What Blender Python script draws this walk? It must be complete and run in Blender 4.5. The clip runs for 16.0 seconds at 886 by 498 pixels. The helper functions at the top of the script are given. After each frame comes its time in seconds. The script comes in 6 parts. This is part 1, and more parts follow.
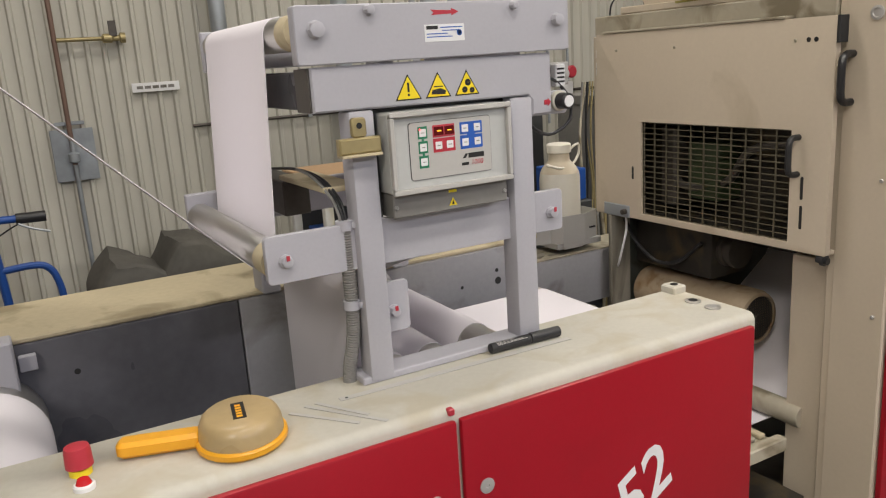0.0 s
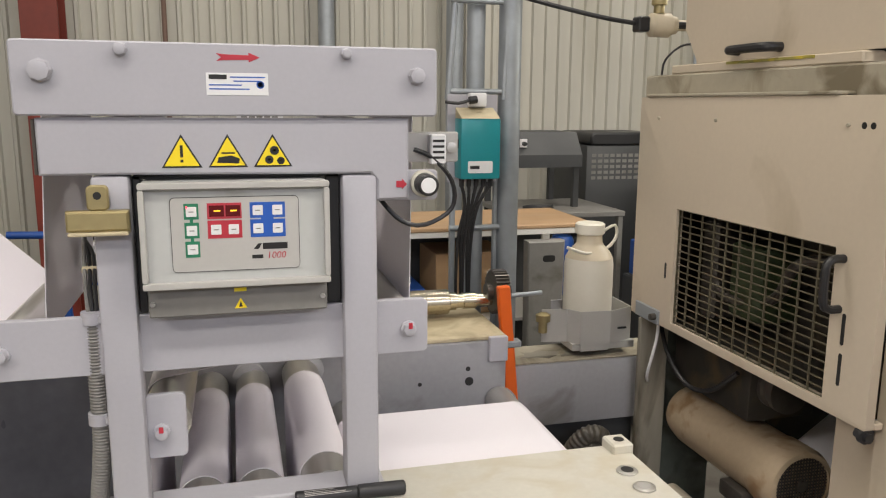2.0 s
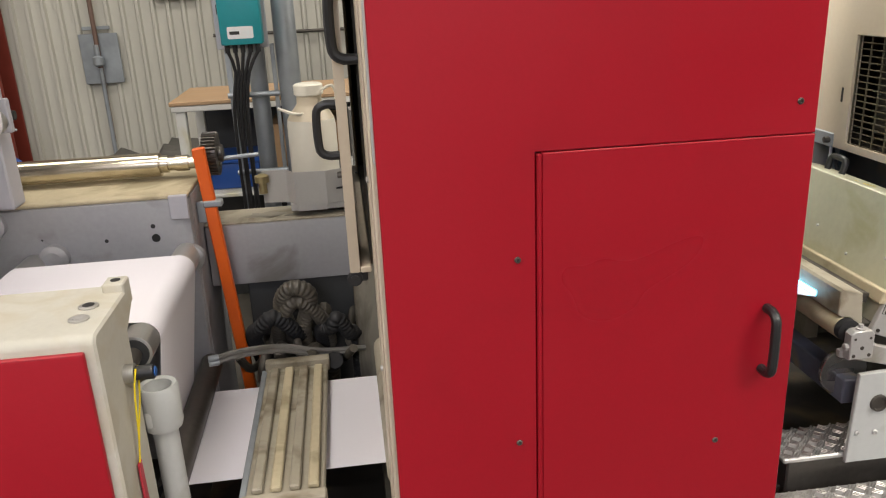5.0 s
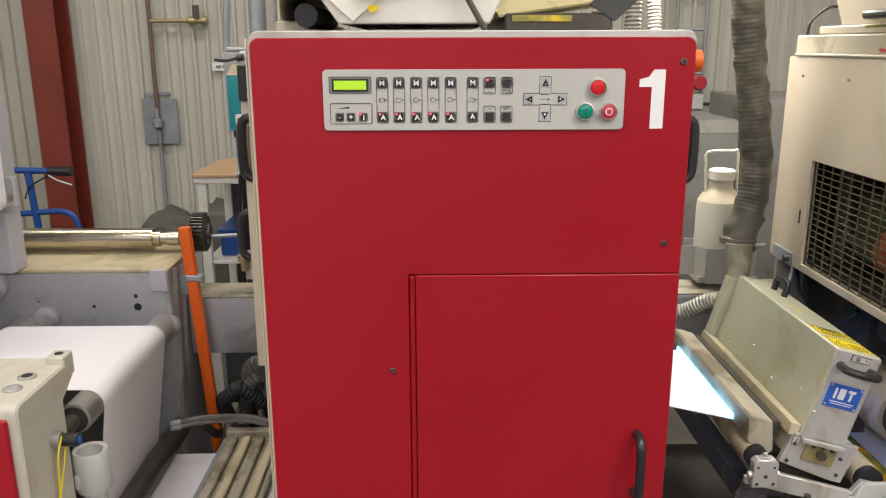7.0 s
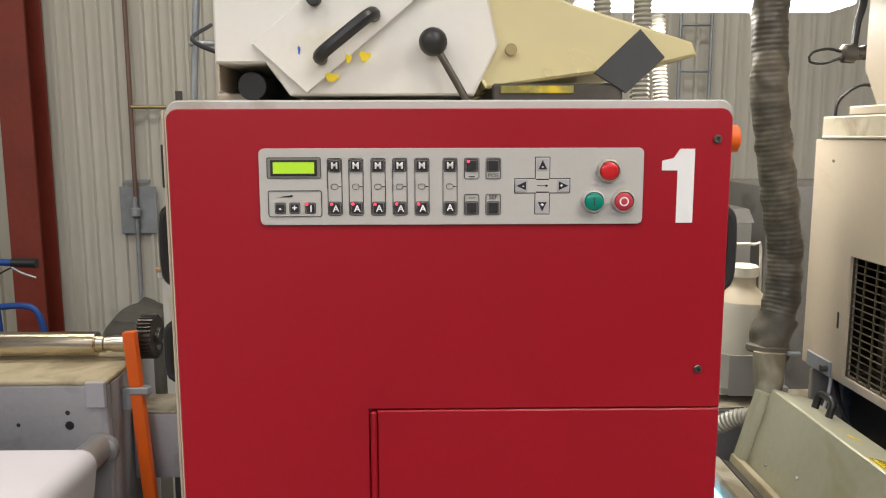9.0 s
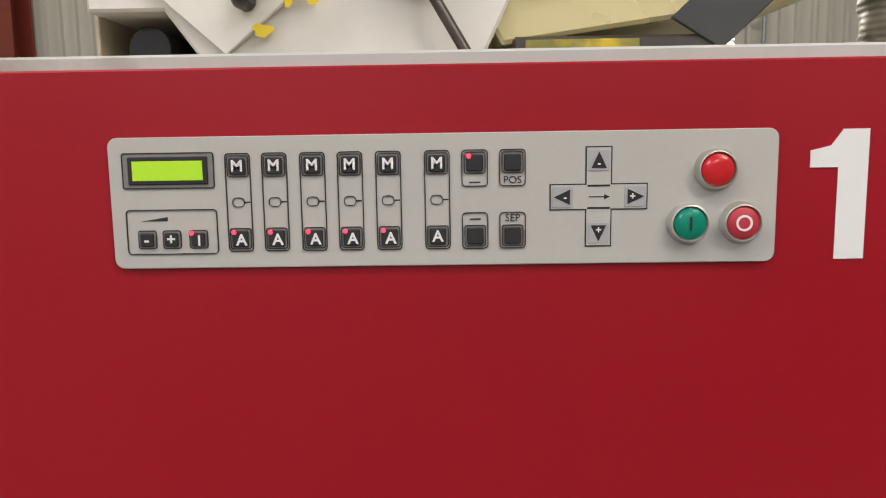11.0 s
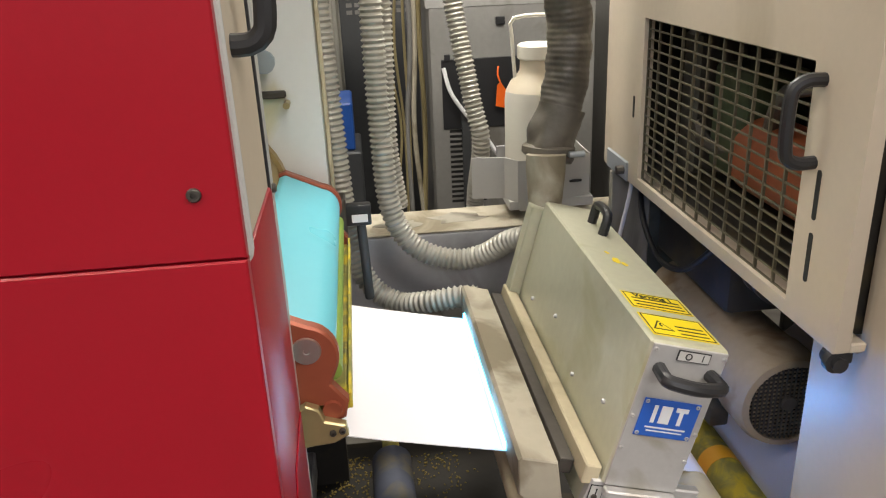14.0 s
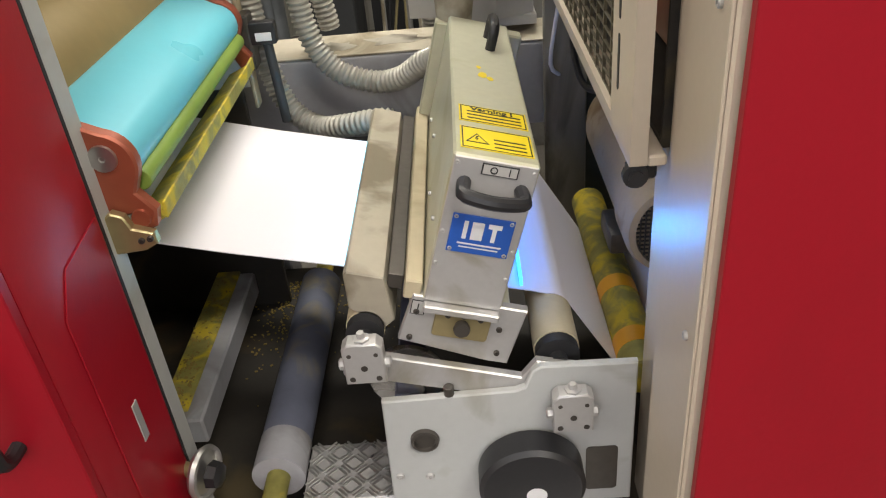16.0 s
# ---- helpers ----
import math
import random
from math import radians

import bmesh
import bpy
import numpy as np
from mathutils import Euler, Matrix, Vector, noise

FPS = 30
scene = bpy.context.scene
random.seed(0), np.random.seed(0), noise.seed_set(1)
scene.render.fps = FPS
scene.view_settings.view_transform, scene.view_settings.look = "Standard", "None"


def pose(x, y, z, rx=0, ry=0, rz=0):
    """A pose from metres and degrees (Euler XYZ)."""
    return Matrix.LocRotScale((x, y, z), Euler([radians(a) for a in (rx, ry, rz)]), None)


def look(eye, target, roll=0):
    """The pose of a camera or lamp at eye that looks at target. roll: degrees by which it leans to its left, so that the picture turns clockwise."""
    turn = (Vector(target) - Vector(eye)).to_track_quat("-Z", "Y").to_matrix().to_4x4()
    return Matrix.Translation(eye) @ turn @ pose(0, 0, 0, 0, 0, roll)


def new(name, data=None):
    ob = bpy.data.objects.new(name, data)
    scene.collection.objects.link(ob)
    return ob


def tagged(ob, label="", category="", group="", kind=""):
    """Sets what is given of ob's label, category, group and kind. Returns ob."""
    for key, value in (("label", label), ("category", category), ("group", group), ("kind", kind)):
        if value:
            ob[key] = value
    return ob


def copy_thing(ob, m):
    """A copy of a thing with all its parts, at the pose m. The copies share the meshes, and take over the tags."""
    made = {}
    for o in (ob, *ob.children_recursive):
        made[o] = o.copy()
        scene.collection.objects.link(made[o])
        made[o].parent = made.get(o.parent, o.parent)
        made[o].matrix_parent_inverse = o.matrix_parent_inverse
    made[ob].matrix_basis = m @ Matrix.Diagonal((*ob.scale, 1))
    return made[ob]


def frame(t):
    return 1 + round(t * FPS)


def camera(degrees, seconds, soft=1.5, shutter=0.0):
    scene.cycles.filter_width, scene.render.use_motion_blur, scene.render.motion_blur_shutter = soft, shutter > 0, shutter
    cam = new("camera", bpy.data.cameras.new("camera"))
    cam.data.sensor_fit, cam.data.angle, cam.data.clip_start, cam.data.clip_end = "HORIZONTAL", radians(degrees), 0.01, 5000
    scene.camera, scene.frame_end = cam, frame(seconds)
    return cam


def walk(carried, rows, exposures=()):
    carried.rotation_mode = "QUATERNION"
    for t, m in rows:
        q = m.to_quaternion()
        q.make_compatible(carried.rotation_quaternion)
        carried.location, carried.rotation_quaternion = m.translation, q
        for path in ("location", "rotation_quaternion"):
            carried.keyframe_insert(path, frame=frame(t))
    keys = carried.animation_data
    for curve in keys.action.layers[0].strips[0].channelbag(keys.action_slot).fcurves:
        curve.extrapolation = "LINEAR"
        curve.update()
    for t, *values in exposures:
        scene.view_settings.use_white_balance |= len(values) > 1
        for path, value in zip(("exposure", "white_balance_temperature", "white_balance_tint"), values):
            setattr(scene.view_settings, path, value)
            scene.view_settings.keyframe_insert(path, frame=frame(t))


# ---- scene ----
cam = camera(58.9, 16.0, soft=1.15)
METRES, EYE, TILT, LEAN, TURN = 3.9, 1.42, 0.0, 0.0, -28.9
ROWS = [
    (0.0, 0.0, 0.0, 0.0, -0.89, -13.76, 3.62),
    (0.5, 0.0528, 0.0245, 0.0041, 6.57, -13.07, 3.55),
    (1.0, 0.0954, 0.051, 0.0045, 12.03, -12.3, 3.32),
    (1.5, 0.1117, 0.0886, 0.0043, 13.33, -11.25, 0.22),
    (2.0, 0.1362, 0.1122, 0.0043, 14.05, -10.5, -0.38),
    (2.5, 0.1921, 0.1056, -0.0007, 15.7, -10.65, 0.94),
    (3.0, 0.2487, 0.1049, -0.0031, 14.98, -12.09, 2.39),
    (3.5, 0.2877, 0.1337, -0.0159, 13.64, -15.32, 1.04),
    (6.0, 0.4627, 0.1884, -0.0012, 26.99, -19.03, 2.58),
    (6.5, 0.4815, 0.1898, 0.0108, 27.35, -16.16, 0.88),
    (7.0, 0.4902, 0.1958, 0.0182, 28.05, -14.64, 0.16),
    (7.5, 0.4938, 0.1987, 0.0211, 27.36, -12.71, 0.08),
    (8.0, 0.5018, 0.2038, 0.0203, 26.02, -10.73, -0.14),
    (8.5, 0.4924, 0.2261, 0.0142, 26.43, -8.92, -0.76),
    (9.0, 0.4638, 0.2652, 0.0126, 27.94, -8.3, 0.12),
    (11.5, 0.4195, 0.3707, 0.0069, 30.1, -8.07, 0.86),
    (12.0, 0.4229, 0.375, 0.007, 27.34, -8.42, 1.1),
    (12.5, 0.4512, 0.3853, 0.0054, 24.74, -9.72, 1.1),
    (13.0, 0.4838, 0.3967, 0.0006, 23.29, -12.34, 1.76),
    (13.5, 0.5073, 0.4018, -0.0103, 22.64, -16.85, 2.45),
    (14.0, 0.5167, 0.4195, -0.0229, 22.36, -21.62, 2.37),
    (14.5, 0.5222, 0.4482, -0.0352, 21.48, -27.86, 2.07),
    (15.0, 0.5394, 0.4562, -0.0404, 22.71, -31.16, 2.54),
    (15.5, 0.5699, 0.4568, -0.0405, 26.57, -31.94, 3.14),
    (16.0, 0.5929, 0.4578, -0.0404, 28.68, -32.48, 4.82),
]
walk(cam, [(t, pose(0, 0, EYE, TILT, LEAN, TURN) @ pose(METRES * x, METRES * y, METRES * z, 90 + pitch, roll, yaw)) for t, x, y, z, yaw, pitch, roll in ROWS],
     exposures=((0.0, -0.08), (1.0, -0.02), (2.0, 0.04), (3.0, 0.08), (6.0, 0.14), (7.0, 0.04), (7.5, -0.06), (8.5, -0.14), (9.2, -0.14), (11.5, -0.24), (12.2, -0.22), (13.0, -0.04), (14.0, 0.04), (15.0, 0.06), (16.0, -0.04)))

# ---- world and light ----
world = bpy.data.worlds.new("hall_world")
scene.world = world
world.use_nodes = True
world.node_tree.nodes["Background"].inputs["Color"].default_value = (0.75, 0.85, 1.0, 1)
world.node_tree.nodes["Background"].inputs["Strength"].default_value = 0.15


def area_lamp(name, m, sx, sy, watts, colour, spread=180):
    data = bpy.data.lights.new(name, "AREA")
    data.shape, data.size, data.size_y, data.energy, data.color = "RECTANGLE", sx, sy, watts, colour
    data.spread = radians(spread)
    ob = new(name, data)
    ob.matrix_world = m
    return ob


WARM = (1.0, 0.935, 0.84)
COOL = (0.90, 0.90, 1.0)
for lx, ly, lz, lw in ((0.2, 2.4, 4.3, 46), (3.0, 2.8, 4.3, 56), (0.5, -0.6, 4.3, 66), (3.2, -0.5, 4.3, 66), (-2.6, -2.0, 4.0, 150), (4.7, -1.6, 3.8, 130), (0.2, -5.2, 3.9, 190), (3.6, -5.2, 3.9, 135)):
    area_lamp("hall_light", pose(lx, ly, lz), 1.6, 0.5, lw, COOL if ly < -5 else WARM)


# ---- building helpers ----
def finish(name, bm, material, smooth=35):
    me = bpy.data.meshes.new(name)
    bmesh.ops.recalc_face_normals(bm, faces=bm.faces)
    bm.to_mesh(me)
    bm.free()
    me.materials.append(material)
    me.polygons.foreach_set("use_smooth", [True] * len(me.polygons))
    me.set_sharp_from_angle(angle=radians(smooth))
    return new(name, me)


def thing(name, base, label, category, group="", kind=""):
    ob = new(name)
    ob.empty_display_size = 0.05
    ob.matrix_world = Matrix.Translation(base)
    return tagged(ob, label, category, group, kind)


def origin_of(ob):
    m = ob.matrix_basis.copy()
    while ob.parent:
        m = ob.parent.matrix_basis @ ob.matrix_parent_inverse @ m
        ob = ob.parent
    return m


def part(name, bm, material, parent, label="", smooth=35):
    ob = finish(name, bm, material, smooth)
    ob.parent = parent
    ob.matrix_parent_inverse = origin_of(parent).inverted()
    if label:
        ob["label"] = label
    return ob


def single(name, bm, material, label, category, group="", kind="", smooth=35):
    return tagged(finish(name, bm, material, smooth), label, category, group, kind)


def box(x0, x1, y0, y1, z0, z1, b=0.002, seg=1, bm=None, m=None):
    bm = bm or bmesh.new()
    c = Matrix.Translation(((x0 + x1) / 2, (y0 + y1) / 2, (z0 + z1) / 2)) @ Matrix.Diagonal((x1 - x0, y1 - y0, z1 - z0, 1))
    vs = bmesh.ops.create_cube(bm, size=1, matrix=(m or Matrix()) @ c)["verts"]
    if b:
        es = list({e for v in vs for e in v.link_edges})
        bmesh.ops.bevel(bm, geom=es, offset=b, segments=seg, affect="EDGES", profile=0.5, clamp_overlap=True)
    return bm


def rrect(x0, x1, z0, z1, r, n=4):
    out = []
    for cx, cz, a in ((x1 - r, z1 - r, 0), (x0 + r, z1 - r, 90), (x0 + r, z0 + r, 180), (x1 - r, z0 + r, 270)):
        out += [(cx + r * math.cos(radians(a + 90 * i / n)), cz + r * math.sin(radians(a + 90 * i / n))) for i in range(n + 1)]
    return out


def prism(pts, a0, a1, axis="y", b=0.0, bm=None, m=None):
    """A flat outline pushed from a0 to a1 along an axis; the outline is (x, z) for y, (y, z) for x, (x, y) for z."""
    bm = bm or bmesh.new()

    def put(p, a):
        v = {"y": (p[0], a, p[1]), "x": (a, p[0], p[1]), "z": (p[0], p[1], a)}[axis]
        return bm.verts.new((m or Matrix()) @ Vector(v))
    lo, hi = [put(p, a0) for p in pts], [put(p, a1) for p in pts]
    faces = [bm.faces.new(lo), bm.faces.new(hi[::-1])]
    n = len(pts)
    faces += [bm.faces.new((lo[i], hi[i], hi[(i + 1) % n], lo[(i + 1) % n])) for i in range(n)]
    bmesh.ops.recalc_face_normals(bm, faces=faces)
    if b:
        es = list({e for f in faces[:2] for e in f.edges})
        bmesh.ops.bevel(bm, geom=es, offset=b, segments=1, affect="EDGES", profile=0.5, clamp_overlap=True)
    return bm


def lathe(p0, way, prof, seg=24, bm=None):
    """Turned body round the axis from p0 along way; prof: (distance, radius)."""
    bm = bm or bmesh.new()
    way = Vector(way).normalized()
    u = way.orthogonal().normalized()
    w = way.cross(u)
    rings = []
    for d, r in prof:
        c = Vector(p0) + way * d
        rings.append([bm.verts.new(c + (u * math.cos(2 * math.pi * i / seg) + w * math.sin(2 * math.pi * i / seg)) * max(r, 1e-4)) for i in range(seg)])
    for a, b2 in zip(rings, rings[1:]):
        for i in range(seg):
            bm.faces.new((a[i], a[(i + 1) % seg], b2[(i + 1) % seg], b2[i]))
    bm.faces.new(rings[0][::-1])
    bm.faces.new(rings[-1])
    return bm


def rod(p0, p1, r, b=0.001, seg=20, bm=None):
    d = (Vector(p1) - Vector(p0)).length
    b = min(b, r * 0.4, d * 0.4)
    return lathe(p0, Vector(p1) - Vector(p0), ((0, r - b), (b, r), (d - b, r), (d, r - b)), seg, bm)


def curve_points(pts, step):
    pts = [Vector(p) for p in pts]
    ext = [pts[0] * 2 - pts[1]] + pts + [pts[-1] * 2 - pts[-2]]
    out = []
    for i in range(1, len(ext) - 2):
        a, b2, c, d = ext[i - 1:i + 3]
        n = max(2, int((c - b2).length / step))
        for k in range(n):
            t = k / n
            out.append(0.5 * ((2 * b2) + (c - a) * t + (2 * a - 5 * b2 + 4 * c - d) * t * t + (3 * b2 - a - 3 * c + d) * t ** 3))
    out.append(pts[-1])
    return out


def tube(pts, r, seg=10, step=0.02, pitch=0.0, depth=0.0, rough=0.0, bm=None):
    """A bent tube; pitch and depth give it rings, rough an uneven skin."""
    bm = bm or bmesh.new()
    way = curve_points(pts, pitch / 6 if pitch else step)
    u, prev, run = None, None, 0.0
    for i, c in enumerate(way):
        t = (way[min(i + 1, len(way) - 1)] - way[max(i - 1, 0)]).normalized()
        u = t.orthogonal() if u is None else u - t * u.dot(t)
        u.normalize()
        w = t.cross(u)
        if i:
            run += (c - way[i - 1]).length
        rr = r + (depth * math.cos(2 * math.pi * run / pitch) if pitch else 0)
        ring = []
        for k in range(seg):
            a = 2 * math.pi * k / seg
            q = rr + (rough * noise.noise(c * 28 + Vector((math.cos(a), math.sin(a), 0)) * 1.3) if rough else 0)
            ring.append(bm.verts.new(c + (u * math.cos(a) + w * math.sin(a)) * q))
        if prev:
            for k in range(seg):
                bm.faces.new((prev[k], prev[(k + 1) % seg], ring[(k + 1) % seg], ring[k]))
        else:
            bm.faces.new(ring[::-1])
        prev = ring
    bm.faces.new(prev)
    return bm


def ribbon(pts, y0, y1, th, bm=None):
    """A thin sheet whose edge follows (x, z) points, from y0 to y1."""
    bm = bm or bmesh.new()
    rows = []
    for i, p in enumerate(pts):
        a, c = Vector(pts[max(i - 1, 0)]), Vector(pts[min(i + 1, len(pts) - 1)])
        t = (c - a).normalized()
        n = Vector((-t.y, t.x)) * th / 2
        rows.append([bm.verts.new((p[0] + s * n.x, y, p[1] + s * n.y)) for s, y in ((1, y0), (1, y1), (-1, y1), (-1, y0))])
    for a, b2 in zip(rows, rows[1:]):
        for k in range(4):
            bm.faces.new((a[k], a[(k + 1) % 4], b2[(k + 1) % 4], b2[k]))
    bm.faces.new(rows[0][::-1])
    bm.faces.new(rows[-1])
    return bm


def arc(cx, cz, r, a0, a1, n=12):
    return [(cx + r * math.cos(radians(a0 + (a1 - a0) * i / n)), cz + r * math.sin(radians(a0 + (a1 - a0) * i / n))) for i in range(n + 1)]


def letters(name, words, size, m, material, parent, label="", shear=0.0, bold=0.0, align="CENTER"):
    data = bpy.data.curves.new(name, "FONT")
    data.body, data.size, data.align_x, data.align_y, data.shear, data.offset = words, size, align, "CENTER", shear, bold
    data.extrude, data.resolution_u = 0.0002, 3
    tmp = bpy.data.objects.new(name, data)
    me = bpy.data.meshes.new_from_object(tmp)
    bpy.data.objects.remove(tmp)
    me.materials.clear()
    me.materials.append(material)
    me.transform(m)
    ob = new(name, me)
    ob.parent = parent
    ob.matrix_parent_inverse = origin_of(parent).inverted()
    if label:
        ob["label"] = label
    return ob


def bow_handle(name, parent, p0, p1, out, r, material, label="black plastic handle"):
    """A bow handle between two feet, standing out by the vector out."""
    p0, p1, out = Vector(p0), Vector(p1), Vector(out)
    d = (p1 - p0)
    pts = [p0, p0 + out * 0.55, p0 + out * 0.9 + d * 0.07, p0 + out + d * 0.2, p0 + out * 1.03 + d * 0.5, p1 + out - d * 0.2, p1 + out * 0.9 - d * 0.07, p1 + out * 0.55, p1]
    return part(name, tube(pts, r, 10, 0.006), material, parent, label)


def screw(parent, p, way, r, material, name="screw", h=0.004):
    way = Vector(way)
    bm = lathe(p, way, ((0, r), (h * 0.7, r), (h, r * 0.8), (h, r * 0.42), (h * 0.4, r * 0.4)), 12)
    return part(name, bm, material, parent)


# ---- materials ----
def surface(name, colour, rough=0.5, metal=0.0, vary=0.12, grain=60.0, bump=0.05, dirt=None, dirt_amount=0.0, dirt_scale=7.0, stretch=(1, 1, 1), gloss_vary=0.12, coat=0.0, spec=0.5, trans=0.0):
    m = bpy.data.materials.new(name)
    m.use_nodes = True
    nt = m.node_tree
    bsdf = nt.nodes["Principled BSDF"]
    tc = nt.nodes.new("ShaderNodeTexCoord")
    mp = nt.nodes.new("ShaderNodeMapping")
    mp.inputs["Scale"].default_value = stretch
    nt.links.new(tc.outputs["Object"], mp.inputs["Vector"])

    def noise_node(scale, detail, distort=0.0):
        n = nt.nodes.new("ShaderNodeTexNoise")
        n.inputs["Scale"].default_value, n.inputs["Detail"].default_value, n.inputs["Distortion"].default_value = scale, detail, distort
        nt.links.new(mp.outputs["Vector"], n.inputs["Vector"])
        return n
    fine, broad = noise_node(grain, 4), noise_node(dirt_scale * 0.5, 3, 0.4)
    mul = nt.nodes.new("ShaderNodeMath")
    mul.operation = "MULTIPLY_ADD"
    nt.links.new(fine.outputs["Fac"], mul.inputs[0])
    mul.inputs[1].default_value = 0.4
    nt.links.new(broad.outputs["Fac"], mul.inputs[2])
    rng = nt.nodes.new("ShaderNodeMapRange")
    rng.inputs["From Min"].default_value, rng.inputs["From Max"].default_value = 0.4, 1.0
    rng.inputs["To Min"].default_value, rng.inputs["To Max"].default_value = 1 - vary, 1 + vary
    nt.links.new(mul.outputs[0], rng.inputs["Value"])
    mix = nt.nodes.new("ShaderNodeMix")
    mix.data_type, mix.blend_type = "RGBA", "MULTIPLY"
    mix.inputs[0].default_value = 1.0
    mix.inputs[6].default_value = (*colour, 1)
    nt.links.new(rng.outputs["Result"], mix.inputs[7])
    out = mix.outputs[2]
    if dirt:
        spots = noise_node(dirt_scale, 8, 0.6)
        ramp = nt.nodes.new("ShaderNodeMapRange")
        ramp.inputs["From Min"].default_value, ramp.inputs["From Max"].default_value = 0.62 - dirt_amount * 0.4, 0.72 - dirt_amount * 0.25
        ramp.inputs["To Max"].default_value = 0.85
        nt.links.new(spots.outputs["Fac"], ramp.inputs["Value"])
        mix2 = nt.nodes.new("ShaderNodeMix")
        mix2.data_type = "RGBA"
        nt.links.new(ramp.outputs["Result"], mix2.inputs[0])
        nt.links.new(out, mix2.inputs[6])
        mix2.inputs[7].default_value = (*dirt, 1)
        out = mix2.outputs[2]
    nt.links.new(out, bsdf.inputs["Base Color"])
    rr = nt.nodes.new("ShaderNodeMapRange")
    rr.inputs["From Min"].default_value, rr.inputs["From Max"].default_value = 0.3, 0.7
    rr.inputs["To Min"].default_value, rr.inputs["To Max"].default_value = max(0.03, rough - gloss_vary), min(1, rough + gloss_vary)
    nt.links.new(broad.outputs["Fac"], rr.inputs["Value"])
    nt.links.new(rr.outputs["Result"], bsdf.inputs["Roughness"])
    bsdf.inputs["Metallic"].default_value = metal
    bsdf.inputs["Coat Weight"].default_value = coat
    bsdf.inputs["Specular IOR Level"].default_value = spec
    bsdf.inputs["Transmission Weight"].default_value = trans
    if bump:
        bn = nt.nodes.new("ShaderNodeBump")
        bn.inputs["Strength"].default_value, bn.inputs["Distance"].default_value = bump, 0.004
        nt.links.new(fine.outputs["Fac"], bn.inputs["Height"])
        nt.links.new(bn.outputs["Normal"], bsdf.inputs["Normal"])
    return m


def glow(name, colour, strength):
    m = bpy.data.materials.new(name)
    m.use_nodes = True
    b = m.node_tree.nodes["Principled BSDF"]
    b.inputs["Base Color"].default_value = (*colour, 1)
    b.inputs["Emission Color"].default_value = (*colour, 1)
    b.inputs["Emission Strength"].default_value = strength
    return m


DUST = (0.45, 0.41, 0.32)
GRIME = (0.07, 0.06, 0.045)
M_RED = surface("red_lacquer", (0.315, 0.005, 0.015), 0.38, vary=0.08, grain=120, bump=0.03, coat=0.0, dirt=(0.285, 0.005, 0.014), dirt_amount=0.14, dirt_scale=4, spec=0.36)
M_GREY = surface("grey_lacquer", (0.41, 0.405, 0.445), 0.5, vary=0.06, grain=150, bump=0.03)
M_GREYD = surface("grey_lacquer_worn", (0.36, 0.36, 0.38), 0.55, vary=0.12, grain=80, bump=0.05, dirt=(0.2, 0.19, 0.18), dirt_amount=0.12, dirt_scale=5)
M_DARKPANEL = surface("dark_grey_sheet", (0.12, 0.12, 0.135), 0.34, vary=0.3, grain=40, bump=0.03)
M_TOP = surface("dusty_light_enamel", (0.50, 0.48, 0.42), 0.6, vary=0.1, grain=90, bump=0.06, dirt=DUST, dirt_amount=0.35, dirt_scale=9)
M_RIM = surface("light_grey_enamel", (0.47, 0.48, 0.47), 0.5, vary=0.07, grain=80, bump=0.03, dirt=(0.34, 0.33, 0.29), dirt_amount=0.12)
M_BEIGE = surface("beige_enamel", (0.57, 0.49, 0.385), 0.46, vary=0.06, grain=90, bump=0.025, dirt=(0.42, 0.35, 0.25), dirt_amount=0.10, dirt_scale=3)
M_BEIGED = surface("dirty_beige_enamel", (0.40, 0.36, 0.28), 0.55, vary=0.15, grain=50, bump=0.06, dirt=(0.16, 0.13, 0.08), dirt_amount=0.3, dirt_scale=8)
M_LEDGE = surface("dust_coated_ledge", (0.50, 0.43, 0.29), 0.75, vary=0.15, grain=60, bump=0.08, dirt=(0.28, 0.23, 0.14), dirt_amount=0.22, dirt_scale=6)
M_WHITE = surface("white_enamel", (0.68, 0.67, 0.64), 0.45, vary=0.05, grain=80, bump=0.02, dirt=(0.55, 0.5, 0.3), dirt_amount=0.06, dirt_scale=4)
M_PAPER = surface("white_paper", (0.79, 0.76, 0.81), 0.75, vary=0.02, grain=200, bump=0.01)
M_STEEL = surface("bare_steel", (0.52, 0.51, 0.49), 0.35, metal=0.9, vary=0.15, grain=120, bump=0.03, stretch=(1, 0.1, 1))
M_CHROME = surface("scored_chrome", (0.66, 0.60, 0.48), 0.25, metal=1.0, vary=0.25, grain=90, bump=0.04, stretch=(0.06, 1, 1))
M_DARKSTEEL = surface("oily_dark_steel", (0.10, 0.09, 0.08), 0.4, metal=0.6, vary=0.3, grain=70, bump=0.1)
M_BLACK = surface("black_plastic", (0.018, 0.018, 0.02), 0.42, vary=0.2, grain=150, bump=0.03)
M_RUBBER = surface("black_rubber", (0.02, 0.02, 0.022), 0.7, vary=0.3, grain=90, bump=0.06)
M_ALU = surface("aluminium", (0.52, 0.51, 0.50), 0.40, metal=0.45, vary=0.1, grain=110, bump=0.03, dirt=(0.35, 0.32, 0.25), dirt_amount=0.1)
M_UVBOX = surface("pale_anodised_sheet", (0.55, 0.54, 0.41), 0.42, metal=0.2, vary=0.12, grain=70, bump=0.03, dirt=(0.40, 0.38, 0.20), dirt_amount=0.16, dirt_scale=6)
M_YELLOW = surface("yellow_sticker", (0.85, 0.66, 0.02), 0.4, vary=0.04, grain=60, bump=0)
M_INK = surface("black_print", (0.015, 0.015, 0.015), 0.5, vary=0.1, bump=0)
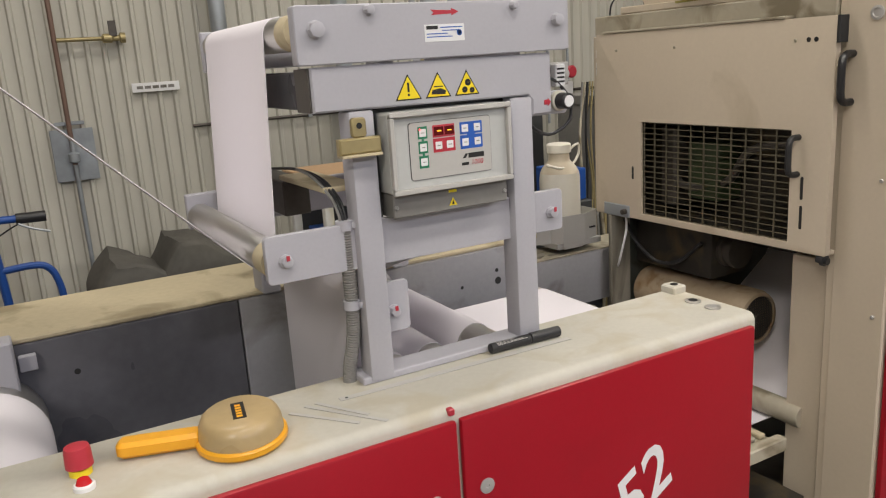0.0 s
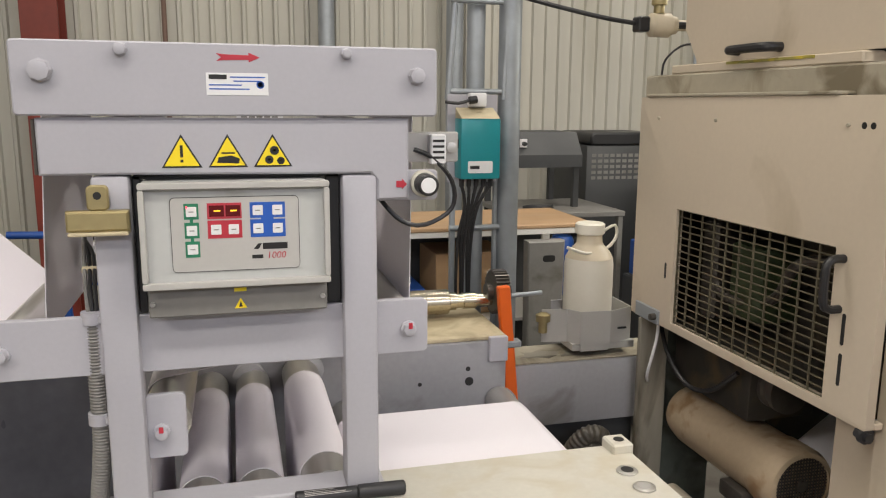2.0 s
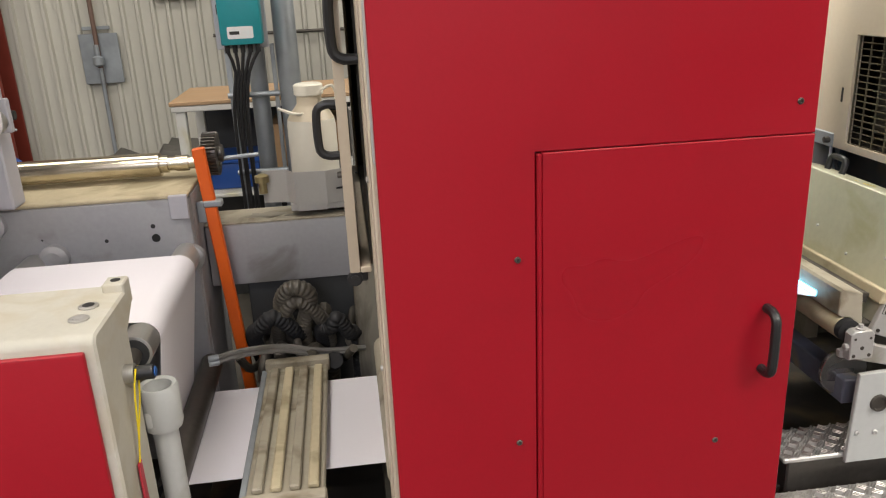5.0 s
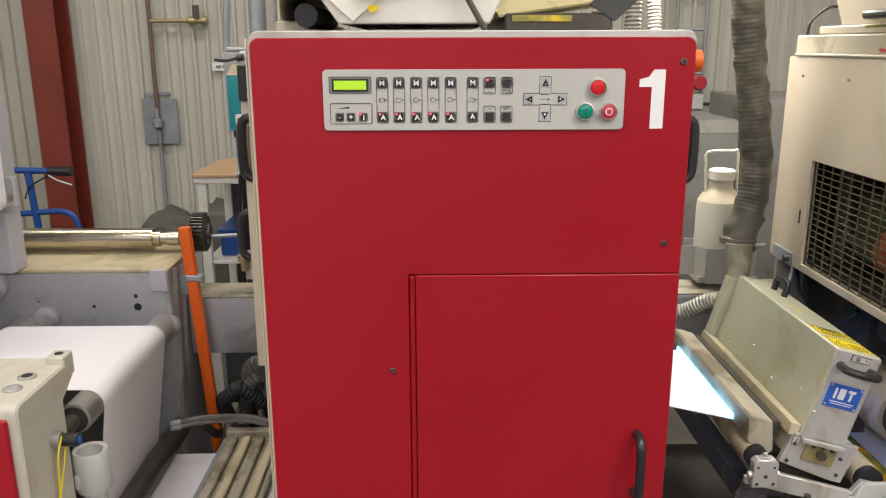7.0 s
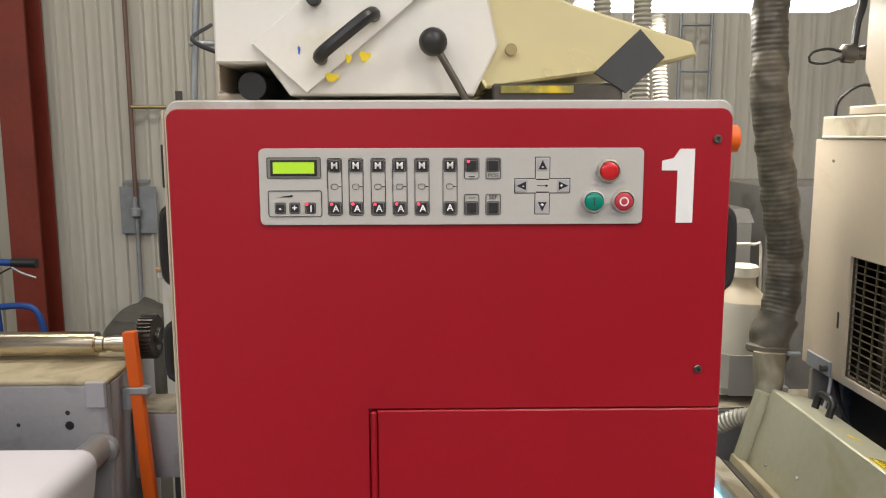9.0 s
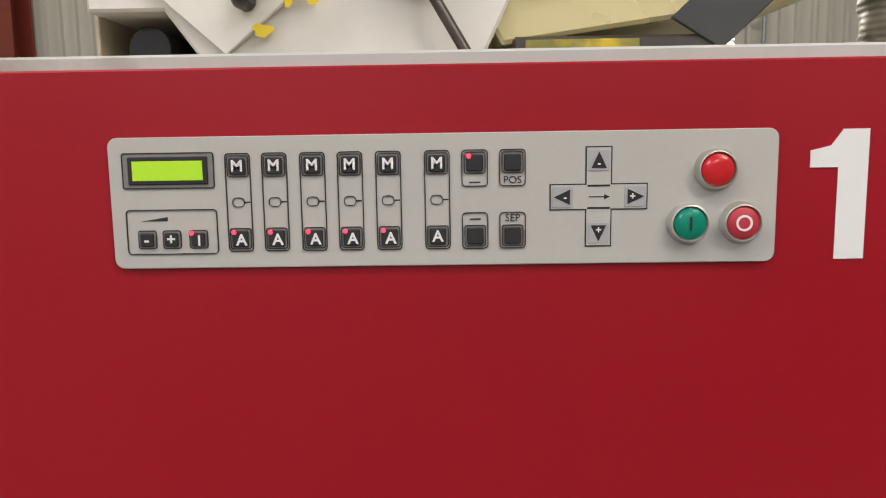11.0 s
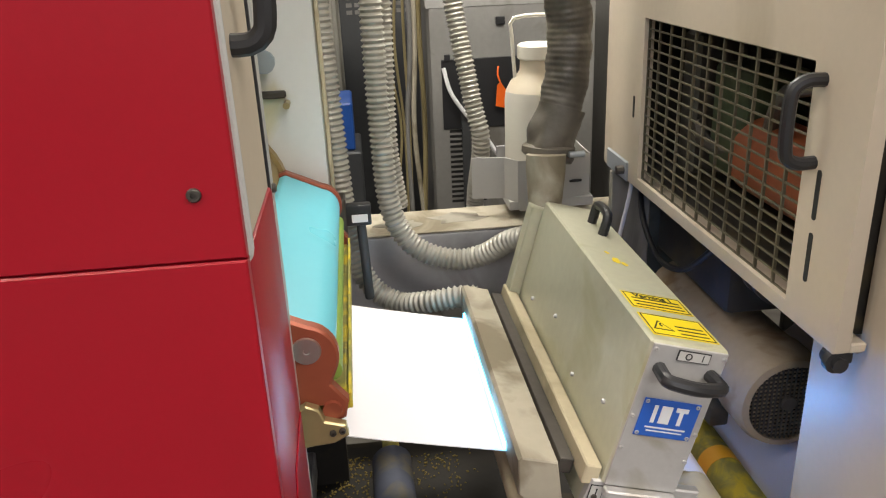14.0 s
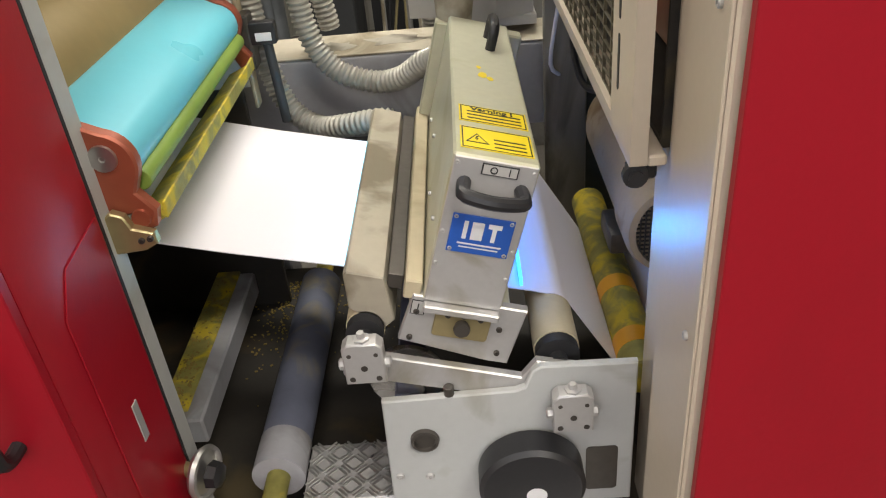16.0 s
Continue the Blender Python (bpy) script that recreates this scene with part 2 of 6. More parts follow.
M_GREENP = surface("green_print", (0.02, 0.19, 0.10), 0.4, vary=0.05, bump=0)
M_REDP = surface("red_print", (0.45, 0.03, 0.05), 0.4, vary=0.05, bump=0)
M_BLUEP = surface("blue_print", (0.02, 0.10, 0.45), 0.4, vary=0.05, bump=0)
M_PANEL = surface("silver_grey_foil", (0.46, 0.45, 0.43), 0.4, vary=0.05, grain=160, bump=0.02)
M_LABEL = surface("white_label", (0.75, 0.75, 0.76), 0.5, vary=0.04, bump=0)
M_DARKRED = surface("dark_red_display", (0.10, 0.004, 0.006), 0.2, vary=0.1, bump=0)
M_TEAL = surface("teal_enamel", (0.012, 0.25, 0.29), 0.4, vary=0.08, bump=0.03)
M_GALV = surface("galvanised_steel", (0.36, 0.39, 0.42), 0.45, metal=0.5, vary=0.25, grain=25, bump=0.05)
M_WALL = surface("pale_corrugated_cladding", (0.49, 0.475, 0.42), 0.5, vary=0.14, grain=12, bump=0.03, dirt=(0.40, 0.38, 0.31), dirt_amount=0.12, dirt_scale=2, stretch=(1, 1, 0.15))
M_CEIL = surface("grey_roof_sheet", (0.42, 0.41, 0.38), 0.6, vary=0.1)
M_FLOOR = surface("oily_concrete", (0.11, 0.10, 0.085), 0.6, vary=0.3, grain=14, bump=0.15, dirt=(0.06, 0.05, 0.04), dirt_amount=0.3, dirt_scale=3)
M_COLUMN = surface("oxide_red_steel", (0.19, 0.030, 0.018), 0.5, vary=0.2, grain=30, bump=0.05)
M_PIPE = surface("brown_grey_pipe", (0.17, 0.105, 0.08), 0.5, vary=0.2, grain=30, bump=0.05)
M_BLUE = surface("blue_enamel", (0.015, 0.07, 0.30), 0.4, vary=0.1, bump=0.03)
M_ORANGE = surface("orange_enamel", (0.80, 0.13, 0.01), 0.4, vary=0.08, bump=0.02)
M_AMBER = surface("yellow_orange_plastic", (0.80, 0.38, 0.02), 0.45, vary=0.06, bump=0.02)
M_SMOKE = surface("dusty_smoked_plastic", (0.42, 0.31, 0.16), 0.35, vary=0.15, grain=60, bump=0.04)
M_JUG = surface("milky_polyethylene", (0.72, 0.69, 0.60), 0.4, vary=0.05, grain=40, bump=0.02)
M_JUGTOP = surface("dusty_polyethylene", (0.55, 0.48, 0.36), 0.45, vary=0.12, grain=40, bump=0.03)
M_HOSE = surface("grey_spiral_hose", (0.36, 0.345, 0.30), 0.32, metal=0.15, vary=0.15, grain=40, bump=0.03)
M_DUCT = surface("grimy_fabric_duct", (0.085, 0.075, 0.06), 0.5, vary=0.5, grain=45, bump=0.4, dirt=(0.16, 0.14, 0.105), dirt_amount=0.2, dirt_scale=9)
M_CYAN = surface("light_blue_printing_sleeve", (0.16, 0.58, 0.70), 0.38, vary=0.03, grain=60, bump=0.01)
M_COPPER = surface("red_brown_anodised", (0.33, 0.085, 0.045), 0.4, metal=0.35, vary=0.15, grain=60, bump=0.04)
M_DRUM = surface("ink_stained_drum", (0.30, 0.22, 0.09), 0.5, metal=0.2, vary=0.15, grain=40, bump=0.04)
M_INKGREEN = surface("green_inked_rubber", (0.20, 0.30, 0.05), 0.45, vary=0.2, grain=40, bump=0.05)
M_INKYELLOW = surface("yellow_ink_crust", (0.26, 0.235, 0.06), 0.7, vary=0.4, grain=60, bump=0.4, dirt=(0.62, 0.46, 0.02), dirt_amount=0.36, dirt_scale=22)
M_BRASS = surface("dull_brass", (0.40, 0.33, 0.17), 0.4, metal=0.6, vary=0.2, grain=60, bump=0.05)
M_ROLLBLUE = surface("blue_grey_roller_coating", (0.13, 0.14, 0.19), 0.55, vary=0.2, grain=50, bump=0.06, dirt=(0.28, 0.24, 0.14), dirt_amount=0.16, dirt_scale=9)
M_WOOD = surface("brown_worktop", (0.42, 0.27, 0.15), 0.55, vary=0.15, grain=25, bump=0.05, stretch=(0.2, 1, 1))
M_MACHGREY = surface("machine_cabinet_grey", (0.20, 0.193, 0.182), 0.5, vary=0.16, bump=0.03, dirt=(0.13, 0.118, 0.10), dirt_amount=0.16)
M_DARKBOX = surface("charcoal_enamel", (0.045, 0.047, 0.05), 0.5, vary=0.15, bump=0.03)
M_TARP = surface("grey_tarpaulin", (0.10, 0.095, 0.085), 0.75, vary=0.35, grain=25, bump=0.3)
M_TRAY = surface("yellowed_translucent_plastic", (0.80, 0.72, 0.42), 0.35, vary=0.06, grain=30, bump=0.02, trans=0.35)
M_MOTOR = surface("brown_dusted_motor_enamel", (0.42, 0.33, 0.225), 0.5, vary=0.15, grain=70, bump=0.05, dirt=(0.24, 0.14, 0.06), dirt_amount=0.2, dirt_scale=10)
M_REDGLASS = surface("red_lens", (0.55, 0.015, 0.02), 0.2, vary=0.05, bump=0)
M_GREENGLASS = surface("green_lens", (0.0, 0.22, 0.15), 0.25, vary=0.05, bump=0)
M_GRILLE = surface("oily_beige_mesh", (0.115, 0.10, 0.065), 0.5, metal=0.2, vary=0.35, grain=40, bump=0.05)
M_DEBRIS = surface("yellow_paper_crumbs", (0.27, 0.20, 0.05), 0.8, vary=0.6, grain=90, bump=0.1)
# oily grime, with a base colour deepened further to imitate interior shade
M_GRIMESHADE = surface("grimy_interior_with_shade", (0.028, 0.024, 0.019), 0.6, vary=0.6, grain=20, bump=0.2, dirt=(0.085, 0.062, 0.028), dirt_amount=0.2)
M_LCD = glow("lit_green_display", (0.36, 0.62, 0.02), 0.32)
M_LED = glow("lit_red_diode", (1.0, 0.02, 0.05), 5.0)
M_AMBERLED = glow("lit_amber_digits", (1.0, 0.45, 0.02), 1.2)
M_TUBE = glow("lit_lamp_cover", (1.0, 0.97, 0.88), 9.0)
M_OILYGREEN = surface("oil-dark_green_casting", (0.03, 0.045, 0.018), 0.45, vary=0.4, grain=40, bump=0.1)
M_RUSTBROWN = surface("oily_rust_brown", (0.26, 0.065, 0.022), 0.45, vary=0.3, grain=40, bump=0.1)
M_GRIMEGREEN = surface("grimy_green_grey_enamel", (0.075, 0.085, 0.075), 0.5, vary=0.4, grain=30, bump=0.1, dirt=(0.03, 0.026, 0.02), dirt_amount=0.3, dirt_scale=9)
M_GREASY = surface("grease_streaked_enamel", (0.27, 0.25, 0.205), 0.5, vary=0.25, grain=40, bump=0.06, dirt=(0.07, 0.055, 0.035), dirt_amount=0.32, dirt_scale=9, stretch=(1, 1, 0.3))
# emission that imitates the blue-lit band on the paper beside the cassette
M_UVSTREAK = glow("glowing_blue_streak", (0.03, 0.26, 1.0), 5.0)
M_UVGLOW = glow("lit_ultraviolet_slit", (0.12, 0.62, 1.0), 9.0)
M_SKYBLUE = surface("pale_blue_plastic", (0.02, 0.10, 0.35), 0.4, vary=0.1, bump=0.02)

# ---- the hall ----
single("floor", box(-5, 8, -8, 4.9, -0.2, 0.0, 0), M_FLOOR, "dark oily concrete factory floor", "floor", kind="structure")
single("ceiling", box(-5, 8, -8, 4.9, 5.0, 5.1, 0), M_CEIL, "grey sheet metal hall ceiling", "ceiling", kind="structure")
rib = [(-5.0, 4.74)]
k = 0
while rib[-1][0] < 7.9:
    x = -5 + 0.085 * k
    rib += [(x, 4.735), (x + 0.052, 4.735), (x + 0.060, 4.715), (x + 0.077, 4.715)]
    k += 1
rib += [(8.0, 4.735), (8.0, 4.9), (-5, 4.9)]
single("wall_north", prism(rib[1:], 0, 5.0, "z"), M_WALL, "pale corrugated metal cladding wall", "wall", kind="structure", smooth=20)
single("wall_west", box(-5.2, -5, -8, 4.9, 0, 5, 0), M_WALL, "pale metal hall wall", "wall", kind="structure")
single("wall_east", box(8, 8.2, -8, 4.9, 0, 5, 0), M_WALL, "pale metal hall wall", "wall", kind="structure")
single("wall_south", box(-5, 8, -8.2, -8, 0, 5, 0), M_WALL, "pale metal hall wall", "wall", kind="structure")

col = thing("steel_column", (-0.222, 4.6, 0), "oxide-red steel column against the cladding wall", "column", kind="structure")
part("flange", box(-0.31, -0.135, 4.50, 4.515, 0, 5.0, 0.002), M_COLUMN, col)
part("flange", box(-0.31, -0.135, 4.695, 4.71, 0, 5.0, 0.002), M_COLUMN, col)
part("web", box(-0.229, -0.217, 4.515, 4.695, 0, 5.0, 0), M_COLUMN, col)

# pipes and fittings on the wall
pipe = thing("air_pipe", (0.35, 4.68, 0.4), "brown compressed-air pipe with valve on the wall", "pipe")
part("riser", rod((0.35, 4.68, 0.55), (0.35, 4.68, 4.6), 0.013), M_PIPE, pipe)
part("branch", rod((0.36, 4.67, 1.63), (0.62, 4.67, 1.63), 0.011), M_BRASS, pipe)
part("valve", lathe((0.58, 4.67, 1.63), (1, 0, 0), ((0, .012), (.01, .025), (.05, .025), (.06, .015), (.09, .015), (.095, .028), (.12, .028)), 12), M_BRASS, pipe)
part("lever", box(0.62, 0.66, 4.65, 4.66, 1.64, 1.72, 0.002), M_DARKSTEEL, pipe)
part("bracket", box(0.28, 0.43, 4.69, 4.71, 1.19, 1.21, 0.002), M_GALV, pipe)
plate = thing("wall_plate", (0.36, 4.69, 0.9), "small grey mounting plate with valve on the wall", "plate")
part("sheet", box(0.25, 0.465, 4.695, 4.705, 0.89, 1.17, 0.002), M_GALV, plate)
part("valve", lathe((0.35, 4.66, 0.99), (0, 0, 1), ((0, .012), (.01, .03), (.05, .03), (.06, .014), (.12, .014)), 12), M_GALV, plate)
part("outlet_pipe", rod((0.35, 4.675, 0.3), (0.35, 4.675, 0.98), 0.012), M_GALV, plate)
for sx in (0.70,):
    sg = thing("wall_sign", (sx + .12, 4.70, 1.36), "small white sign with unreadable lettering on the wall", "sign")
    part("board", box(sx, sx + .255, 4.695, 4.705, 1.335, 1.385, 0.001), M_LABEL, sg)
    for i in range(5):
        part("lettering", box(sx + .025 + .042 * i, sx + .058 + .042 * i, 4.692, 4.695, 1.352, 1.368, 0), M_MACHGREY, sg)
dp = thing("down_pipe", (1.2, 4.62, 0), "grey vertical pipe along the cladding wall", "pipe")
part("pipe", rod((1.2, 4.62, 0), (1.2, 4.62, 4.9), 0.045), M_GALV, dp)
for z in (0.9, 1.5, 2.2):
    part("clamp", lathe((1.2, 4.62, z), (0, 0, 1), ((0, .05), (.03, .05)), 20), M_GALV, dp)
dp2 = thing("down_pipe", (1.93, 4.6, 0), "grey vertical pipe along the cladding wall", "pipe")
part("pipe", rod((1.93, 4.6, 0), (1.93, 4.6, 4.9), 0.05), M_GALV, dp2)
cr = thing("cable_rail", (2.4, 4.69, 1.12), "thin horizontal conduit along the wall", "conduit")
part("tube", rod((1.0, 4.695, 1.125), (5.5, 4.695, 1.125), 0.010), M_DARKSTEEL, cr)
for i in range(9):
    part("clip", box(1.2 + .5 * i, 1.225 + .5 * i, 4.68, 4.71, 1.11, 1.14, 0.002), M_GALV, cr)
sb = thing("switch_box", (-0.72, 4.68, 1.45), "grey switch box with yellow lamp and cables on the wall", "switch box")
part("case", box(-0.78, -0.66, 4.62, 4.71, 1.40, 1.55, 0.006, 2), M_MACHGREY, sb)
part("button", rod((-0.72, 4.60, 1.52), (-0.72, 4.62, 1.52), 0.016), M_YELLOW, sb)
part("cable", tube(((-0.74, 4.68, 1.55), (-0.75, 4.68, 1.9), (-0.73, 4.68, 2.6)), 0.008), M_GALV, sb)
part("cable", tube(((-0.70, 4.68, 1.40), (-0.66, 4.68, 1.3), (-0.60, 4.68, 1.4), (-0.60, 4.68, 2.6)), 0.008), M_GALV, sb)

# ---- infeed housing in front: long low cabinet with red doors ----
hs = thing("infeed_housing", (0.4, 1.15, 0), "low light grey machine housing with red door panels", "machine housing")
prof = [(1.035, 0.0), (1.035, 0.852)] + [(1.053 - .018 * math.cos(radians(a)), 0.850 + .018 * math.sin(radians(a))) for a in range(15, 91, 15)] + [(1.262, 0.868), (1.262, 0.835), (1.205, 0.80), (1.205, 0.0)]
part("body", prism(prof, -1.6, 1.300, "x", 0.004), M_TOP, hs, "dusty light grey body with rounded top edge")
part("door", box(0.578, 1.283, 1.022, 1.036, 0.10, 0.845, 0.005, 2), M_RED, hs, "red lacquered door")
part("door", box(-0.13, 0.570, 1.022, 1.036, 0.10, 0.845, 0.005, 2), M_RED, hs, "red lacquered door")
part("door", box(-0.84, -0.138, 1.022, 1.036, 0.10, 0.845, 0.005, 2), M_RED, hs, "red lacquered door")
part("corner_lug", box(1.262, 1.300, 1.225, 1.268, 0.835, 0.884, 0.003), M_TOP, hs)
part("lug_hole", lathe((1.282, 1.246, 0.8845), (0, 0, 1), ((0, .009), (.0008, .009)), 14), M_INK, hs)
for yy in (1.165, 1.110):
    part("lock_ring", lathe((1.256, yy, 0.868), (0, 0, 1), ((0, .017), (.003, .017), (.004, .013), (.004, .011)), 20), M_STEEL, hs)
    part("lock_core", lathe((1.256, yy, 0.869), (0, 0, 1), ((0, .011), (.0035, .010)), 16), M_BLACK if yy > 1.14 else M_ALU, hs)
for lx in (0.620, 0.52):
    part("door_lock", lathe((lx, 1.023, 0.712), (0, -1, 0), ((0, .014), (.003, .014), (.004, .010), (.004, .004), (.002, .003)), 18), M_ALU, hs)
letters("numeral", "52", 0.15, Matrix.Translation((0.965, 1.0215, 0.578)) @ Matrix.Rotation(radians(-31), 4, "Y") @ pose(0, 0, 0, 90), M_LABEL, hs, "large white numeral 52 on the red door", 0.3, 0.002)
part("red_tab", box(0.560, 0.572, 1.030, 1.045, 0.852, 0.864, 0.002), M_REDP, hs)
part("peg", rod((1.300, 1.145, 0.745), (1.318, 1.145, 0.745), 0.017), M_STEEL, hs)
part("knob", rod((1.318, 1.145, 0.745), (1.350, 1.145, 0.745), 0.013), M_BLACK, hs)
part("knob_cap", rod((1.350, 1.145, 0.745), (1.353, 1.145, 0.745), 0.009), M_SKYBLUE, hs)
for bx, by in ((0.575, 1.235), (0.775, 1.225)):
    screw(hs, (bx, by, 0.868), (0, 0, 1), 0.008, M_BLACK, "bolt", 0.010)

# ---- rear side frame of the infeed ----
rf = thing("rear_side_frame", (0.4, 2.1, 0), "grey painted rear side frame with dusty top", "machine frame")
part("front_plate", box(0.45, 1.302, 1.866, 1.89, 0.12, 0.872, 0.003), M_GREYD, rf)
# left stretch of the plate, split off to be darker than front_plate
part("dark_plate", box(-1.6, 0.447, 1.866, 1.89, 0.12, 0.872, 0.003), M_DARKPANEL, rf, "darker grey left part of the side plate")
part("top_ledge", box(-1.6, 1.302, 1.868, 2.19, 0.873, 0.885, 0.003), M_LEDGE, rf, "dust-covered beige ledge")
part("end_plate", box(1.285, 1.303, 1.892, 2.19, 0.12, 0.871, 0.002), M_GREYD, rf)
part("rear_plate", box(-1.6, 1.283, 2.17, 2.188, 0.12, 0.871, 0.002), M_GREYD, rf)
part("foot", box(-1.5, 1.25, 1.93, 2.12, 0.0, 0.119, 0.003), M_DARKSTEEL, rf)
part("corner_tab", box(1.255, 1.302, 1.852, 1.866, 0.822, 0.884, 0.002), M_GREY, rf)
for hx, hz, hr in ((1.208, .773, .011), (1.205, .805, .006), (1.085, .775, .005), (0.93, .79, .0025), (0.07, .784, .007), (0.955, .735, .0025)):
    part("drilled_hole", lathe((hx, 1.8665, hz), (0, -1, 0), ((0, hr), (.0006, hr)), 16), M_INK, rf)
for bx, bz in ((0.965, .742), (1.30, .715), (0.83, .84), (0.70, .83)):
    part("bearing", lathe((bx - .01, 1.866, bz), (0, -1, 0), ((0, .036), (.02, .036), (.024, .03), (.03, .022)), 20), M_GREYD, rf)

rb = thing("cross_rail", (3.5, 2.07, 0), "grey box-section machine rail with dusty top", "machine rail")
part("beam", box(1.306, 6.5, 2.0, 2.15, 0.575, 0.752, 0.006, 2), M_GREYD, rb)
part("dust_cover", box(1.306, 6.5, 2.003, 2.147, 0.7525, 0.757, 0.001), M_BEIGED, rb, "brown dust layer")
for px in (1.45, 2.35, 3.7, 5.2):
    part("leg", box(px, px + .09, 2.03, 2.12, 0, 0.576, 0.004), M_GREYD, rb)

for k, (cx_, cy_, w_, h_) in enumerate(((1.47, 2.065, .055, .030), (1.58, 2.05, .05, .026), (1.66, 2.08, .06, .030), (2.62, 2.06, .05, .03), (2.75, 2.08, .06, .032))):
    a_ = [(cx_ + w_ * math.cos(i * .45) * (1 + .3 * math.sin(i * 1.7 + k)), cy_ + h_ * math.sin(i * .45) * (1 + .3 * math.cos(i * 2.3 + k))) for i in range(14)]
    part("oil_stain", prism(a_, .7571, .7576, "z"), M_GREASY, rb, "dark brown oil stain")

# chrome roller lying on the ledge with its gear
cr = thing("spare_roller", (1.03, 2.06, 0.885), "worn chrome roller with dark gear resting on the ledge", "roller")
part("barrel", rod((0.55, 2.06, 0.925), (1.205, 2.06, 0.925), 0.033, 0.002, 28), M_CHROME, cr)
part("journal", lathe((1.205, 2.06, 0.925), (1, 0, 0), ((0, .024), (.02, .024), (.021, .019), (.04, .019), (.041, .022), (.075, .022), (.076, .017), (.16, .017)), 20), M_CHROME, cr)
gear = bmesh.new()
teeth = []
for i in range(34):
    for f, r in ((0, .052), (.28, .052), (.42, .060), (.72, .060)):
        a = 2 * math.pi * (i + f) / 34
        teeth.append((2.06 + r * math.cos(a), 0.945 + r * math.sin(a)))
prism(teeth, 1.325, 1.362, "x", 0, gear)
part("gear", gear, M_DARKSTEEL, cr, "oily dark steel gear", 20)
part("hub", rod((1.31, 2.06, 0.945), (1.375, 2.06, 0.945), 0.024), M_DARKSTEEL, cr)
part("stop_bar", rod((1.375, 2.06, 0.93), (1.47, 2.06, 0.935), 0.006), M_GALV, cr)
ob_ = thing("orange_lever", (1.35, 1.96, 0.0), "long orange steel bar standing beside the frame", "lever")
part("bar", box(-0.016, 0.016, -0.012, 0.012, 0, 0.985, 0.003, m=pose(1.405, 1.93, 0.0, -2.2, -4.6, 0)), M_ORANGE, ob_)
part("clip", box(1.322, 1.372, 1.945, 1.975, 0.822, 0.840, 0.003), M_GALV, ob_)
part("clip_stem", box(1.303, 1.326, 1.95, 1.965, 0.78, 0.838, 0.002), M_GALV, ob_)

# ---- web guide gantry ----
ga = thing("web_guide_frame", (0.69, 1.5, 0.868), "grey painted web guide frame standing on the housing", "web guide")
part("top_plate", prism(rrect(0.421, 0.949, 1.419, 1.510, .006), 1.186, 1.210, "y", 0.002), M_GREY, ga)
part("lower_beam", prism([(0.442, 1.345), (0.442, 1.416), (0.911, 1.416), (0.911, 1.305), (0.866, 1.305), (0.866, 1.332), (0.858, 1.342), (0.815, 1.342), (0.545, 1.345)], 1.193, 1.250, "y", 0.003), M_GREY, ga)
part("beam_end", box(0.437, 0.4415, 1.196, 1.255, 1.346, 1.415, 0.001), M_DARKSTEEL, ga, "dark end cap")
part("switch_lug", prism(rrect(0.866, 0.955, 1.302, 1.345, .006), 1.205, 1.217, "y", 0.001), M_GREY, ga)
part("leg", box(0.500, 0.546, 1.193, 1.240, 0.872, 1.343, 0.005, 2), M_GREY, ga)
part("leg", box(0.818, 0.866, 1.193, 1.240, 0.872, 1.340, 0.005, 2), M_GREY, ga)
part("foot_bar", box(0.485, 0.875, 1.196, 1.252, 0.8685, 0.882, 0.002), M_GREY, ga)
part("cross_plate", prism(rrect(0.343, 0.943, 1.076, 1.156, .008), 1.212, 1.226, "y", 0.001), M_GREY, ga)
part("side_plate", prism(rrect(0.543, 0.598, 0.945, 1.038, .008), 1.222, 1.232, "y", 0.001), M_GREY, ga)
part("rear_top_plate", box(0.425, 0.945, 1.80, 1.82, 1.419, 1.505, 0.003), M_GREY, ga)
part("rear_cross_plate", box(0.345, 0.943, 1.80, 1.82, 1.076, 1.156, 0.003), M_GREY, ga)
for lx in (0.50, 0.855):
    part("rear_leg", box(lx, lx + .045, 1.822, 1.868 + .03, 0.885, 1.43, 0.004), M_GREY, ga)
part("depth_beam", box(0.46, 0.50, 1.252, 1.80, 1.346, 1.41, 0.003), M_DARKPANEL, ga)
part("depth_beam", box(0.86, 0.90, 1.252, 1.80, 1.346, 1.41, 0.003), M_DARKPANEL, ga)
part("tray_plate", box(0.470, 0.54, 1.26, 1.50, 1.205, 1.215, 0.002), M_LEDGE, ga)
part("tray_arm", box(0.475, 0.53, 1.50, 1.80, 1.13, 1.20, 0.002), M_DARKSTEEL, ga)
for bx, bz, br in ((0.455, 1.473, .0135), (0.920, 1.473, .011), (0.547, 1.500, .008), (0.825, 1.500, .007)):
    part("bolt", lathe((bx, 1.186, bz), (0, -1, 0), ((0, br * 1.1), (.003, br * 1.1), (.004, br), (.012, br * .92), (.013, br * .7)), 8), M_GREY, ga)
for bx, bz, by in ((0.375, 1.113, 1.212), (0.914, 1.113, 1.212), (0.565, .985, 1.222)):
    part("bolt", lathe((bx, by, bz), (0, -1, 0), ((0, .012), (.004, .012), (.005, .010), (.014, .009), (.015, .007)), 8), M_GREY, ga)
    part("mark", box(bx - .003, bx + .003, by - .017, by - .0155, bz + .003, bz + .012, 0.0005), M_REDP, ga)
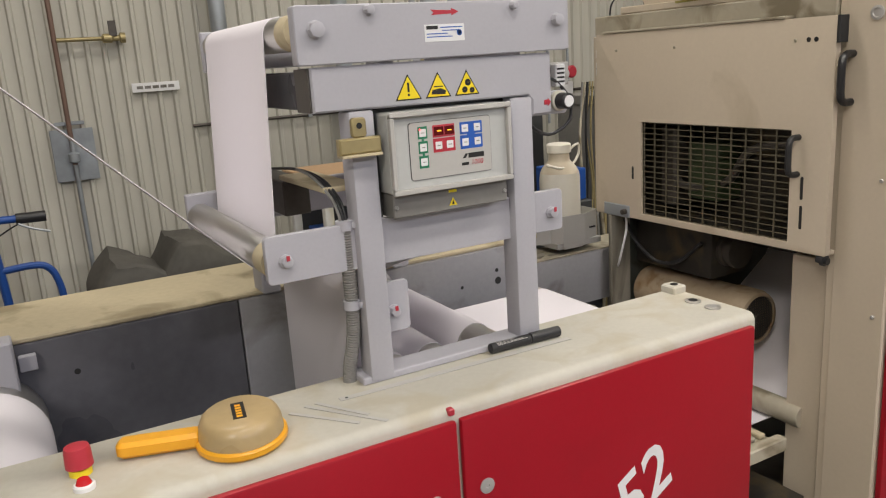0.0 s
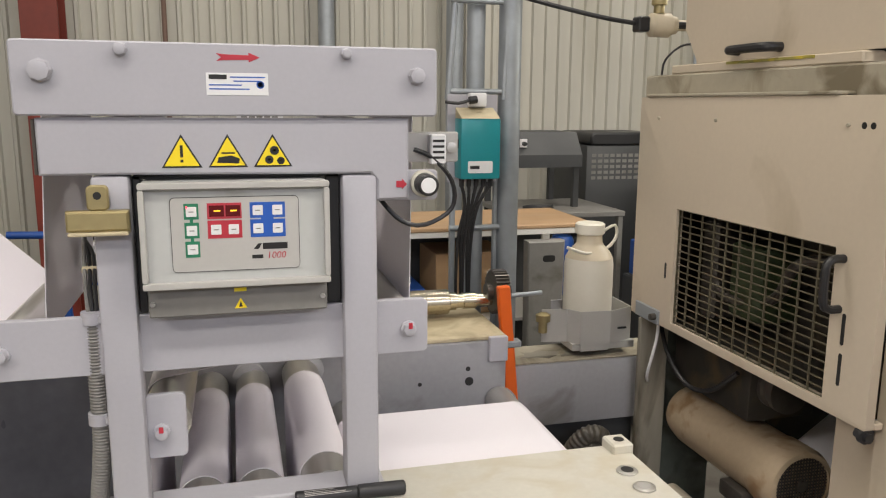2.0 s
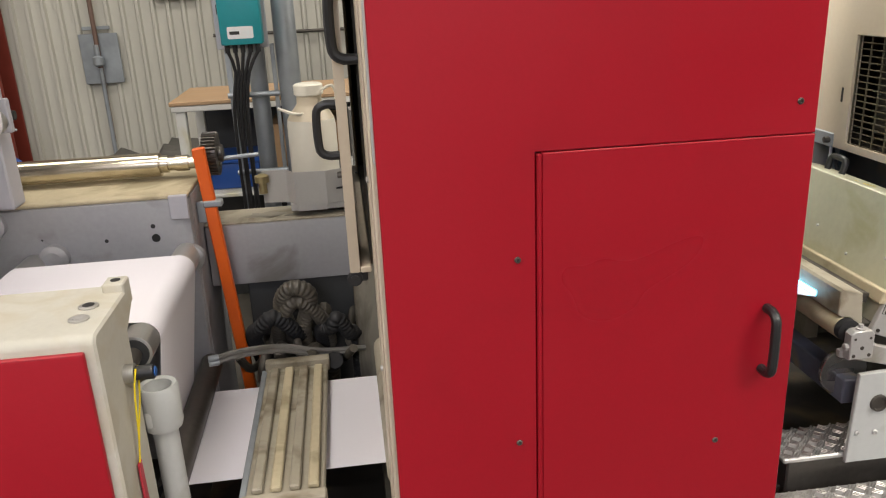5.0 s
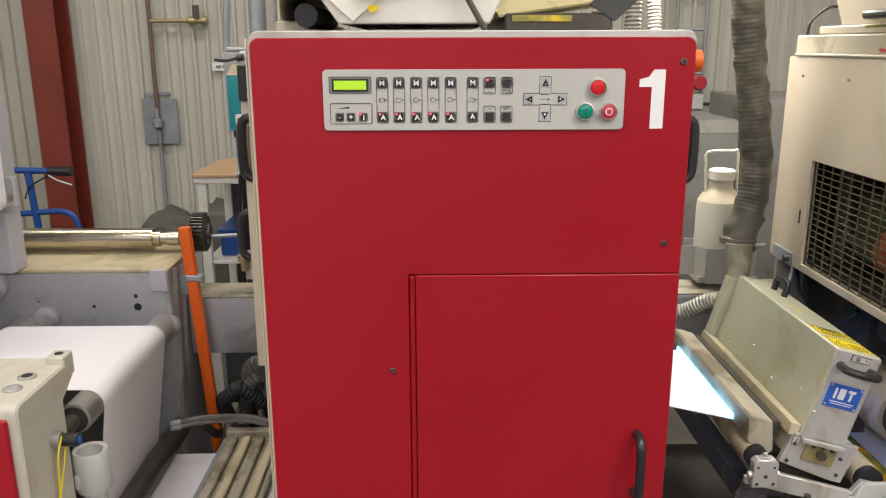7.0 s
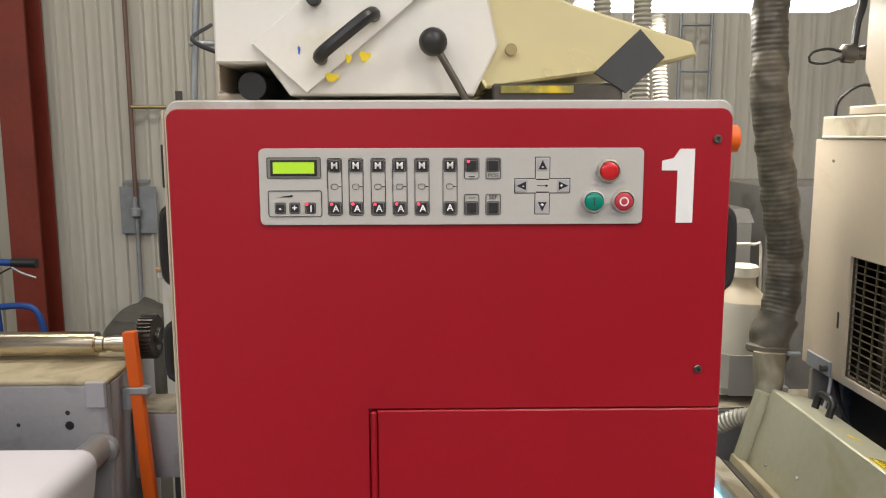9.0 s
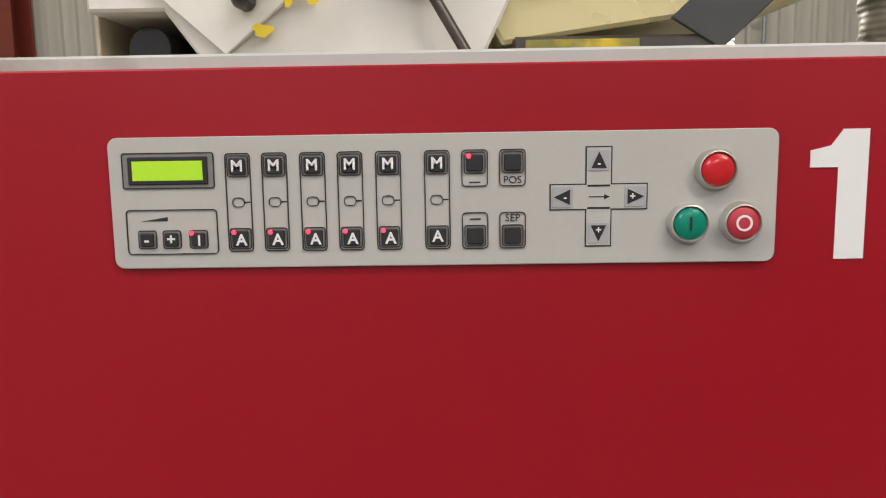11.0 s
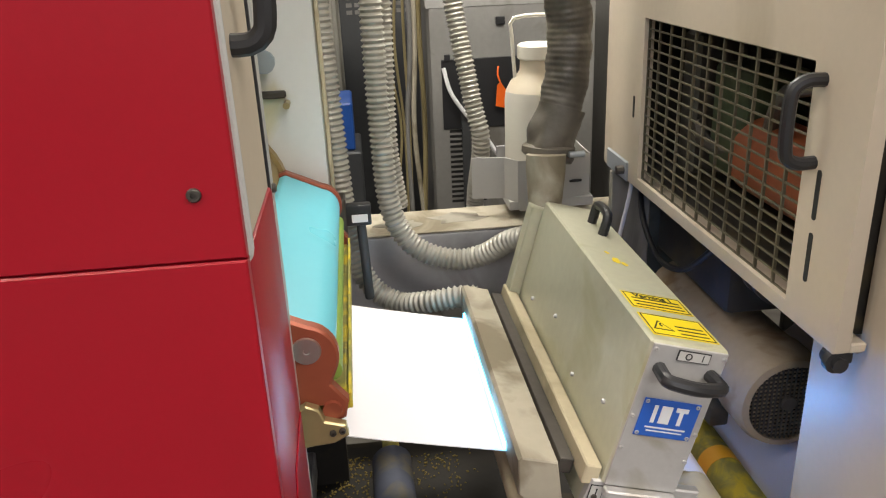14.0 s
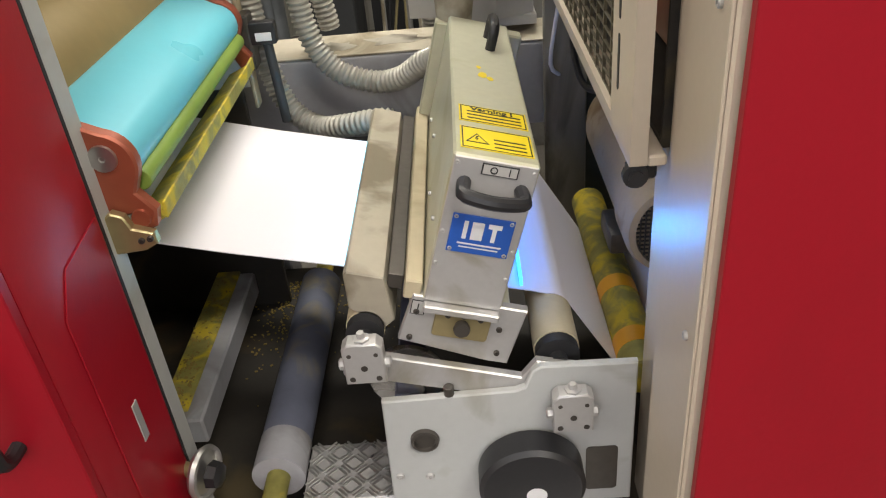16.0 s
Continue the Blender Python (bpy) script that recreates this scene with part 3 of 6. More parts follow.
for rx, rz in ((0.371, 1.106), (0.452, 1.473), (0.92, 1.463), (0.914, 1.106)):
    part("guide_roller", lathe((rx, 1.228, rz), (0, 1, 0), ((0, .018), (.012, .018), (.013, .0285), (.06, .0285), (.061, .0292), (.51, .0292), (.511, .0285), (.56, .0285), (.561, .018), (.572, .018)), 24), M_STEEL, ga)
    part("roller_cap", lathe((rx, 1.24, rz), (0, 1, 0), ((0, .0295), (.05, .0295)), 24), M_LEDGE, ga)
part("guide_roller", lathe((0.568, 1.24, .985), (0, 1, 0), ((0, .018), (.01, .035), (.55, .035), (.56, .018)), 24), M_STEEL, ga)

# guide rollers between the side frames
for i, (rx, rz, rr) in enumerate(((0.608, .813, .037), (0.698, .816, .037), (0.803, .830, .041), (0.905, .722, .034), (1.281, .722, .034), (1.300, .405, .030), (-0.12, .70, .118))):
    ro = thing("guide_roller", (rx, 1.55, rz - rr), "steel web guide roller between the side frames", "roller", "infeed guide rollers")
    part("barrel", lathe((rx, 1.275, rz), (0, 1, 0), ((0, rr * .8), (.003, rr), (.585, rr), (.588, rr * .8)), 28), M_STEEL if i != 5 else M_DARKSTEEL, ro)
    part("axle", rod((rx, 1.207, rz), (rx, 1.866, rz), min(rr * .5, .018)), M_DARKSTEEL, ro)
    part("end_ring", lathe((rx, 1.268, rz), (0, 1, 0), ((0, rr * .55), (.004, rr * .85), (.012, rr * .85)), 24), M_RUBBER, ro)

# the paper web
S = 0.0014
RX, RDZ = 1.775, 0.06
web = [(-1.3, 2.742)] + arc(.371, 1.106, .0305, 222, 360) + arc(.452, 1.473, .0305, 180, 90) + arc(.92, 1.463, .0305, 90, 0) + arc(.914, 1.106, .0305, 360, 270)
web += arc(.568, .985, .0365, 90, 180) + arc(.5505, .52, .019, 180, 360, 6)
web += arc(.608, .813, .0385, 180, 0) + arc(.653, .52, .0065, 180, 360, 6)
web += arc(.698, .816, .0385, 180, 0) + arc(.749, .52, .0125, 180, 360, 6)
web += arc(.803, .830, .0425, 180, 0) + arc(.858, .56, .0125, 180, 360, 6)
web += arc(.905, .722, .0355, 180, 90) + arc(1.281, .722, .0355, 90, -8)
web += arc(1.300, .405, .0315, 172, 270) + [(1.40, .3735)] + arc(RX, .3735 + .033, .033, 270, 325, 6) + [(2.24, .69), (2.265, .755), (2.29, .776), (2.41, .747), (2.55, .711), (2.72, .672), (2.80, .652), (2.96, .612)] + arc(2.985, .5735, .0315, 95, 45, 6) + arc(RX + 1.345, .4065 + RDZ, .0335, 232, 325, 6) + [(3.59, .69 + RDZ)]
single("paper_web", ribbon(web, 1.345, 1.752, S), M_PAPER, "white paper web threaded through the press", "paper web")
rl = thing("paper_roll", (-0.12, 1.55, .58), "white paper wound over a large infeed roller", "paper roll")
part("paper_wrap", lathe((-0.12, 1.345, .70), (0, 1, 0), ((0, .120), (.407, .120)), 40), M_PAPER, rl)

# ---- printing units ----
UX = 1.345


def print_unit():
    u = thing("printing_unit", (2.1, 1.5, 0), "beige printing unit with red front cover and side grille", "printing unit")
    # front shell and cover
    part("front_shell", prism([(1.750, .10), (1.750, 1.496), (1.765, 1.511), (2.447, 1.511), (2.462, 1.496), (2.462, 1.118), (2.44, 1.118), (2.44, .10)], 1.034, 1.19, "y", 0.003), M_BEIGE, u)
    part("rim", prism(rrect(1.754, 2.466, 1.100, 1.512, .016), 1.028, 1.0345, "y", 0.002), M_RIM, u, "light grey edge of the cover")
    part("front_cover", prism([(1.758, .10)] + arc(1.773, 1.486, .015, 180, 90, 6) + arc(2.447, 1.486, .015, 90, 0, 6) + [(2.462, 1.1140), (2.003, 1.1140), (2.003, .10)], 1.016, 1.030, "y", 0.0015), M_RED, u, "red lacquered upper cover")
    d = part("door", prism([(2.0132, .10), (2.0132, 1.1125), (2.462, 1.1125), (2.462, .10)], 1.0155, 1.030, "y", 0.0015), M_RED, u, "red lacquered lower door")
    part("door_edge", box(2.4405, 2.462, 1.0305, 1.218, .10, 1.1105, 0.004, 2), M_RED, u, "red door side wrapping round the corner")
    part("door_recess", prism([(1.085, .28), (1.085, .80), (1.118, .845), (1.208, .855), (1.208, .28)], 2.4622, 2.4640, "x", 0.0008), M_RED, u)
    part("hinge_bar", box(2.0045, 2.0125, 1.012, 1.029, .10, 1.1115, 0.002), M_RED, u)
    bow_handle("door_handle", d, (2.407, 1.015, .70), (2.407, 1.015, .815), (0, -.035, 0), .0085, M_BLACK)
    part("latch_plate", box(2.4625, 2.465, 1.135, 1.15, .575, .635, 0.001), M_ALU, u)
    for sx, sz in ((2.443, 1.463), (2.431, 1.166), (1.973, .941), (1.972, .603), (2.332, .563)):
        screw(u, (sx, 1.017, sz), (0, -1, 0), .0055, M_DARKSTEEL)
    # right side
    part("side_plate", box(2.4535, 2.4575, 1.036, 1.215, 1.119, 1.49, 0.001), M_GREY, u)
    part("seal", box(2.442, 2.4605, 1.2185, 1.226, .15, 1.49, 0.001), M_RUBBER, u, "black edge seal")
    part("edge_strip", box(2.438, 2.459, 1.2262, 1.262, .15, 1.495, 0.003), M_RIM, u, "light grey edge strip")
    bow_handle("side_handle", u, (2.458, 1.082, 1.262), (2.458, 1.082, 1.368), (.032, 0, 0), .009, M_BLACK)
    screw(u, (2.4575, 1.15, 1.19), (1, 0, 0), .006, M_DARKSTEEL)
    screw(u, (2.459, 1.245, 1.10), (1, 0, 0), .005, M_DARKSTEEL)
    # left side
    part("side_sheet", box(1.746, 1.7495, 1.036, 1.168, .12, 1.50, 0.001), M_BEIGE, u)
    for sy, sz in ((1.095, 1.455),):
        part("lock", lathe((1.746, sy, sz), (-1, 0, 0), ((0, .016), (.004, .016), (.005, .011), (.002, .009)), 18), M_ALU, u)
    for sy, sz in ((1.055, 1.41), (1.06, 1.08), (1.06, .75)):
        screw(u, (1.746, sy, sz), (-1, 0, 0), .005, M_ALU)
    part("rear_body", box(1.742, 2.05, 1.192, 2.045, 1.452, 1.512, 0.004), M_BEIGED, u)
    part("rear_side", box(1.735, 1.76, 1.985, 2.045, .875, 1.4515, 0.003), M_BEIGE, u)
    part("type_plate", box(1.7335, 1.735, 2.0, 2.03, 1.33, 1.37, 0), M_LABEL, u)
    part("type_plate", box(1.7335, 1.735, 2.0, 2.03, 1.385, 1.41, 0), M_LABEL, u)
    letters("ce_mark", "CE", .024, pose(1.7332, 2.015, 1.35, 90, 0, -90), M_INK, u)
    # dark sheet added behind the grille, coloured for the shade in there
    part("inner_back", box(1.90, 1.915, 1.20, 2.04, .90, 1.45, 0), M_GRIMESHADE, u)
    part("roof", box(2.052, 2.44, 1.192, 1.87, 1.495, 1.5105, 0.002), M_BEIGED, u)
    # grille cover: a frame round the opening
    fr = bmesh.new()
    outer, inner = rrect(1.164, 1.994, .887, 1.456, .004, 2), rrect(1.271, 1.796, .906, 1.191, .002, 2)
    lay = [[fr.verts.new((x, *q)) for q in ring] for x, ring in ((1.7045, outer), (1.704, rrect(1.166, 1.992, .889, 1.454, .004, 2)), (1.704, inner), (1.722, inner), (1.722, outer))]
    for a, b2 in zip(lay, lay[1:] + lay[:1]):
        for k in range(len(a)):
            fr.faces.new((a[k], a[(k + 1) % len(a)], b2[(k + 1) % len(a)], b2[k]))
    part("side_cover", fr, M_BEIGE, u, "beige side cover sheet")
    part("cover_lip", box(1.7225, 1.742, 1.164, 1.994, .887, .899, 0.002), M_BEIGE, u)
    # added floor and cheeks close the grille space in the same shade-dark colour
    part("inner_floor", box(1.7425, 1.8995, 1.20, 1.984, .890, .902, 0), M_GRIMESHADE, u)
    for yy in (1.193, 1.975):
        part("inner_cheek", box(1.7425, 1.8995, yy, yy + .006, .903, 1.4505, 0), M_GRIMESHADE, u)
    part("cover_top_lip", box(1.700, 1.74, 1.30, 1.96, 1.4565, 1.464, 0.002), M_BEIGED, u)
    g = bmesh.new()
    for i in range(18):
        z = .9055 + .0166 * i
        box(1.7115, 1.7145, 1.27, 1.797, z, z + .0024, 0, bm=g)
    for i in range(12):
        y = 1.2705 + .0474 * i
        box(1.7110, 1.7150, y, y + .0032, .905, 1.1915, 0, bm=g)
    part("grille", g, M_GRILLE, u, "oily slotted ventilation grille")
    bow_handle("cover_handle", u, (1.704, 1.250, 1.083), (1.704, 1.250, 1.174), (-.036, 0, 0), .0078, M_BLACK)
    bow_handle("cover_handle", u, (1.746, 1.148, 1.258), (1.746, 1.148, 1.368), (-.040, 0, 0), .009, M_BLACK)
    part("black_stop", box(1.703, 1.735, 1.155, 1.1635, 1.395, 1.456, 0.001), M_RUBBER, u)
    for sy, z0, z1 in ((1.831, 1.012, 1.052), (1.236, 1.02, 1.078), (1.236, .945, 1.005)):
        part("slot", prism(rrect(sy - .004, sy + .004, z0, z1, .0038), 1.7032, 1.7042, "x"), M_INK, u)
    for sy in (1.90, 1.66, 1.27):
        screw(u, (1.704, sy, 1.405), (-1, 0, 0), .004, M_BEIGED)
    for sy in (1.235, 1.215):
        part("drilled_hole", lathe((1.7039, sy, 1.405), (-1, 0, 0), ((0, .006), (.0004, .006)), 12), M_INK, u)
    # workings behind the grille
    part("gear_case", box(1.78, 1.88, 1.56, 1.68, .96, 1.13, 0.01, 2), M_OILYGREEN, u)
    part("inner_bracket", box(1.77, 1.86, 1.72, 1.78, .93, 1.17, 0.006), M_DARKSTEEL, u)
    part("hose_loop", tube(((1.80, 1.3, 1.15), (1.78, 1.45, 1.12), (1.80, 1.55, 1.02), (1.78, 1.7, 1.0), (1.8, 1.78, 1.1)), .012), M_DARKSTEEL, u)
    # hinge bolt, stay and motor
    part("hinge_pin", lathe((1.712, 1.19, .875), (0, -1, 0), ((0, .008), (.012, .008), (.013, .0135), (.022, .0135), (.023, .008), (.03, .009)), 14), M_BLACK, u)
    part("hinge_block", box(1.704, 1.735, 1.172, 1.19, .868, .886, 0.003), M_BLACK, u)
    part("stay", box(1.700, 1.706, 1.845, 1.965, .885, .925, 0.003), M_GALV, u)
    part("stay_bolt", lathe((1.70, 1.862, .905), (-1, 0, 0), ((0, .009), (.014, .009), (.015, .006)), 8), M_DARKSTEEL, u)
    mt = part("motor", lathe((1.855, 1.925, .614), (0, -1, 0), ((0, .05), (.01, .072), (.05, .080), (.36, .080), (.37, .084), (.44, .084), (.455, .078), (.458, .068), (.445, .066)), 36), M_MOTOR, u, "brown-stained cylindrical motor")
    fan = bmesh.new()
    for i in range(-8, 9):
        w = math.sqrt(max(.066 ** 2 - (i * .0075) ** 2, 0))
        box(1.855 + i * .0075 - .001, 1.855 + i * .0075 + .001, 1.470, 1.473, .614 - w, .614 + w, 0, bm=fan)
        box(1.855 - w, 1.855 + w, 1.471, 1.474, .614 + i * .0075 - .001, .614 + i * .0075 + .001, 0, bm=fan)
    tagged(part("fan_guard", fan, M_DARKSTEEL, mt, "black wire mesh fan guard"), kind="stuff")
    part("fan_back", lathe((1.855, 1.482, .614), (0, 1, 0), ((0, .066), (.003, .066)), 24), M_BLACK, mt)
    part("hub_cap", lathe((1.855, 1.472, .614), (0, -1, 0), ((0, .014), (.005, .012)), 16), M_DARKSTEEL, mt)
    part("terminal_box", box(1.765, 1.80, 1.55, 1.64, .525, .565, 0.006, 2), M_DARKSTEEL, mt)
    # solid block whose shade-dark colour fills the space below the grille
    part("drive_housing", box(1.80, 1.985, 1.60, 1.925, .712, .886, 0.012, 2), M_GRIMESHADE, u, "near-black drive housing above the motor")
    part("drive_pulley", lathe((1.87, 1.60, .80), (0, -1, 0), ((0, .052), (.012, .052), (.016, .044), (.03, .044), (.034, .052), (.05, .052)), 28), M_DARKSTEEL, u)
    part("oil_line", tube(((1.76, 1.93, .86), (1.745, 1.86, .80), (1.75, 1.78, .75), (1.765, 1.70, .76), (1.78, 1.62, .83)), .006, 8, .015), M_BLACK, u)
    part("pillar", box(1.700, 1.785, 1.93, 1.945, .0, .884, 0.003), M_GREASY, u, "grease-streaked rear pillar")
    part("pillar_web", box(1.745, 1.95, 1.955, 1.97, .0, .88, 0.002), M_GRIMEGREEN, u, "grime-covered green-grey web plate")
    part("cable", tube(((1.735, 1.90, .9), (1.72, 1.88, .84), (1.71, 1.90, .74), (1.735, 1.94, .70)), .004), M_LABEL, u)
    part("front_frame", box(1.766, 1.79, 1.192, 1.30, .10, .86, 0.003), M_BEIGE, u, "beige front side frame")
    # inner rear plate and rollers on the open side
    part("inner_plate", box(2.06, 2.49, 1.85, 1.87, .76, 1.49, 0.003), M_WHITE, u, "stained white inner side plate")
    # lower plate and inner box: grime plus shade put into the colour
    part("lower_plate", box(2.06, 2.47, 1.852, 1.868, .10, .7595, 0.002), M_GRIMESHADE, u)
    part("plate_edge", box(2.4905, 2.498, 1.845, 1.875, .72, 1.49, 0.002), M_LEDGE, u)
    part("inner_box", box(1.96, 2.06, 1.192, 1.87, .80, 1.49, 0), M_GRIMESHADE, u)
    part("latch_arm", box(2.36, 2.43, 1.835, 1.848, 1.085, 1.098, 0.003), M_DARKSTEEL, u)
    part("latch_pin", lathe((2.40, 1.848, 1.15), (0, -1, 0), ((0, .012), (.02, .012), (.021, .02), (.03, .02)), 12), M_GALV, u)
    part("latch_pin", lathe((2.43, 1.848, 1.075), (0, -1, 0), ((0, .006), (.03, .006)), 12), M_BRASS, u)
    part("impression_drum", lathe((2.275, 1.27, .915), (0, 1, 0), ((0, .12), (.004, .137), (.55, .137), (.551, .145), (.575, .145)), 48), M_DRUM, u, "ink-stained brown cylinder")
    part("ink_roller", lathe((2.255, 1.27, 1.11), (0, 1, 0), ((0, .05), (.57, .05)), 28), M_INKGREEN, u)
    return u


unit_1 = print_unit()
HX = 1.767
part("hood_body", prism([(HX, 1.574), (1.842, 1.574), (1.876, 1.527), (2.150, 1.527), (2.185, 1.60), (2.10, 1.98), (HX, 1.98)], 1.222, 1.88, "y", 0.003), M_WHITE, unit_1, "white ink-stained hood")
part("hood_side", prism([(1.25, 1.535), (1.25, 1.95), (1.90, 1.95), (1.90, 1.62), (1.84, 1.535)], HX - .005, HX - .001, "x", 0.001), M_BEIGE, unit_1, "beige hood side sheet")
part("hood_lip", box(HX - .02, HX + .05, 1.30, 1.93, 1.5125, 1.534, 0.003), M_BEIGE, unit_1)
part("ink_streak", box(HX - .0215, HX - .0202, 1.42, 1.70, 1.5265, 1.5325, 0.0005), M_INKYELLOW, unit_1, "yellow ink streak")
bow_handle("hood_handle", unit_1, (HX - .005, 1.54, 1.555), (HX - .005, 1.68, 1.555), (-.035, 0, 0), .010, M_BLACK)
part("cover_plate", prism([(1.824, 1.601), (1.903, 1.530), (2.110, 1.702), (2.03, 1.773)], 1.2115, 1.2195, "y", 0.001), M_WHITE, unit_1, "white cover plate with yellow and blue ink smears")
bow_handle("plate_handle", unit_1, (1.925, 1.2115, 1.580), (2.003, 1.2115, 1.641), (0, -.034, 0), .010, M_BLACK)
for bx, bz, bw, bh, mat in ((1.940, 1.553, .022, .006, "y"), (1.965, 1.580, .010, .006, "y"), (1.989, 1.583, .018, .007, "y"), (1.893, 1.592, .004, .006, "b")):
    a = [(bx + bw * math.cos(i * .7) * (1 + .3 * math.sin(i * 2.3)) * .5, bz + bh * math.sin(i * .7) * (1 + .3 * math.cos(i * 1.9))) for i in range(9)]
    part("ink_smear", prism(a, 1.2105, 1.2112, "y"), M_YELLOW if mat == "y" else M_BLUEP, unit_1)
part("plate_knob", rod((1.917, 1.195, 1.664), (1.917, 1.2115, 1.664), .011), M_BLACK, unit_1)
part("outlet_pipe", rod((1.812, 1.26, 1.543), (1.812, 1.60, 1.543), .022), M_BLACK, unit_1)
part("lever", rod((2.140, 1.20, 1.515), (2.095, 1.20, 1.592), .0055), M_DARKSTEEL, unit_1)
part("lever_ball", lathe((2.0995, 1.20, 1.584), (-.045, 0, .077), tuple((.021 - .021 * math.cos(i * math.pi / 10), .021 * math.sin(i * math.pi / 10)) for i in range(11)), 20), M_BLACK, unit_1)
part("ink_tray", prism([(2.078, 1.70), (2.168, 1.538), (2.43, 1.573), (2.487, 1.586), (2.478, 1.606), (2.40, 1.630), (2.30, 1.660), (2.19, 1.705)], 1.235, 1.75, "y", 0.004), M_TRAY, unit_1, "yellowed translucent plastic ink tray")
part("tray_bolt", rod((2.205, 1.225, 1.594), (2.205, 1.236, 1.594), .009), M_BRASS, unit_1)
part("tray_support", box(2.178, 2.375, 1.232, 1.70, 1.514, 1.545, 0.003), M_DARKSTEEL, unit_1, "black ink-crusted tray support")
part("ink_crust", box(2.19, 2.30, 1.228, 1.2315, 1.530, 1.5415, 0.001), M_INKYELLOW, unit_1)
part("gusset", prism([(2.330, 1.560), (2.398, 1.624), (2.436, 1.583), (2.379, 1.530)], 1.2285, 1.2345, "y", 0.001), M_DARKBOX, unit_1, "dark grey gusset")
unit_2 = copy_thing(unit_1, Matrix.Translation((2.1 + UX, 1.5, 0)))
part("ink_drum", lathe((1.815 + UX, 1.225, 1.005), (0, 1, 0), ((0, .056), (.004, .06), (.33, .06), (.334, .05)), 28), M_RUSTBROWN, unit_2, "rust-brown ink drum behind the grille")
unit_2["label"] = "second beige printing unit beside the lamp unit"
part("numeral", prism([(2.3745, 1.424), (2.3745, 1.436), (2.389, 1.4395), (2.397, 1.451), (2.4155, 1.451), (2.4155, 1.358), (2.3945, 1.358), (2.3945, 1.424)], 1.0150, 1.0158, "y"), M_LABEL, unit_1, "white numeral 1")
part("buzzer", lathe((2.463, 1.06, 1.463), (1, 0, 0), ((0, .018), (.02, .018), (.022, .015)), 20), M_ORANGE, unit_1, "round orange buzzer")

# ---- control panel on the red cover ----
PF = 1.0125
cp = part("control_panel", prism(rrect(1.871, 2.351, 1.357, 1.4525, .007), PF, 1.0155, "y", 0.0006), M_PANEL, unit_1, "silver-grey operator panel with keys, display and push buttons")


def rim_line(x0, x1, z0, z1, r=.002, w=.0007, fill=None):
    """A thin printed frame."""
    if fill:
        part("key_field", prism(rrect(x0, x1, z0, z1, r), PF - .0006, PF, "y"), fill, cp)
    pts_o, pts_i = rrect(x0, x1, z0, z1, r, 3), rrect(x0 + w, x1 - w, z0 + w, z1 - w, max(r - w, .0003), 3)
    bm = bmesh.new()
    y = PF - .0010
    o = [bm.verts.new((p[0], y, p[1])) for p in pts_o]
    i = [bm.verts.new((p[0], y, p[1])) for p in pts_i]
    n = len(o)
    for k in range(n):
        bm.faces.new((o[k], o[(k + 1) % n], i[(k + 1) % n], i[k]))
    r2 = bmesh.ops.extrude_face_region(bm, geom=bm.faces[:])
    bmesh.ops.translate(bm, verts=[v for v in r2["geom"] if isinstance(v, bmesh.types.BMVert)], vec=(0, .0009, 0))
    part("printed_frame", bm, M_INK, cp)


def key(cx, cz, word="", led=False, s=.0078):
    rim_line(cx - s, cx + s, cz - s, cz + s, .002, .0006, M_MACHGREY)
    part("key", box(cx - s + .0018, cx + s - .0018, PF - .0028, PF - .0006, cz - s + .0018, cz + s - .0018, 0.0008), M_BLACK, cp)
    if word:
        letters("key_legend", word, .0115 if word in "MA" else .011, pose(cx + (.001 if led else 0), PF - .0031, cz - (.0010 if led else 0), 90), M_LABEL, cp, bold=.00025)
    if led:
        part("diode", rod((cx - .0042, PF - .0036, cz + .0048), (cx - .0042, PF - .0028, cz + .0048), .0016, seg=10), M_LED, cp, "lit red diode")


rim_line(1.881, 1.948, 1.4155, 1.4415, .002, .0008, M_MACHGREY)
part("display_bezel", box(1.8855, 1.9435, PF - .002, PF - .0006, 1.4185, 1.4385, 0.0008), M_BLACK, cp)
part("display", box(1.889, 1.940, PF - .0024, PF - .002, 1.4215, 1.4355, 0), M_LCD, cp, "lit green display")
rim_line(1.8815, 1.9485, 1.3675, 1.4005, .003, .0007)
part("wedge_mark", prism([(1.893, 1.392), (1.912, 1.395), (1.912, 1.392)], PF - .0005, PF - .0001, "y"), M_INK, cp)
for kx, kw, kl in ((1.8965, "-", 0), (1.9145, "+", 0), (1.934, "I", 1)):
    key(kx, 1.3785, kw, bool(kl), .0068)
for i, kx in enumerate((1.965, 1.9915, 2.0190, 2.0460, 2.0735, 2.1085)):
    rim_line(kx - .0092, kx + .0092, 1.3690, 1.4405, .003)
    key(kx, 1.4310, "M")
    key(kx, 1.3785, "A", i < 5)
    rim_line(kx - .005, kx + .004, 1.4015, 1.4085, .003, .0005)
    part("printed_mark", box(kx + .004, kx + .008, PF - .0004, PF - .0001, 1.4045, 1.4055, 0), M_INK, cp)
for kx, up, kz, word in ((2.1355, 1, 1.4310, ""), (2.1625, 1, 1.4310, "POS"), (2.1355, 0, 1.3785, ""), (2.1625, 0, 1.3785, "SEP")):
    rim_line(kx - .0095, kx + .0095, kz - (.017 if up else .0095), kz + (.0095 if up else .017), .003)
    key(kx, kz, "", up == 1 and not word)
    if word:
        letters("legend", word, .0075, pose(kx, PF - .0004, kz + (-.0127 if up else .0125), 90), M_INK, cp)
    else:
        part("printed_mark", box(kx - .004, kx + .004, PF - .0004, PF - .0001, kz + (-.0145 if up else .0115), kz + (-.0135 if up else .0125), 0), M_INK, cp)
CX, CZ = 2.224, 1.4055
cross = []
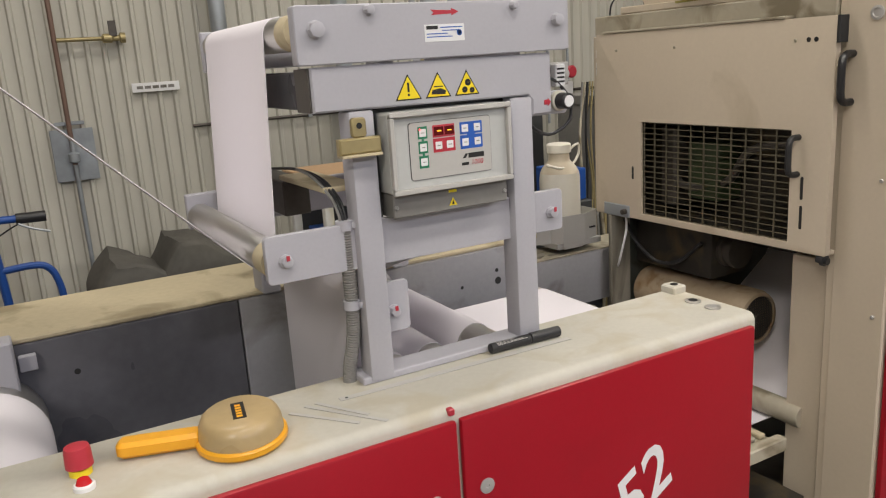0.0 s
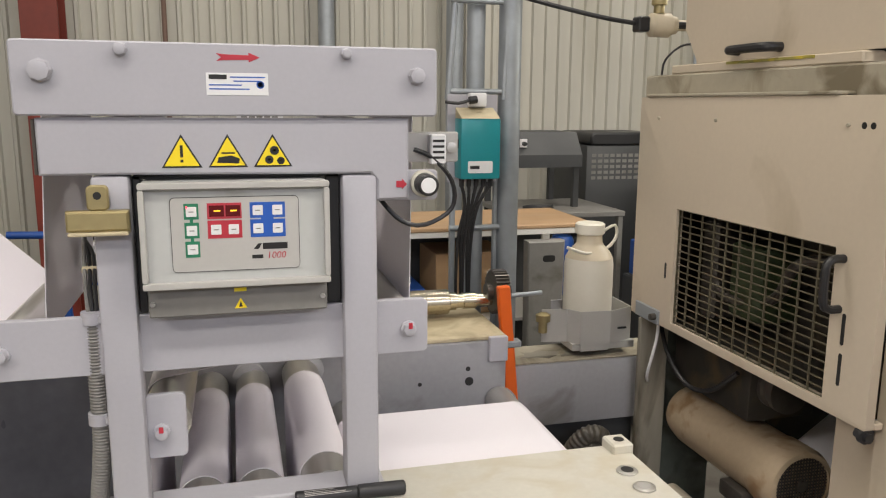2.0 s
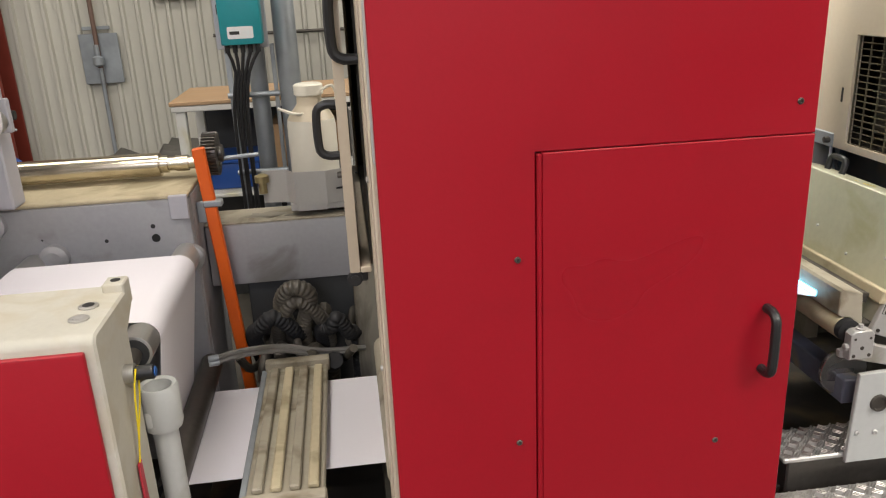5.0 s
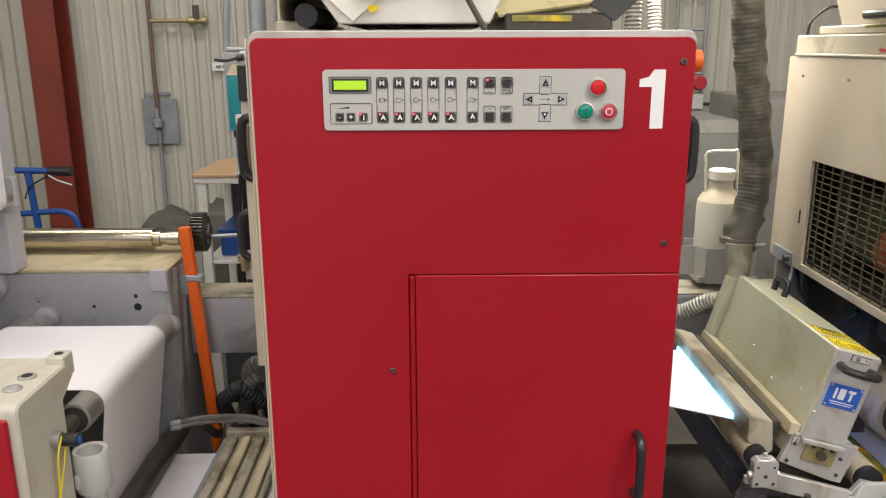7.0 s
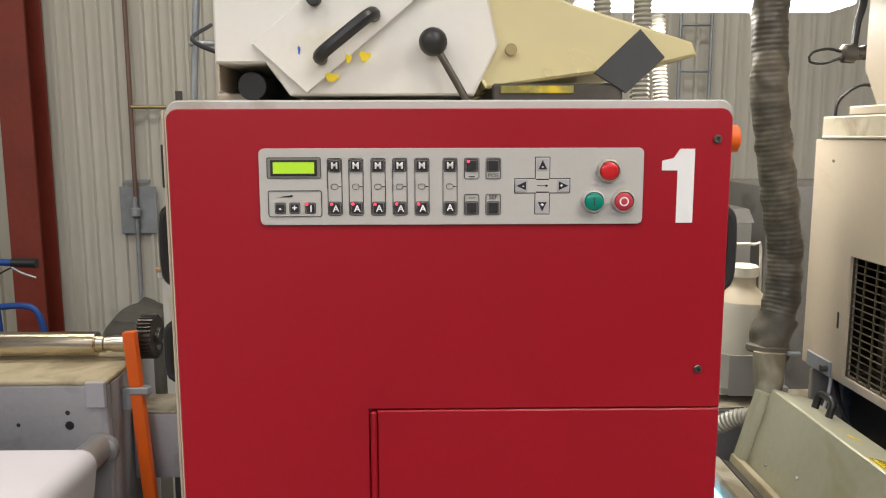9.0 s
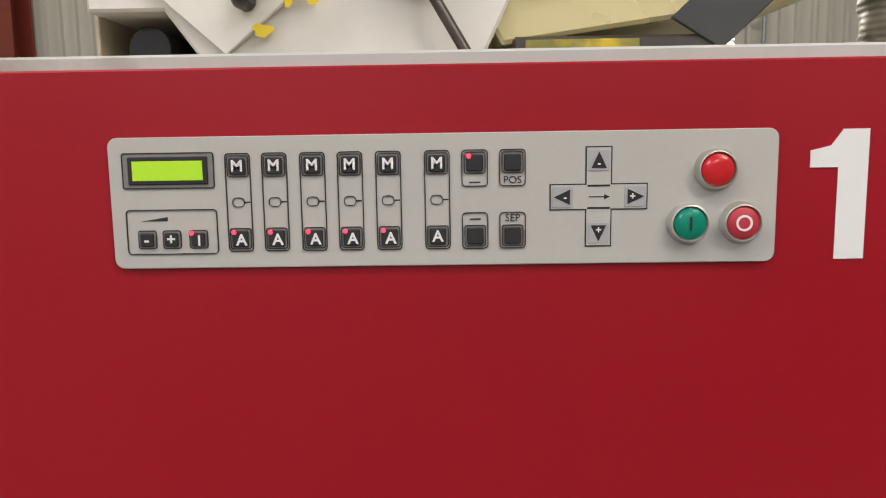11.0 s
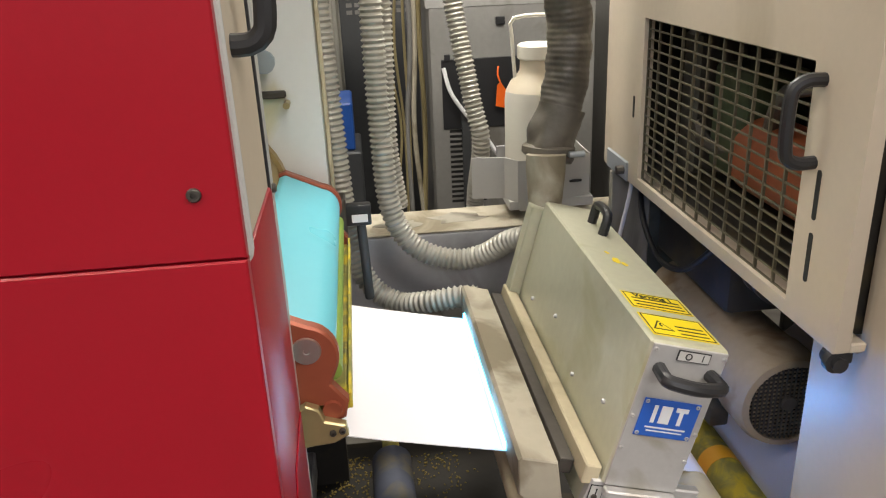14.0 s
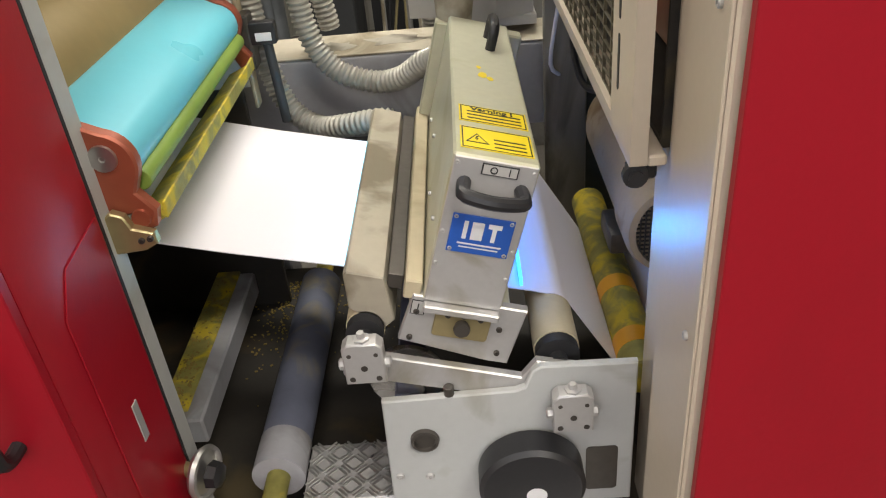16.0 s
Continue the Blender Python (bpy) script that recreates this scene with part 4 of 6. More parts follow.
for sx, sz in ((1, 1), (-1, 1), (-1, -1), (1, -1)):
    q = [(.035 * sx, .0095 * sz), (.0095 * sx, .0095 * sz), (.0095 * sx, .036 * sz)]
    cross += q if sx * sz > 0 else q[::-1]
cb = prism([(CX + a, CZ + b) for a, b in cross], PF - .0005, PF, "y")
part("cross_field", cb, M_INK, cp)
part("cross_field_top", prism([(CX + a - math.copysign(.0009, a), CZ + b - math.copysign(.0009, b)) for a, b in cross], PF - .0009, PF - .0005, "y"), M_PANEL, cp)
for dx, dz, w in ((0, .026, "-"), (0, -.026, "+"), (-.026, 0, "-"), (.026, 0, "+")):
    kx, kz = CX + dx, CZ + dz
    part("key", prism(rrect(kx - .0075, kx + .0075, kz - .0075, kz + .0075, .001), PF - .0016, PF - .0009, "y", .0003), M_GREYD, cp)
    d = Vector((dx, dz)).normalized()
    n = Vector((-d.y, d.x))
    tri = [d * .0062, d * -.0055 + n * .0055, d * -.0055 - n * .0055]
    part("arrow", prism([(kx + p.x, kz + p.y) for p in tri], PF - .0020, PF - .0016, "y"), M_INK, cp)
    letters("key_legend", w, .007, pose(kx - d.x * .002, PF - .0023, kz - d.y * .002, 90), M_LABEL, cp, bold=.0002)
for dz in (-.008, .008):
    part("printed_line", box(CX - .008, CX + .008, PF - .0012, PF - .0009, CZ + dz - .0007, CZ + dz + .0007, 0), M_INK, cp)
part("printed_arrow", prism([(CX - .007, CZ - .0004), (CX - .007, CZ + .0004), (CX + .004, CZ + .0004), (CX + .004, CZ + .002), (CX + .008, CZ), (CX + .004, CZ - .002), (CX + .004, CZ - .0004)], PF - .0012, PF - .0009, "y"), M_INK, cp)
for bx, bz, mat, lab in ((2.3065, 1.424, M_REDGLASS, "red indicator lamp"), (2.288, 1.386, M_GREENGLASS, "green start button"), (2.3255, 1.386, M_REDP, "red stop button with white ring")):
    part("button_ring", lathe((bx, PF, bz), (0, -1, 0), ((0, .0150), (.004, .0150), (.008, .0135), (.0085, .0125), (.005, .0118)), 28), M_ALU, cp)
    part("push_button", lathe((bx, PF - .003, bz), (0, -1, 0), ((0, .0117), (.004, .0115), (.0055, .0095), (.006, .004)), 24), mat, cp, lab)
part("stop_mark", lathe((2.3255, PF - .0088, 1.386), (0, -1, 0), ((0, .0058), (.0006, .0058), (.0006, .0042), (0, .0042)), 24), M_LABEL, cp)
part("start_mark", box(2.2872, 2.2888, PF - .0094, PF - .0086, 1.381, 1.391, 0), M_INK, cp)

# ---- web guide controller and its fittings ----
ct = thing("guide_controller", (0.68, 1.2, 1.157), "light grey web guide controller box with keypad", "controller")
part("front_housing", prism(rrect(0.558, 0.797, 1.200, 1.336, .006), 1.172, 1.235, "y", 0.003), M_RIM, ct)
part("bezel", prism(rrect(0.558, 0.797, 1.328, 1.3365, .003), 1.162, 1.172, "y", 0.001), M_PANEL, ct)
part("bezel", prism(rrect(0.558, 0.797, 1.199, 1.2075, .003), 1.162, 1.172, "y", 0.001), M_PANEL, ct)
part("bezel", prism(rrect(0.558, 0.5655, 1.2080, 1.3275, .003), 1.162, 1.172, "y", 0.001), M_PANEL, ct)
part("bezel", prism(rrect(0.7895, 0.797, 1.2080, 1.3275, .003), 1.162, 1.172, "y", 0.001), M_PANEL, ct)
part("lower_case", prism(rrect(0.562, 0.793, 1.158, 1.199, .003), 1.180, 1.235, "y", 0.002), M_MACHGREY, ct, "darker grey connection case")
for sx in (.567, .787):
    screw(ct, (sx, 1.180, 1.177), (0, -1, 0), .0035, M_ALU)
part("small_sticker", box(.670, .686, 1.1793, 1.180, 1.189, 1.194, 0), M_YELLOW, ct)
part("warning_sticker", prism([(.670, 1.166), (.686, 1.166), (.678, 1.180)], 1.1793, 1.180, "y"), M_YELLOW, ct)
part("warning_print", prism([(.6755, 1.168), (.6805, 1.168), (.678, 1.176)], 1.1788, 1.1792, "y"), M_INK, ct)
KF = 1.1715
part("keypad_edge", prism(rrect(.595, .757, 1.2195, 1.3170, .006), KF - .0006, KF + .001, "y"), M_INK, ct)
part("keypad", prism(rrect(.5957, .7563, 1.2202, 1.3163, .0055), KF - .0012, KF - .0006, "y"), M_PANEL, ct)
for x0, x1, z0, z1, mat in ((.612, .630, 1.2885, 1.309, M_GREENP), (.612, .630, 1.264, 1.2845, M_GREENP), (.612, .630, 1.239, 1.260, M_GREENP), (.619, .623, 1.2845, 1.2885, M_GREENP), (.619, .623, 1.260, 1.264, M_GREENP), (.6405, .6835, 1.2885, 1.309, M_REDP), (.6405, .6835, 1.263, 1.2865, M_REDP), (.694, .739, 1.2885, 1.309, M_BLUEP), (.694, .739, 1.263, 1.2865, M_BLUEP), (.708, .724, 1.2865, 1.2885, M_BLUEP)):
    part("colour_field", box(x0, x1, KF - .0017, KF - .0012, z0, z1, 0), mat, ct)
for kx, kz in ((.621, 1.2985), (.621, 1.274), (.621, 1.2495), (.651, 1.2745), (.673, 1.2745), (.704, 1.2985), (.729, 1.2985), (.704, 1.2745), (.729, 1.2745)):
    part("key", prism(rrect(kx - .0065, kx + .0065, kz - .0065, kz + .0065, .001), KF - .0026, KF - .0017, "y", .0004), M_LABEL, ct)
    part("key_mark", box(kx - .003, kx + .003, KF - .0030, KF - .0026, kz - .0006, kz + .0006, 0), M_MACHGREY, ct)
for x0 in (.643, .6635):
    part("display", box(x0, x0 + .0185, KF - .0023, KF - .0017, 1.2915, 1.306, 0), M_DARKRED, ct)
    part("digit", box(x0 + .006, x0 + .014, KF - .0027, KF - .0023, 1.2980, 1.2998, 0), M_AMBERLED, ct)
part("diode", rod((.6155, KF - .0036, 1.3045), (.6155, KF - .0026, 1.3045), .0014, seg=8), M_LED, ct)
part("maker_mark", prism([(.697, 1.247), (.703, 1.2545), (.708, 1.2545), (.7035, 1.247)], KF - .0017, KF - .0012, "y"), M_INK, ct)
part("maker_mark", box(.709, .741, KF - .0017, KF - .0012, 1.2465, 1.2550, 0), M_INK, ct)
part("printed_bar", box(.695, .709, KF - .0017, KF - .0012, 1.2345, 1.2395, 0), M_INK, ct)
letters("model_number", "1000", .0125, pose(.726, KF - .0014, 1.2380, 90), M_REDP, ct, shear=0.15)
part("dark_reveal", box(0.5475, 0.5575, 1.215, 1.25, 1.158, 1.342, 0.001), M_BLACK, ct)
part("dark_reveal", box(0.7975, 0.8165, 1.215, 1.25, 1.158, 1.340, 0.001), M_BLACK, ct)
part("top_reveal", box(0.549, 0.815, 1.215, 1.25, 1.337, 1.3405, 0), M_BLACK, ct)

# stickers on the gantry
GF = 1.193
for i in range(3):
    x0 = .587 + .0575 * i
    part("warning_sign", prism([(x0, 1.353), (x0 + .050, 1.353), (x0 + .025, 1.396)], GF - .0006, GF + .0002, "y"), M_INK, ga, "yellow triangular warning sticker")
    part("warning_field", prism([(x0 + .0035, 1.3552), (x0 + .0465, 1.3552), (x0 + .025, 1.3920)], GF - .0011, GF - .0006, "y"), M_YELLOW, ga)
    cx = x0 + .025
    if i == 0:
        part("warning_print", box(cx - .0018, cx + .0018, GF - .0015, GF - .0011, 1.3665, 1.382, 0), M_INK, ga)
        part("warning_print", box(cx - .0018, cx + .0018, GF - .0015, GF - .0011, 1.360, 1.3635, 0), M_INK, ga)
    elif i == 1:
        part("warning_print", prism([(cx - .014, 1.359), (cx + .013, 1.358), (cx + .015, 1.364), (cx + .004, 1.3685), (cx - .012, 1.366)], GF - .0015, GF - .0011, "y"), M_INK, ga)
        part("warning_print", box(cx - .008, cx + .009, GF - .0015, GF - .0011, 1.3705, 1.3725, 0), M_INK, ga)
    else:
        for ox, oz, r in ((-.005, 1.3625, .0055), (.002, 1.3745, .0060), (.010, 1.3610, .0050)):
            part("warning_print", lathe((cx + ox, GF - .0011, oz), (0, -1, 0), ((0, r), (.0004, r), (.0004, r * .35), (0, r * .3)), 14), M_INK, ga)
TF = 1.186
part("red_arrow", prism([(.660, 1.488), (.666, 1.4925), (.660, 1.4975), (.668, 1.4965), (.700, 1.4955), (.700, 1.4990), (.714, 1.4930), (.700, 1.4870), (.700, 1.4900), (.668, 1.489)], TF - .0006, TF + .0002, "y"), M_REDP, ga, "red direction arrow")
part("type_sticker", box(.6465, .7235, TF - .0006, TF + .0002, 1.4455, 1.4735, 0), M_LABEL, ga, "white maker's sticker")
part("maker_mark", box(.650, .672, TF - .0010, TF - .0006, 1.4655, 1.4712, 0), M_INK, ga)
for i, (a, b2) in enumerate(((.676, .720), (.680, .712), (.650, .69), (.65, .70))):
    part("print_line", box(a, b2, TF - .0010, TF - .0006, 1.4675 - .005 * i, 1.4690 - .005 * i, 0), M_BLUEP, ga)
part("seal_mark", lathe((.7135, TF - .0006, 1.459), (0, -1, 0), ((0, .005), (.0004, .005), (.0004, .0035), (0, .0035)), 16), M_BLUEP, ga)
part("knob_base", lathe((.934, 1.205, 1.326), (0, -1, 0), ((0, .019), (.008, .019), (.010, .016)), 24), M_TOP, ga)
part("knob", lathe((.934, 1.195, 1.326), (0, -1, 0), ((0, .0155), (.022, .0150), (.024, .0125), (.024, .0105)), 24), M_BLACK, ga, "black rotary knob")
part("knob_cap", lathe((.934, 1.1715, 1.326), (0, -1, 0), ((0, .0112), (.0012, .0105)), 20), M_LABEL, ga)
part("red_arrow", prism([(.893, 1.322), (.893, 1.331), (.901, 1.331), (.901, 1.334), (.908, 1.3265), (.901, 1.319), (.901, 1.322)], 1.1922, 1.193, "y"), M_REDP, ga)
sn = thing("edge_sensor", (.97, 1.25, 1.35), "grey edge sensor with label and black cable", "sensor")
part("bracket", box(.915, .998, 1.250, 1.262, 1.352, 1.396, 0.002), M_ALU, sn)
part("sensor_body", box(.952, .975, 1.232, 1.250, 1.350, 1.393, 0.002), M_LABEL, sn)
for i in range(4):
    part("print_line", box(.955, .972, 1.2312, 1.232, 1.358 + .008 * i, 1.3615 + .008 * i, 0), M_INK, sn)
part("dial", lathe((.987, 1.250, 1.373), (0, -1, 0), ((0, .008), (.006, .008), (.007, .006)), 14), M_ALU, sn)
part("cable", tube(((.928, 1.235, 1.372), (.955, 1.235, 1.36), (.985, 1.235, 1.325), (.985, 1.235, 1.285), (.945, 1.235, 1.262), (.91, 1.235, 1.268), (.882, 1.245, 1.297), (.872, 1.26, 1.32)), .0035, 8, .01), M_BLACK, sn)
cl = thing("paper_clamp", (.515, 1.18, 1.27), "brass-coloured spring clamp on the frame leg", "clamp")
part("jaw", prism([(.472, 1.276), (.472, 1.302), (.546, 1.302), (.546, 1.276)], 1.172, 1.190, "y", 0.003), M_BRASS, cl)
part("edge", box(.474, .545, 1.168, 1.1925, 1.271, 1.2755, 0.001), M_LEDGE, cl)
part("tongue", prism(rrect(.497, .523, 1.302, 1.334, .006), 1.176, 1.186, "y", 0.002), M_BRASS, cl)
part("hole", lathe((.510, 1.176, 1.321), (0, -1, 0), ((0, .005), (.0006, .005)), 12), M_INK, cl)
cd = thing("cable_conduit", (.485, 1.22, .87), "grey ribbed conduit clamped to the frame leg", "conduit")
part("hose", tube(((.487, 1.222, 1.15), (.487, 1.222, 1.08), (.487, 1.222, .99), (.483, 1.225, .94), (.476, 1.235, .885), (.476, 1.24, .82)), .0120, 12, .02, .0045, .0008), M_MACHGREY, cd)
for z in (1.146, 1.005):
    part("clamp", lathe((.487, 1.222, z), (0, 0, 1), ((0, .0155), (.016, .0155)), 18), M_GREY, cd)
    part("clamp_ear", box(.495, .512, 1.205, 1.215, z + .002, z + .014, 0.002), M_GREY, cd)
for i in range(3):
    part("cable", tube(((.482 + .005 * i, 1.222, 1.15), (.478 + .006 * i, 1.235, 1.19), (.47 + .006 * i, 1.29, 1.225), (.46, 1.36, 1.24), (.45, 1.5, 1.23)), .0028, 8, .015), M_BLACK if i else M_MACHGREY, cd)

# ---- ultraviolet lamp unit between the printing units ----
uv = thing("lamp_cassette_unit", (2.86, 1.5, .33), "pale metal ultraviolet dryer with angled lamp cassette", "dryer")
U = Matrix.Translation((2.816, 0, .690)) @ Matrix.Rotation(radians(15.5), 4, "Y")
part("cassette", box(0, .100, 1.235, 1.765, 0, .205, 0.003, m=U), M_UVBOX, uv, "pale sheet-metal lamp cassette")
part("front_plate", box(.002, .098, 1.2318, 1.2348, .002, .203, 0.001, m=U), M_ALU, uv)
part("front_foot", box(.002, .098, 1.220, 1.2348, -.010, .001, 0.002, m=U), M_ALU, uv)
hd = part("front_handle", tube([U @ Vector(p) for p in ((.018, 1.232, .172), (.016, 1.21, .172), (.020, 1.199, .172), (.050, 1.192, .172), (.082, 1.199, .172), (.086, 1.21, .172), (.084, 1.232, .172))], .0085, 10, .006), M_BLACK, uv, "black bow handle")
part("top_handle", tube([U @ Vector(p) for p in ((.062, 1.62, .204), (.062, 1.62, .232), (.062, 1.632, .240), (.062, 1.668, .240), (.062, 1.68, .232), (.062, 1.68, .204))], .008, 10, .006), M_BLACK, uv, "black bow handle")
part("maker_plate", box(.014, .088, 1.2300, 1.2317, .080, .132, 0.0005, m=U), M_BLUEP, uv, "blue maker's plate with silver mark")
for x0, x1, z0, z1 in ((.029, .034, .100, .124), (.039, .053, .100, .124), (.058, .074, .118, .124), (.0635, .0685, .100, .1178), (.025, .078, .0925, .0945), (.028, .075, .088, .0895)):
    part("plate_mark", box(x0, x1, 1.2293, 1.2299, z0, z1, 0, m=U), M_LABEL, uv)
for x, z in ((.018, .084), (.084, .084), (.018, .128), (.084, .128), (.006, .196), (.094, .196), (.006, .105), (.094, .09), (.006, .06), (.094, .05)):
    screw(uv, U @ Vector((x, 1.2318, z)), (0, -1, 0), .0028, M_ALU, h=.003)
part("number_plate", box(.034, .076, 1.2300, 1.2317, .186, .200, 0.0004, m=U), M_INK, uv)
part("number_field", box(.0355, .0745, 1.2294, 1.2300, .1873, .1987, 0, m=U), M_PANEL, uv)
letters("number", "1", .013, U @ pose(.066, 1.2291, .193, 90), M_INK, uv)
part("number_ring", lathe(U @ Vector((.048, 1.2294, .193)), (0, -1, 0), ((0, .0045), (.0004, .0045), (.0004, .003), (0, .003)), 14), M_INK, uv)
for y0, y1 in ((1.252, 1.312), (1.328, 1.378)):
    part("warning_label", box(.008, .094, y0, y1, .2051, .2057, 0, m=U), M_YELLOW, uv, "yellow warning label")
    for a in ((.010, .092, y0 + .002, y0 + .0035), (.010, .092, y1 - .0035, y1 - .002), (.010, .0115, y0 + .0035, y1 - .0035), (.0905, .092, y0 + .0035, y1 - .0035)):
        part("label_border", box(*a, .2058, .2061, 0, m=U), M_INK, uv)
    for i in range(3):
        part("label_line", box(.048 if y0 < 1.3 else .018, .086, y0 + .010 + .010 * i, y0 + .013 + .010 * i, .2058, .2061, 0, m=U), M_INK, uv)
letters("label_word", "Varning !", .015, U @ pose(.05, 1.368, .2060, 0), M_INK, uv, bold=.0004)
part("label_triangle", prism([(.014, 1.268), (.042, 1.268), (.028, 1.294)], .2058, .2061, "z", m=U), M_INK, uv)
part("label_triangle_field", prism([(.0175, 1.270), (.0385, 1.270), (.028, 1.290)], .2062, .2064, "z", m=U), M_YELLOW, uv)
part("label_bolt", prism([(.027, 1.285), (.030, 1.285), (.0275, 1.279), (.030, 1.279), (.026, 1.272), (.0275, 1.277), (.025, 1.277)], .2065, .2067, "z", m=U), M_INK, uv)
for i, yy in enumerate((1.30, 1.42, 1.55, 1.68)):
    screw(uv, U @ Vector((0, yy, .05 if i % 2 else .08)), U.to_3x3() @ Vector((-1, 0, 0)), .0035, M_ALU)
part("base_front", prism([(-.020, -.070), (-.012, .004), (.135, .004), (.128, -.085), (.10, -.085)], 1.237, 1.252, "y", 0.002, m=U), M_ALU, uv)
part("base", box(-.01, .115, 1.253, 1.77, -.055, -.001, 0.003, m=U), M_UVBOX, uv)
part("pin_plate", prism(rrect(.020, .092, -.052, -.010, .005), 1.233, 1.2369, "y", 0.001, m=U), M_BRASS, uv)
part("pin", lathe(U @ Vector((.056, 1.233, -.030)), (0, -1, 0), ((0, .009), (.006, .009), (.007, .011), (.012, .010)), 18), M_DARKSTEEL, uv)
for x, z in ((.036, -.016), (.056, -.014), (.078, -.016), (.105, -.03), (-.006, -.062), (-.004, -.02), (.110, -.068)):
    screw(uv, U @ Vector((x, 1.233 if .03 < x < .08 else 1.237, z)), (0, -1, 0), .004, M_DARKSTEEL)
part("number_tag", box(-.012, .006, 1.2362, 1.2369, -.025, -.003, 0, m=U), M_INK, uv)
part("number_tag_field", box(-.0108, .0048, 1.2356, 1.2362, -.0238, -.0042, 0, m=U), M_PANEL, uv)
letters("number", "1", .017, U @ pose(-.003, 1.2354, -.014, 90), M_INK, uv)
part("side_rail", box(-.024, -.003, 1.240, 1.80, -.006, .022, 0.002, m=U), M_LEDGE, uv)
part("dark_channel", box(-.045, -.025, 1.275, 1.79, -.018, .004, 0.001, m=U), M_DARKSTEEL, uv)
part("shroud", prism([(2.717, .664), (2.717, .716), (2.722, .721), (2.768, .708), (2.775, .640), (2.760, .628)], 1.262, 1.80, "y", 0.002), M_BEIGED, uv, "dirty beige shroud over the lamp gap")
part("light_strip", box(2.7135, 2.7165, 1.345, 1.752, .676, .686, 0), M_UVGLOW, uv, "glowing strip for ultraviolet light at the slit")
# glowing strip stands in for the lit streak on the web
part("light_strip", box(2.945, 2.949, 1.345, 1.752, .622, .634, 0), M_UVSTREAK, uv, "glowing strip for ultraviolet light at the slit")
for rx, rz, r in ((2.735, .632, .026), (2.985, .5735, .031)):
    part("roller", lathe((rx, 1.262, rz), (0, 1, 0), ((0, r), (.52, r)), 24), M_LEDGE, uv)
    part("roller_end", lathe((rx, 1.232, rz), (0, 1, 0), ((0, .012), (.012, .012), (.013, r * .95), (.029, r * .95)), 20), M_RUBBER, uv)
part("arm", prism([(2.703, .585), (2.703, .60), (2.76, .612), (2.935, .562), (2.955, .588), (3.020, .572), (3.05, .56), (2.945, .520)], 1.222, 1.236, "y", 0.002), M_ALU, uv)
for bx, bz, by in ((2.736, .618, 1.200), (2.997, .527, 1.182)):
    part("bearing_block", prism([(bx - .026, bz - .030), (bx - .026, bz + .026), (bx - .018, bz + .034), (bx + .018, bz + .034), (bx + .026, bz + .026), (bx + .026, bz - .030)], by, by + .024, "y", 0.002), M_ALU, uv)
    part("block_nut", lathe((bx, by + .012, bz + .033), (0, 0, 1), ((0, .011), (.004, .011), (.005, .006), (.012, .005)), 6), M_ALU, uv)
    for s in (-1, 1):
        part("side_nut", lathe((bx + s * .026, by + .012, bz - .004), (s, 0, 0), ((0, .008), (.006, .008), (.008, .005)), 6), M_ALU, uv)
    for ox, oz, r in ((0, -.004, .0045), (-.017, -.021, .004), (.017, -.021, .004), (-.017, .017, .003), (.017, .017, .003)):
        part("drilled_hole", lathe((bx + ox, by, bz + oz), (0, -1, 0), ((0, r), (.0006, r)), 10), M_DARKSTEEL, uv)
part("side_plate", prism([(2.742, .330), (2.748, .546), (2.925, .551), (2.938, .556), (2.948, .582), (2.958, .589), (3.083, .587), (3.083, .330)], 1.209, 1.221, "y", 0.002), M_RIM, uv, "white enamelled side plate")
part("plate_bush", lathe((2.799, 1.209, .474), (0, -1, 0), ((0, .020), (.006, .019), (.007, .015), (.002, .014)), 20), M_DARKSTEEL, uv)
part("cutout_shadow", prism(rrect(3.018, 3.062, .355, .440, .006), 1.2078, 1.2089, "y"), M_DARKSTEEL, uv)
part("stop_pin", rod((2.838, 1.215, .547), (2.838, 1.215, .562), .007), M_DARKSTEEL, uv)
for x, z in ((2.758, .405), (2.80, .402)):
    screw(uv, (x, 1.209, z), (0, -1, 0), .006, M_ALU)
hw = part("handwheel", lathe((2.940, 1.205, .415), (0, -1, 0), ((0, .068), (.004, .072), (.040, .072), (.046, .066), (.047, .05), (.047, .01)), 40), M_BLACK, uv, "black handwheel with white dot")
part("white_dot", lathe((2.945, 1.1578, .408), (0, -1, 0), ((0, .014), (.0006, .014)), 20), M_LABEL, hw)
part("fold_grip", box(2.885, 2.925, 1.154, 1.1578, .385, .399, 0.002, m=Matrix.Translation((2.905, 0, .392)) @ Matrix.Rotation(radians(35), 4, "Y") @ Matrix.Translation((-2.905, 0, -.392))), M_RUBBER, hw)
part("steel_disc", rod((2.775, 1.30, .505), (2.775, 1.31, .505), .055, seg=36), M_STEEL, uv)
part("cross_bar", box(2.80, 3.06, 1.222, 1.262, .335, .40, 0.003), M_DARKSTEEL, uv)
part("outlet_neck", lathe((2.878, 1.80, .86), (0.05, .15, 1), ((0, .030), (.07, .036), (.10, .036)), 20), M_BEIGED, uv)
part("rear_plate", box(-.02, .13, 1.766, 1.80, -.06, .19, 0.003, m=U), M_UVBOX, uv)
uvl = area_lamp("ultraviolet_light", look((2.953, 1.42, .640), (3.09, 1.10, .79)), .22, .02, .19, (0.05, 0.36, 1.0), 100)
area_lamp("ultraviolet_light", look((2.712, 1.55, .682), (2.4, 1.55, .74)), .40, .010, .12, (0.08, 0.60, 1.0))
area_lamp("ultraviolet_light", look((2.944, 1.548, .650), (2.985, 1.548, .600)), .40, .008, .07, (0.02, 0.28, 1.0), 150)

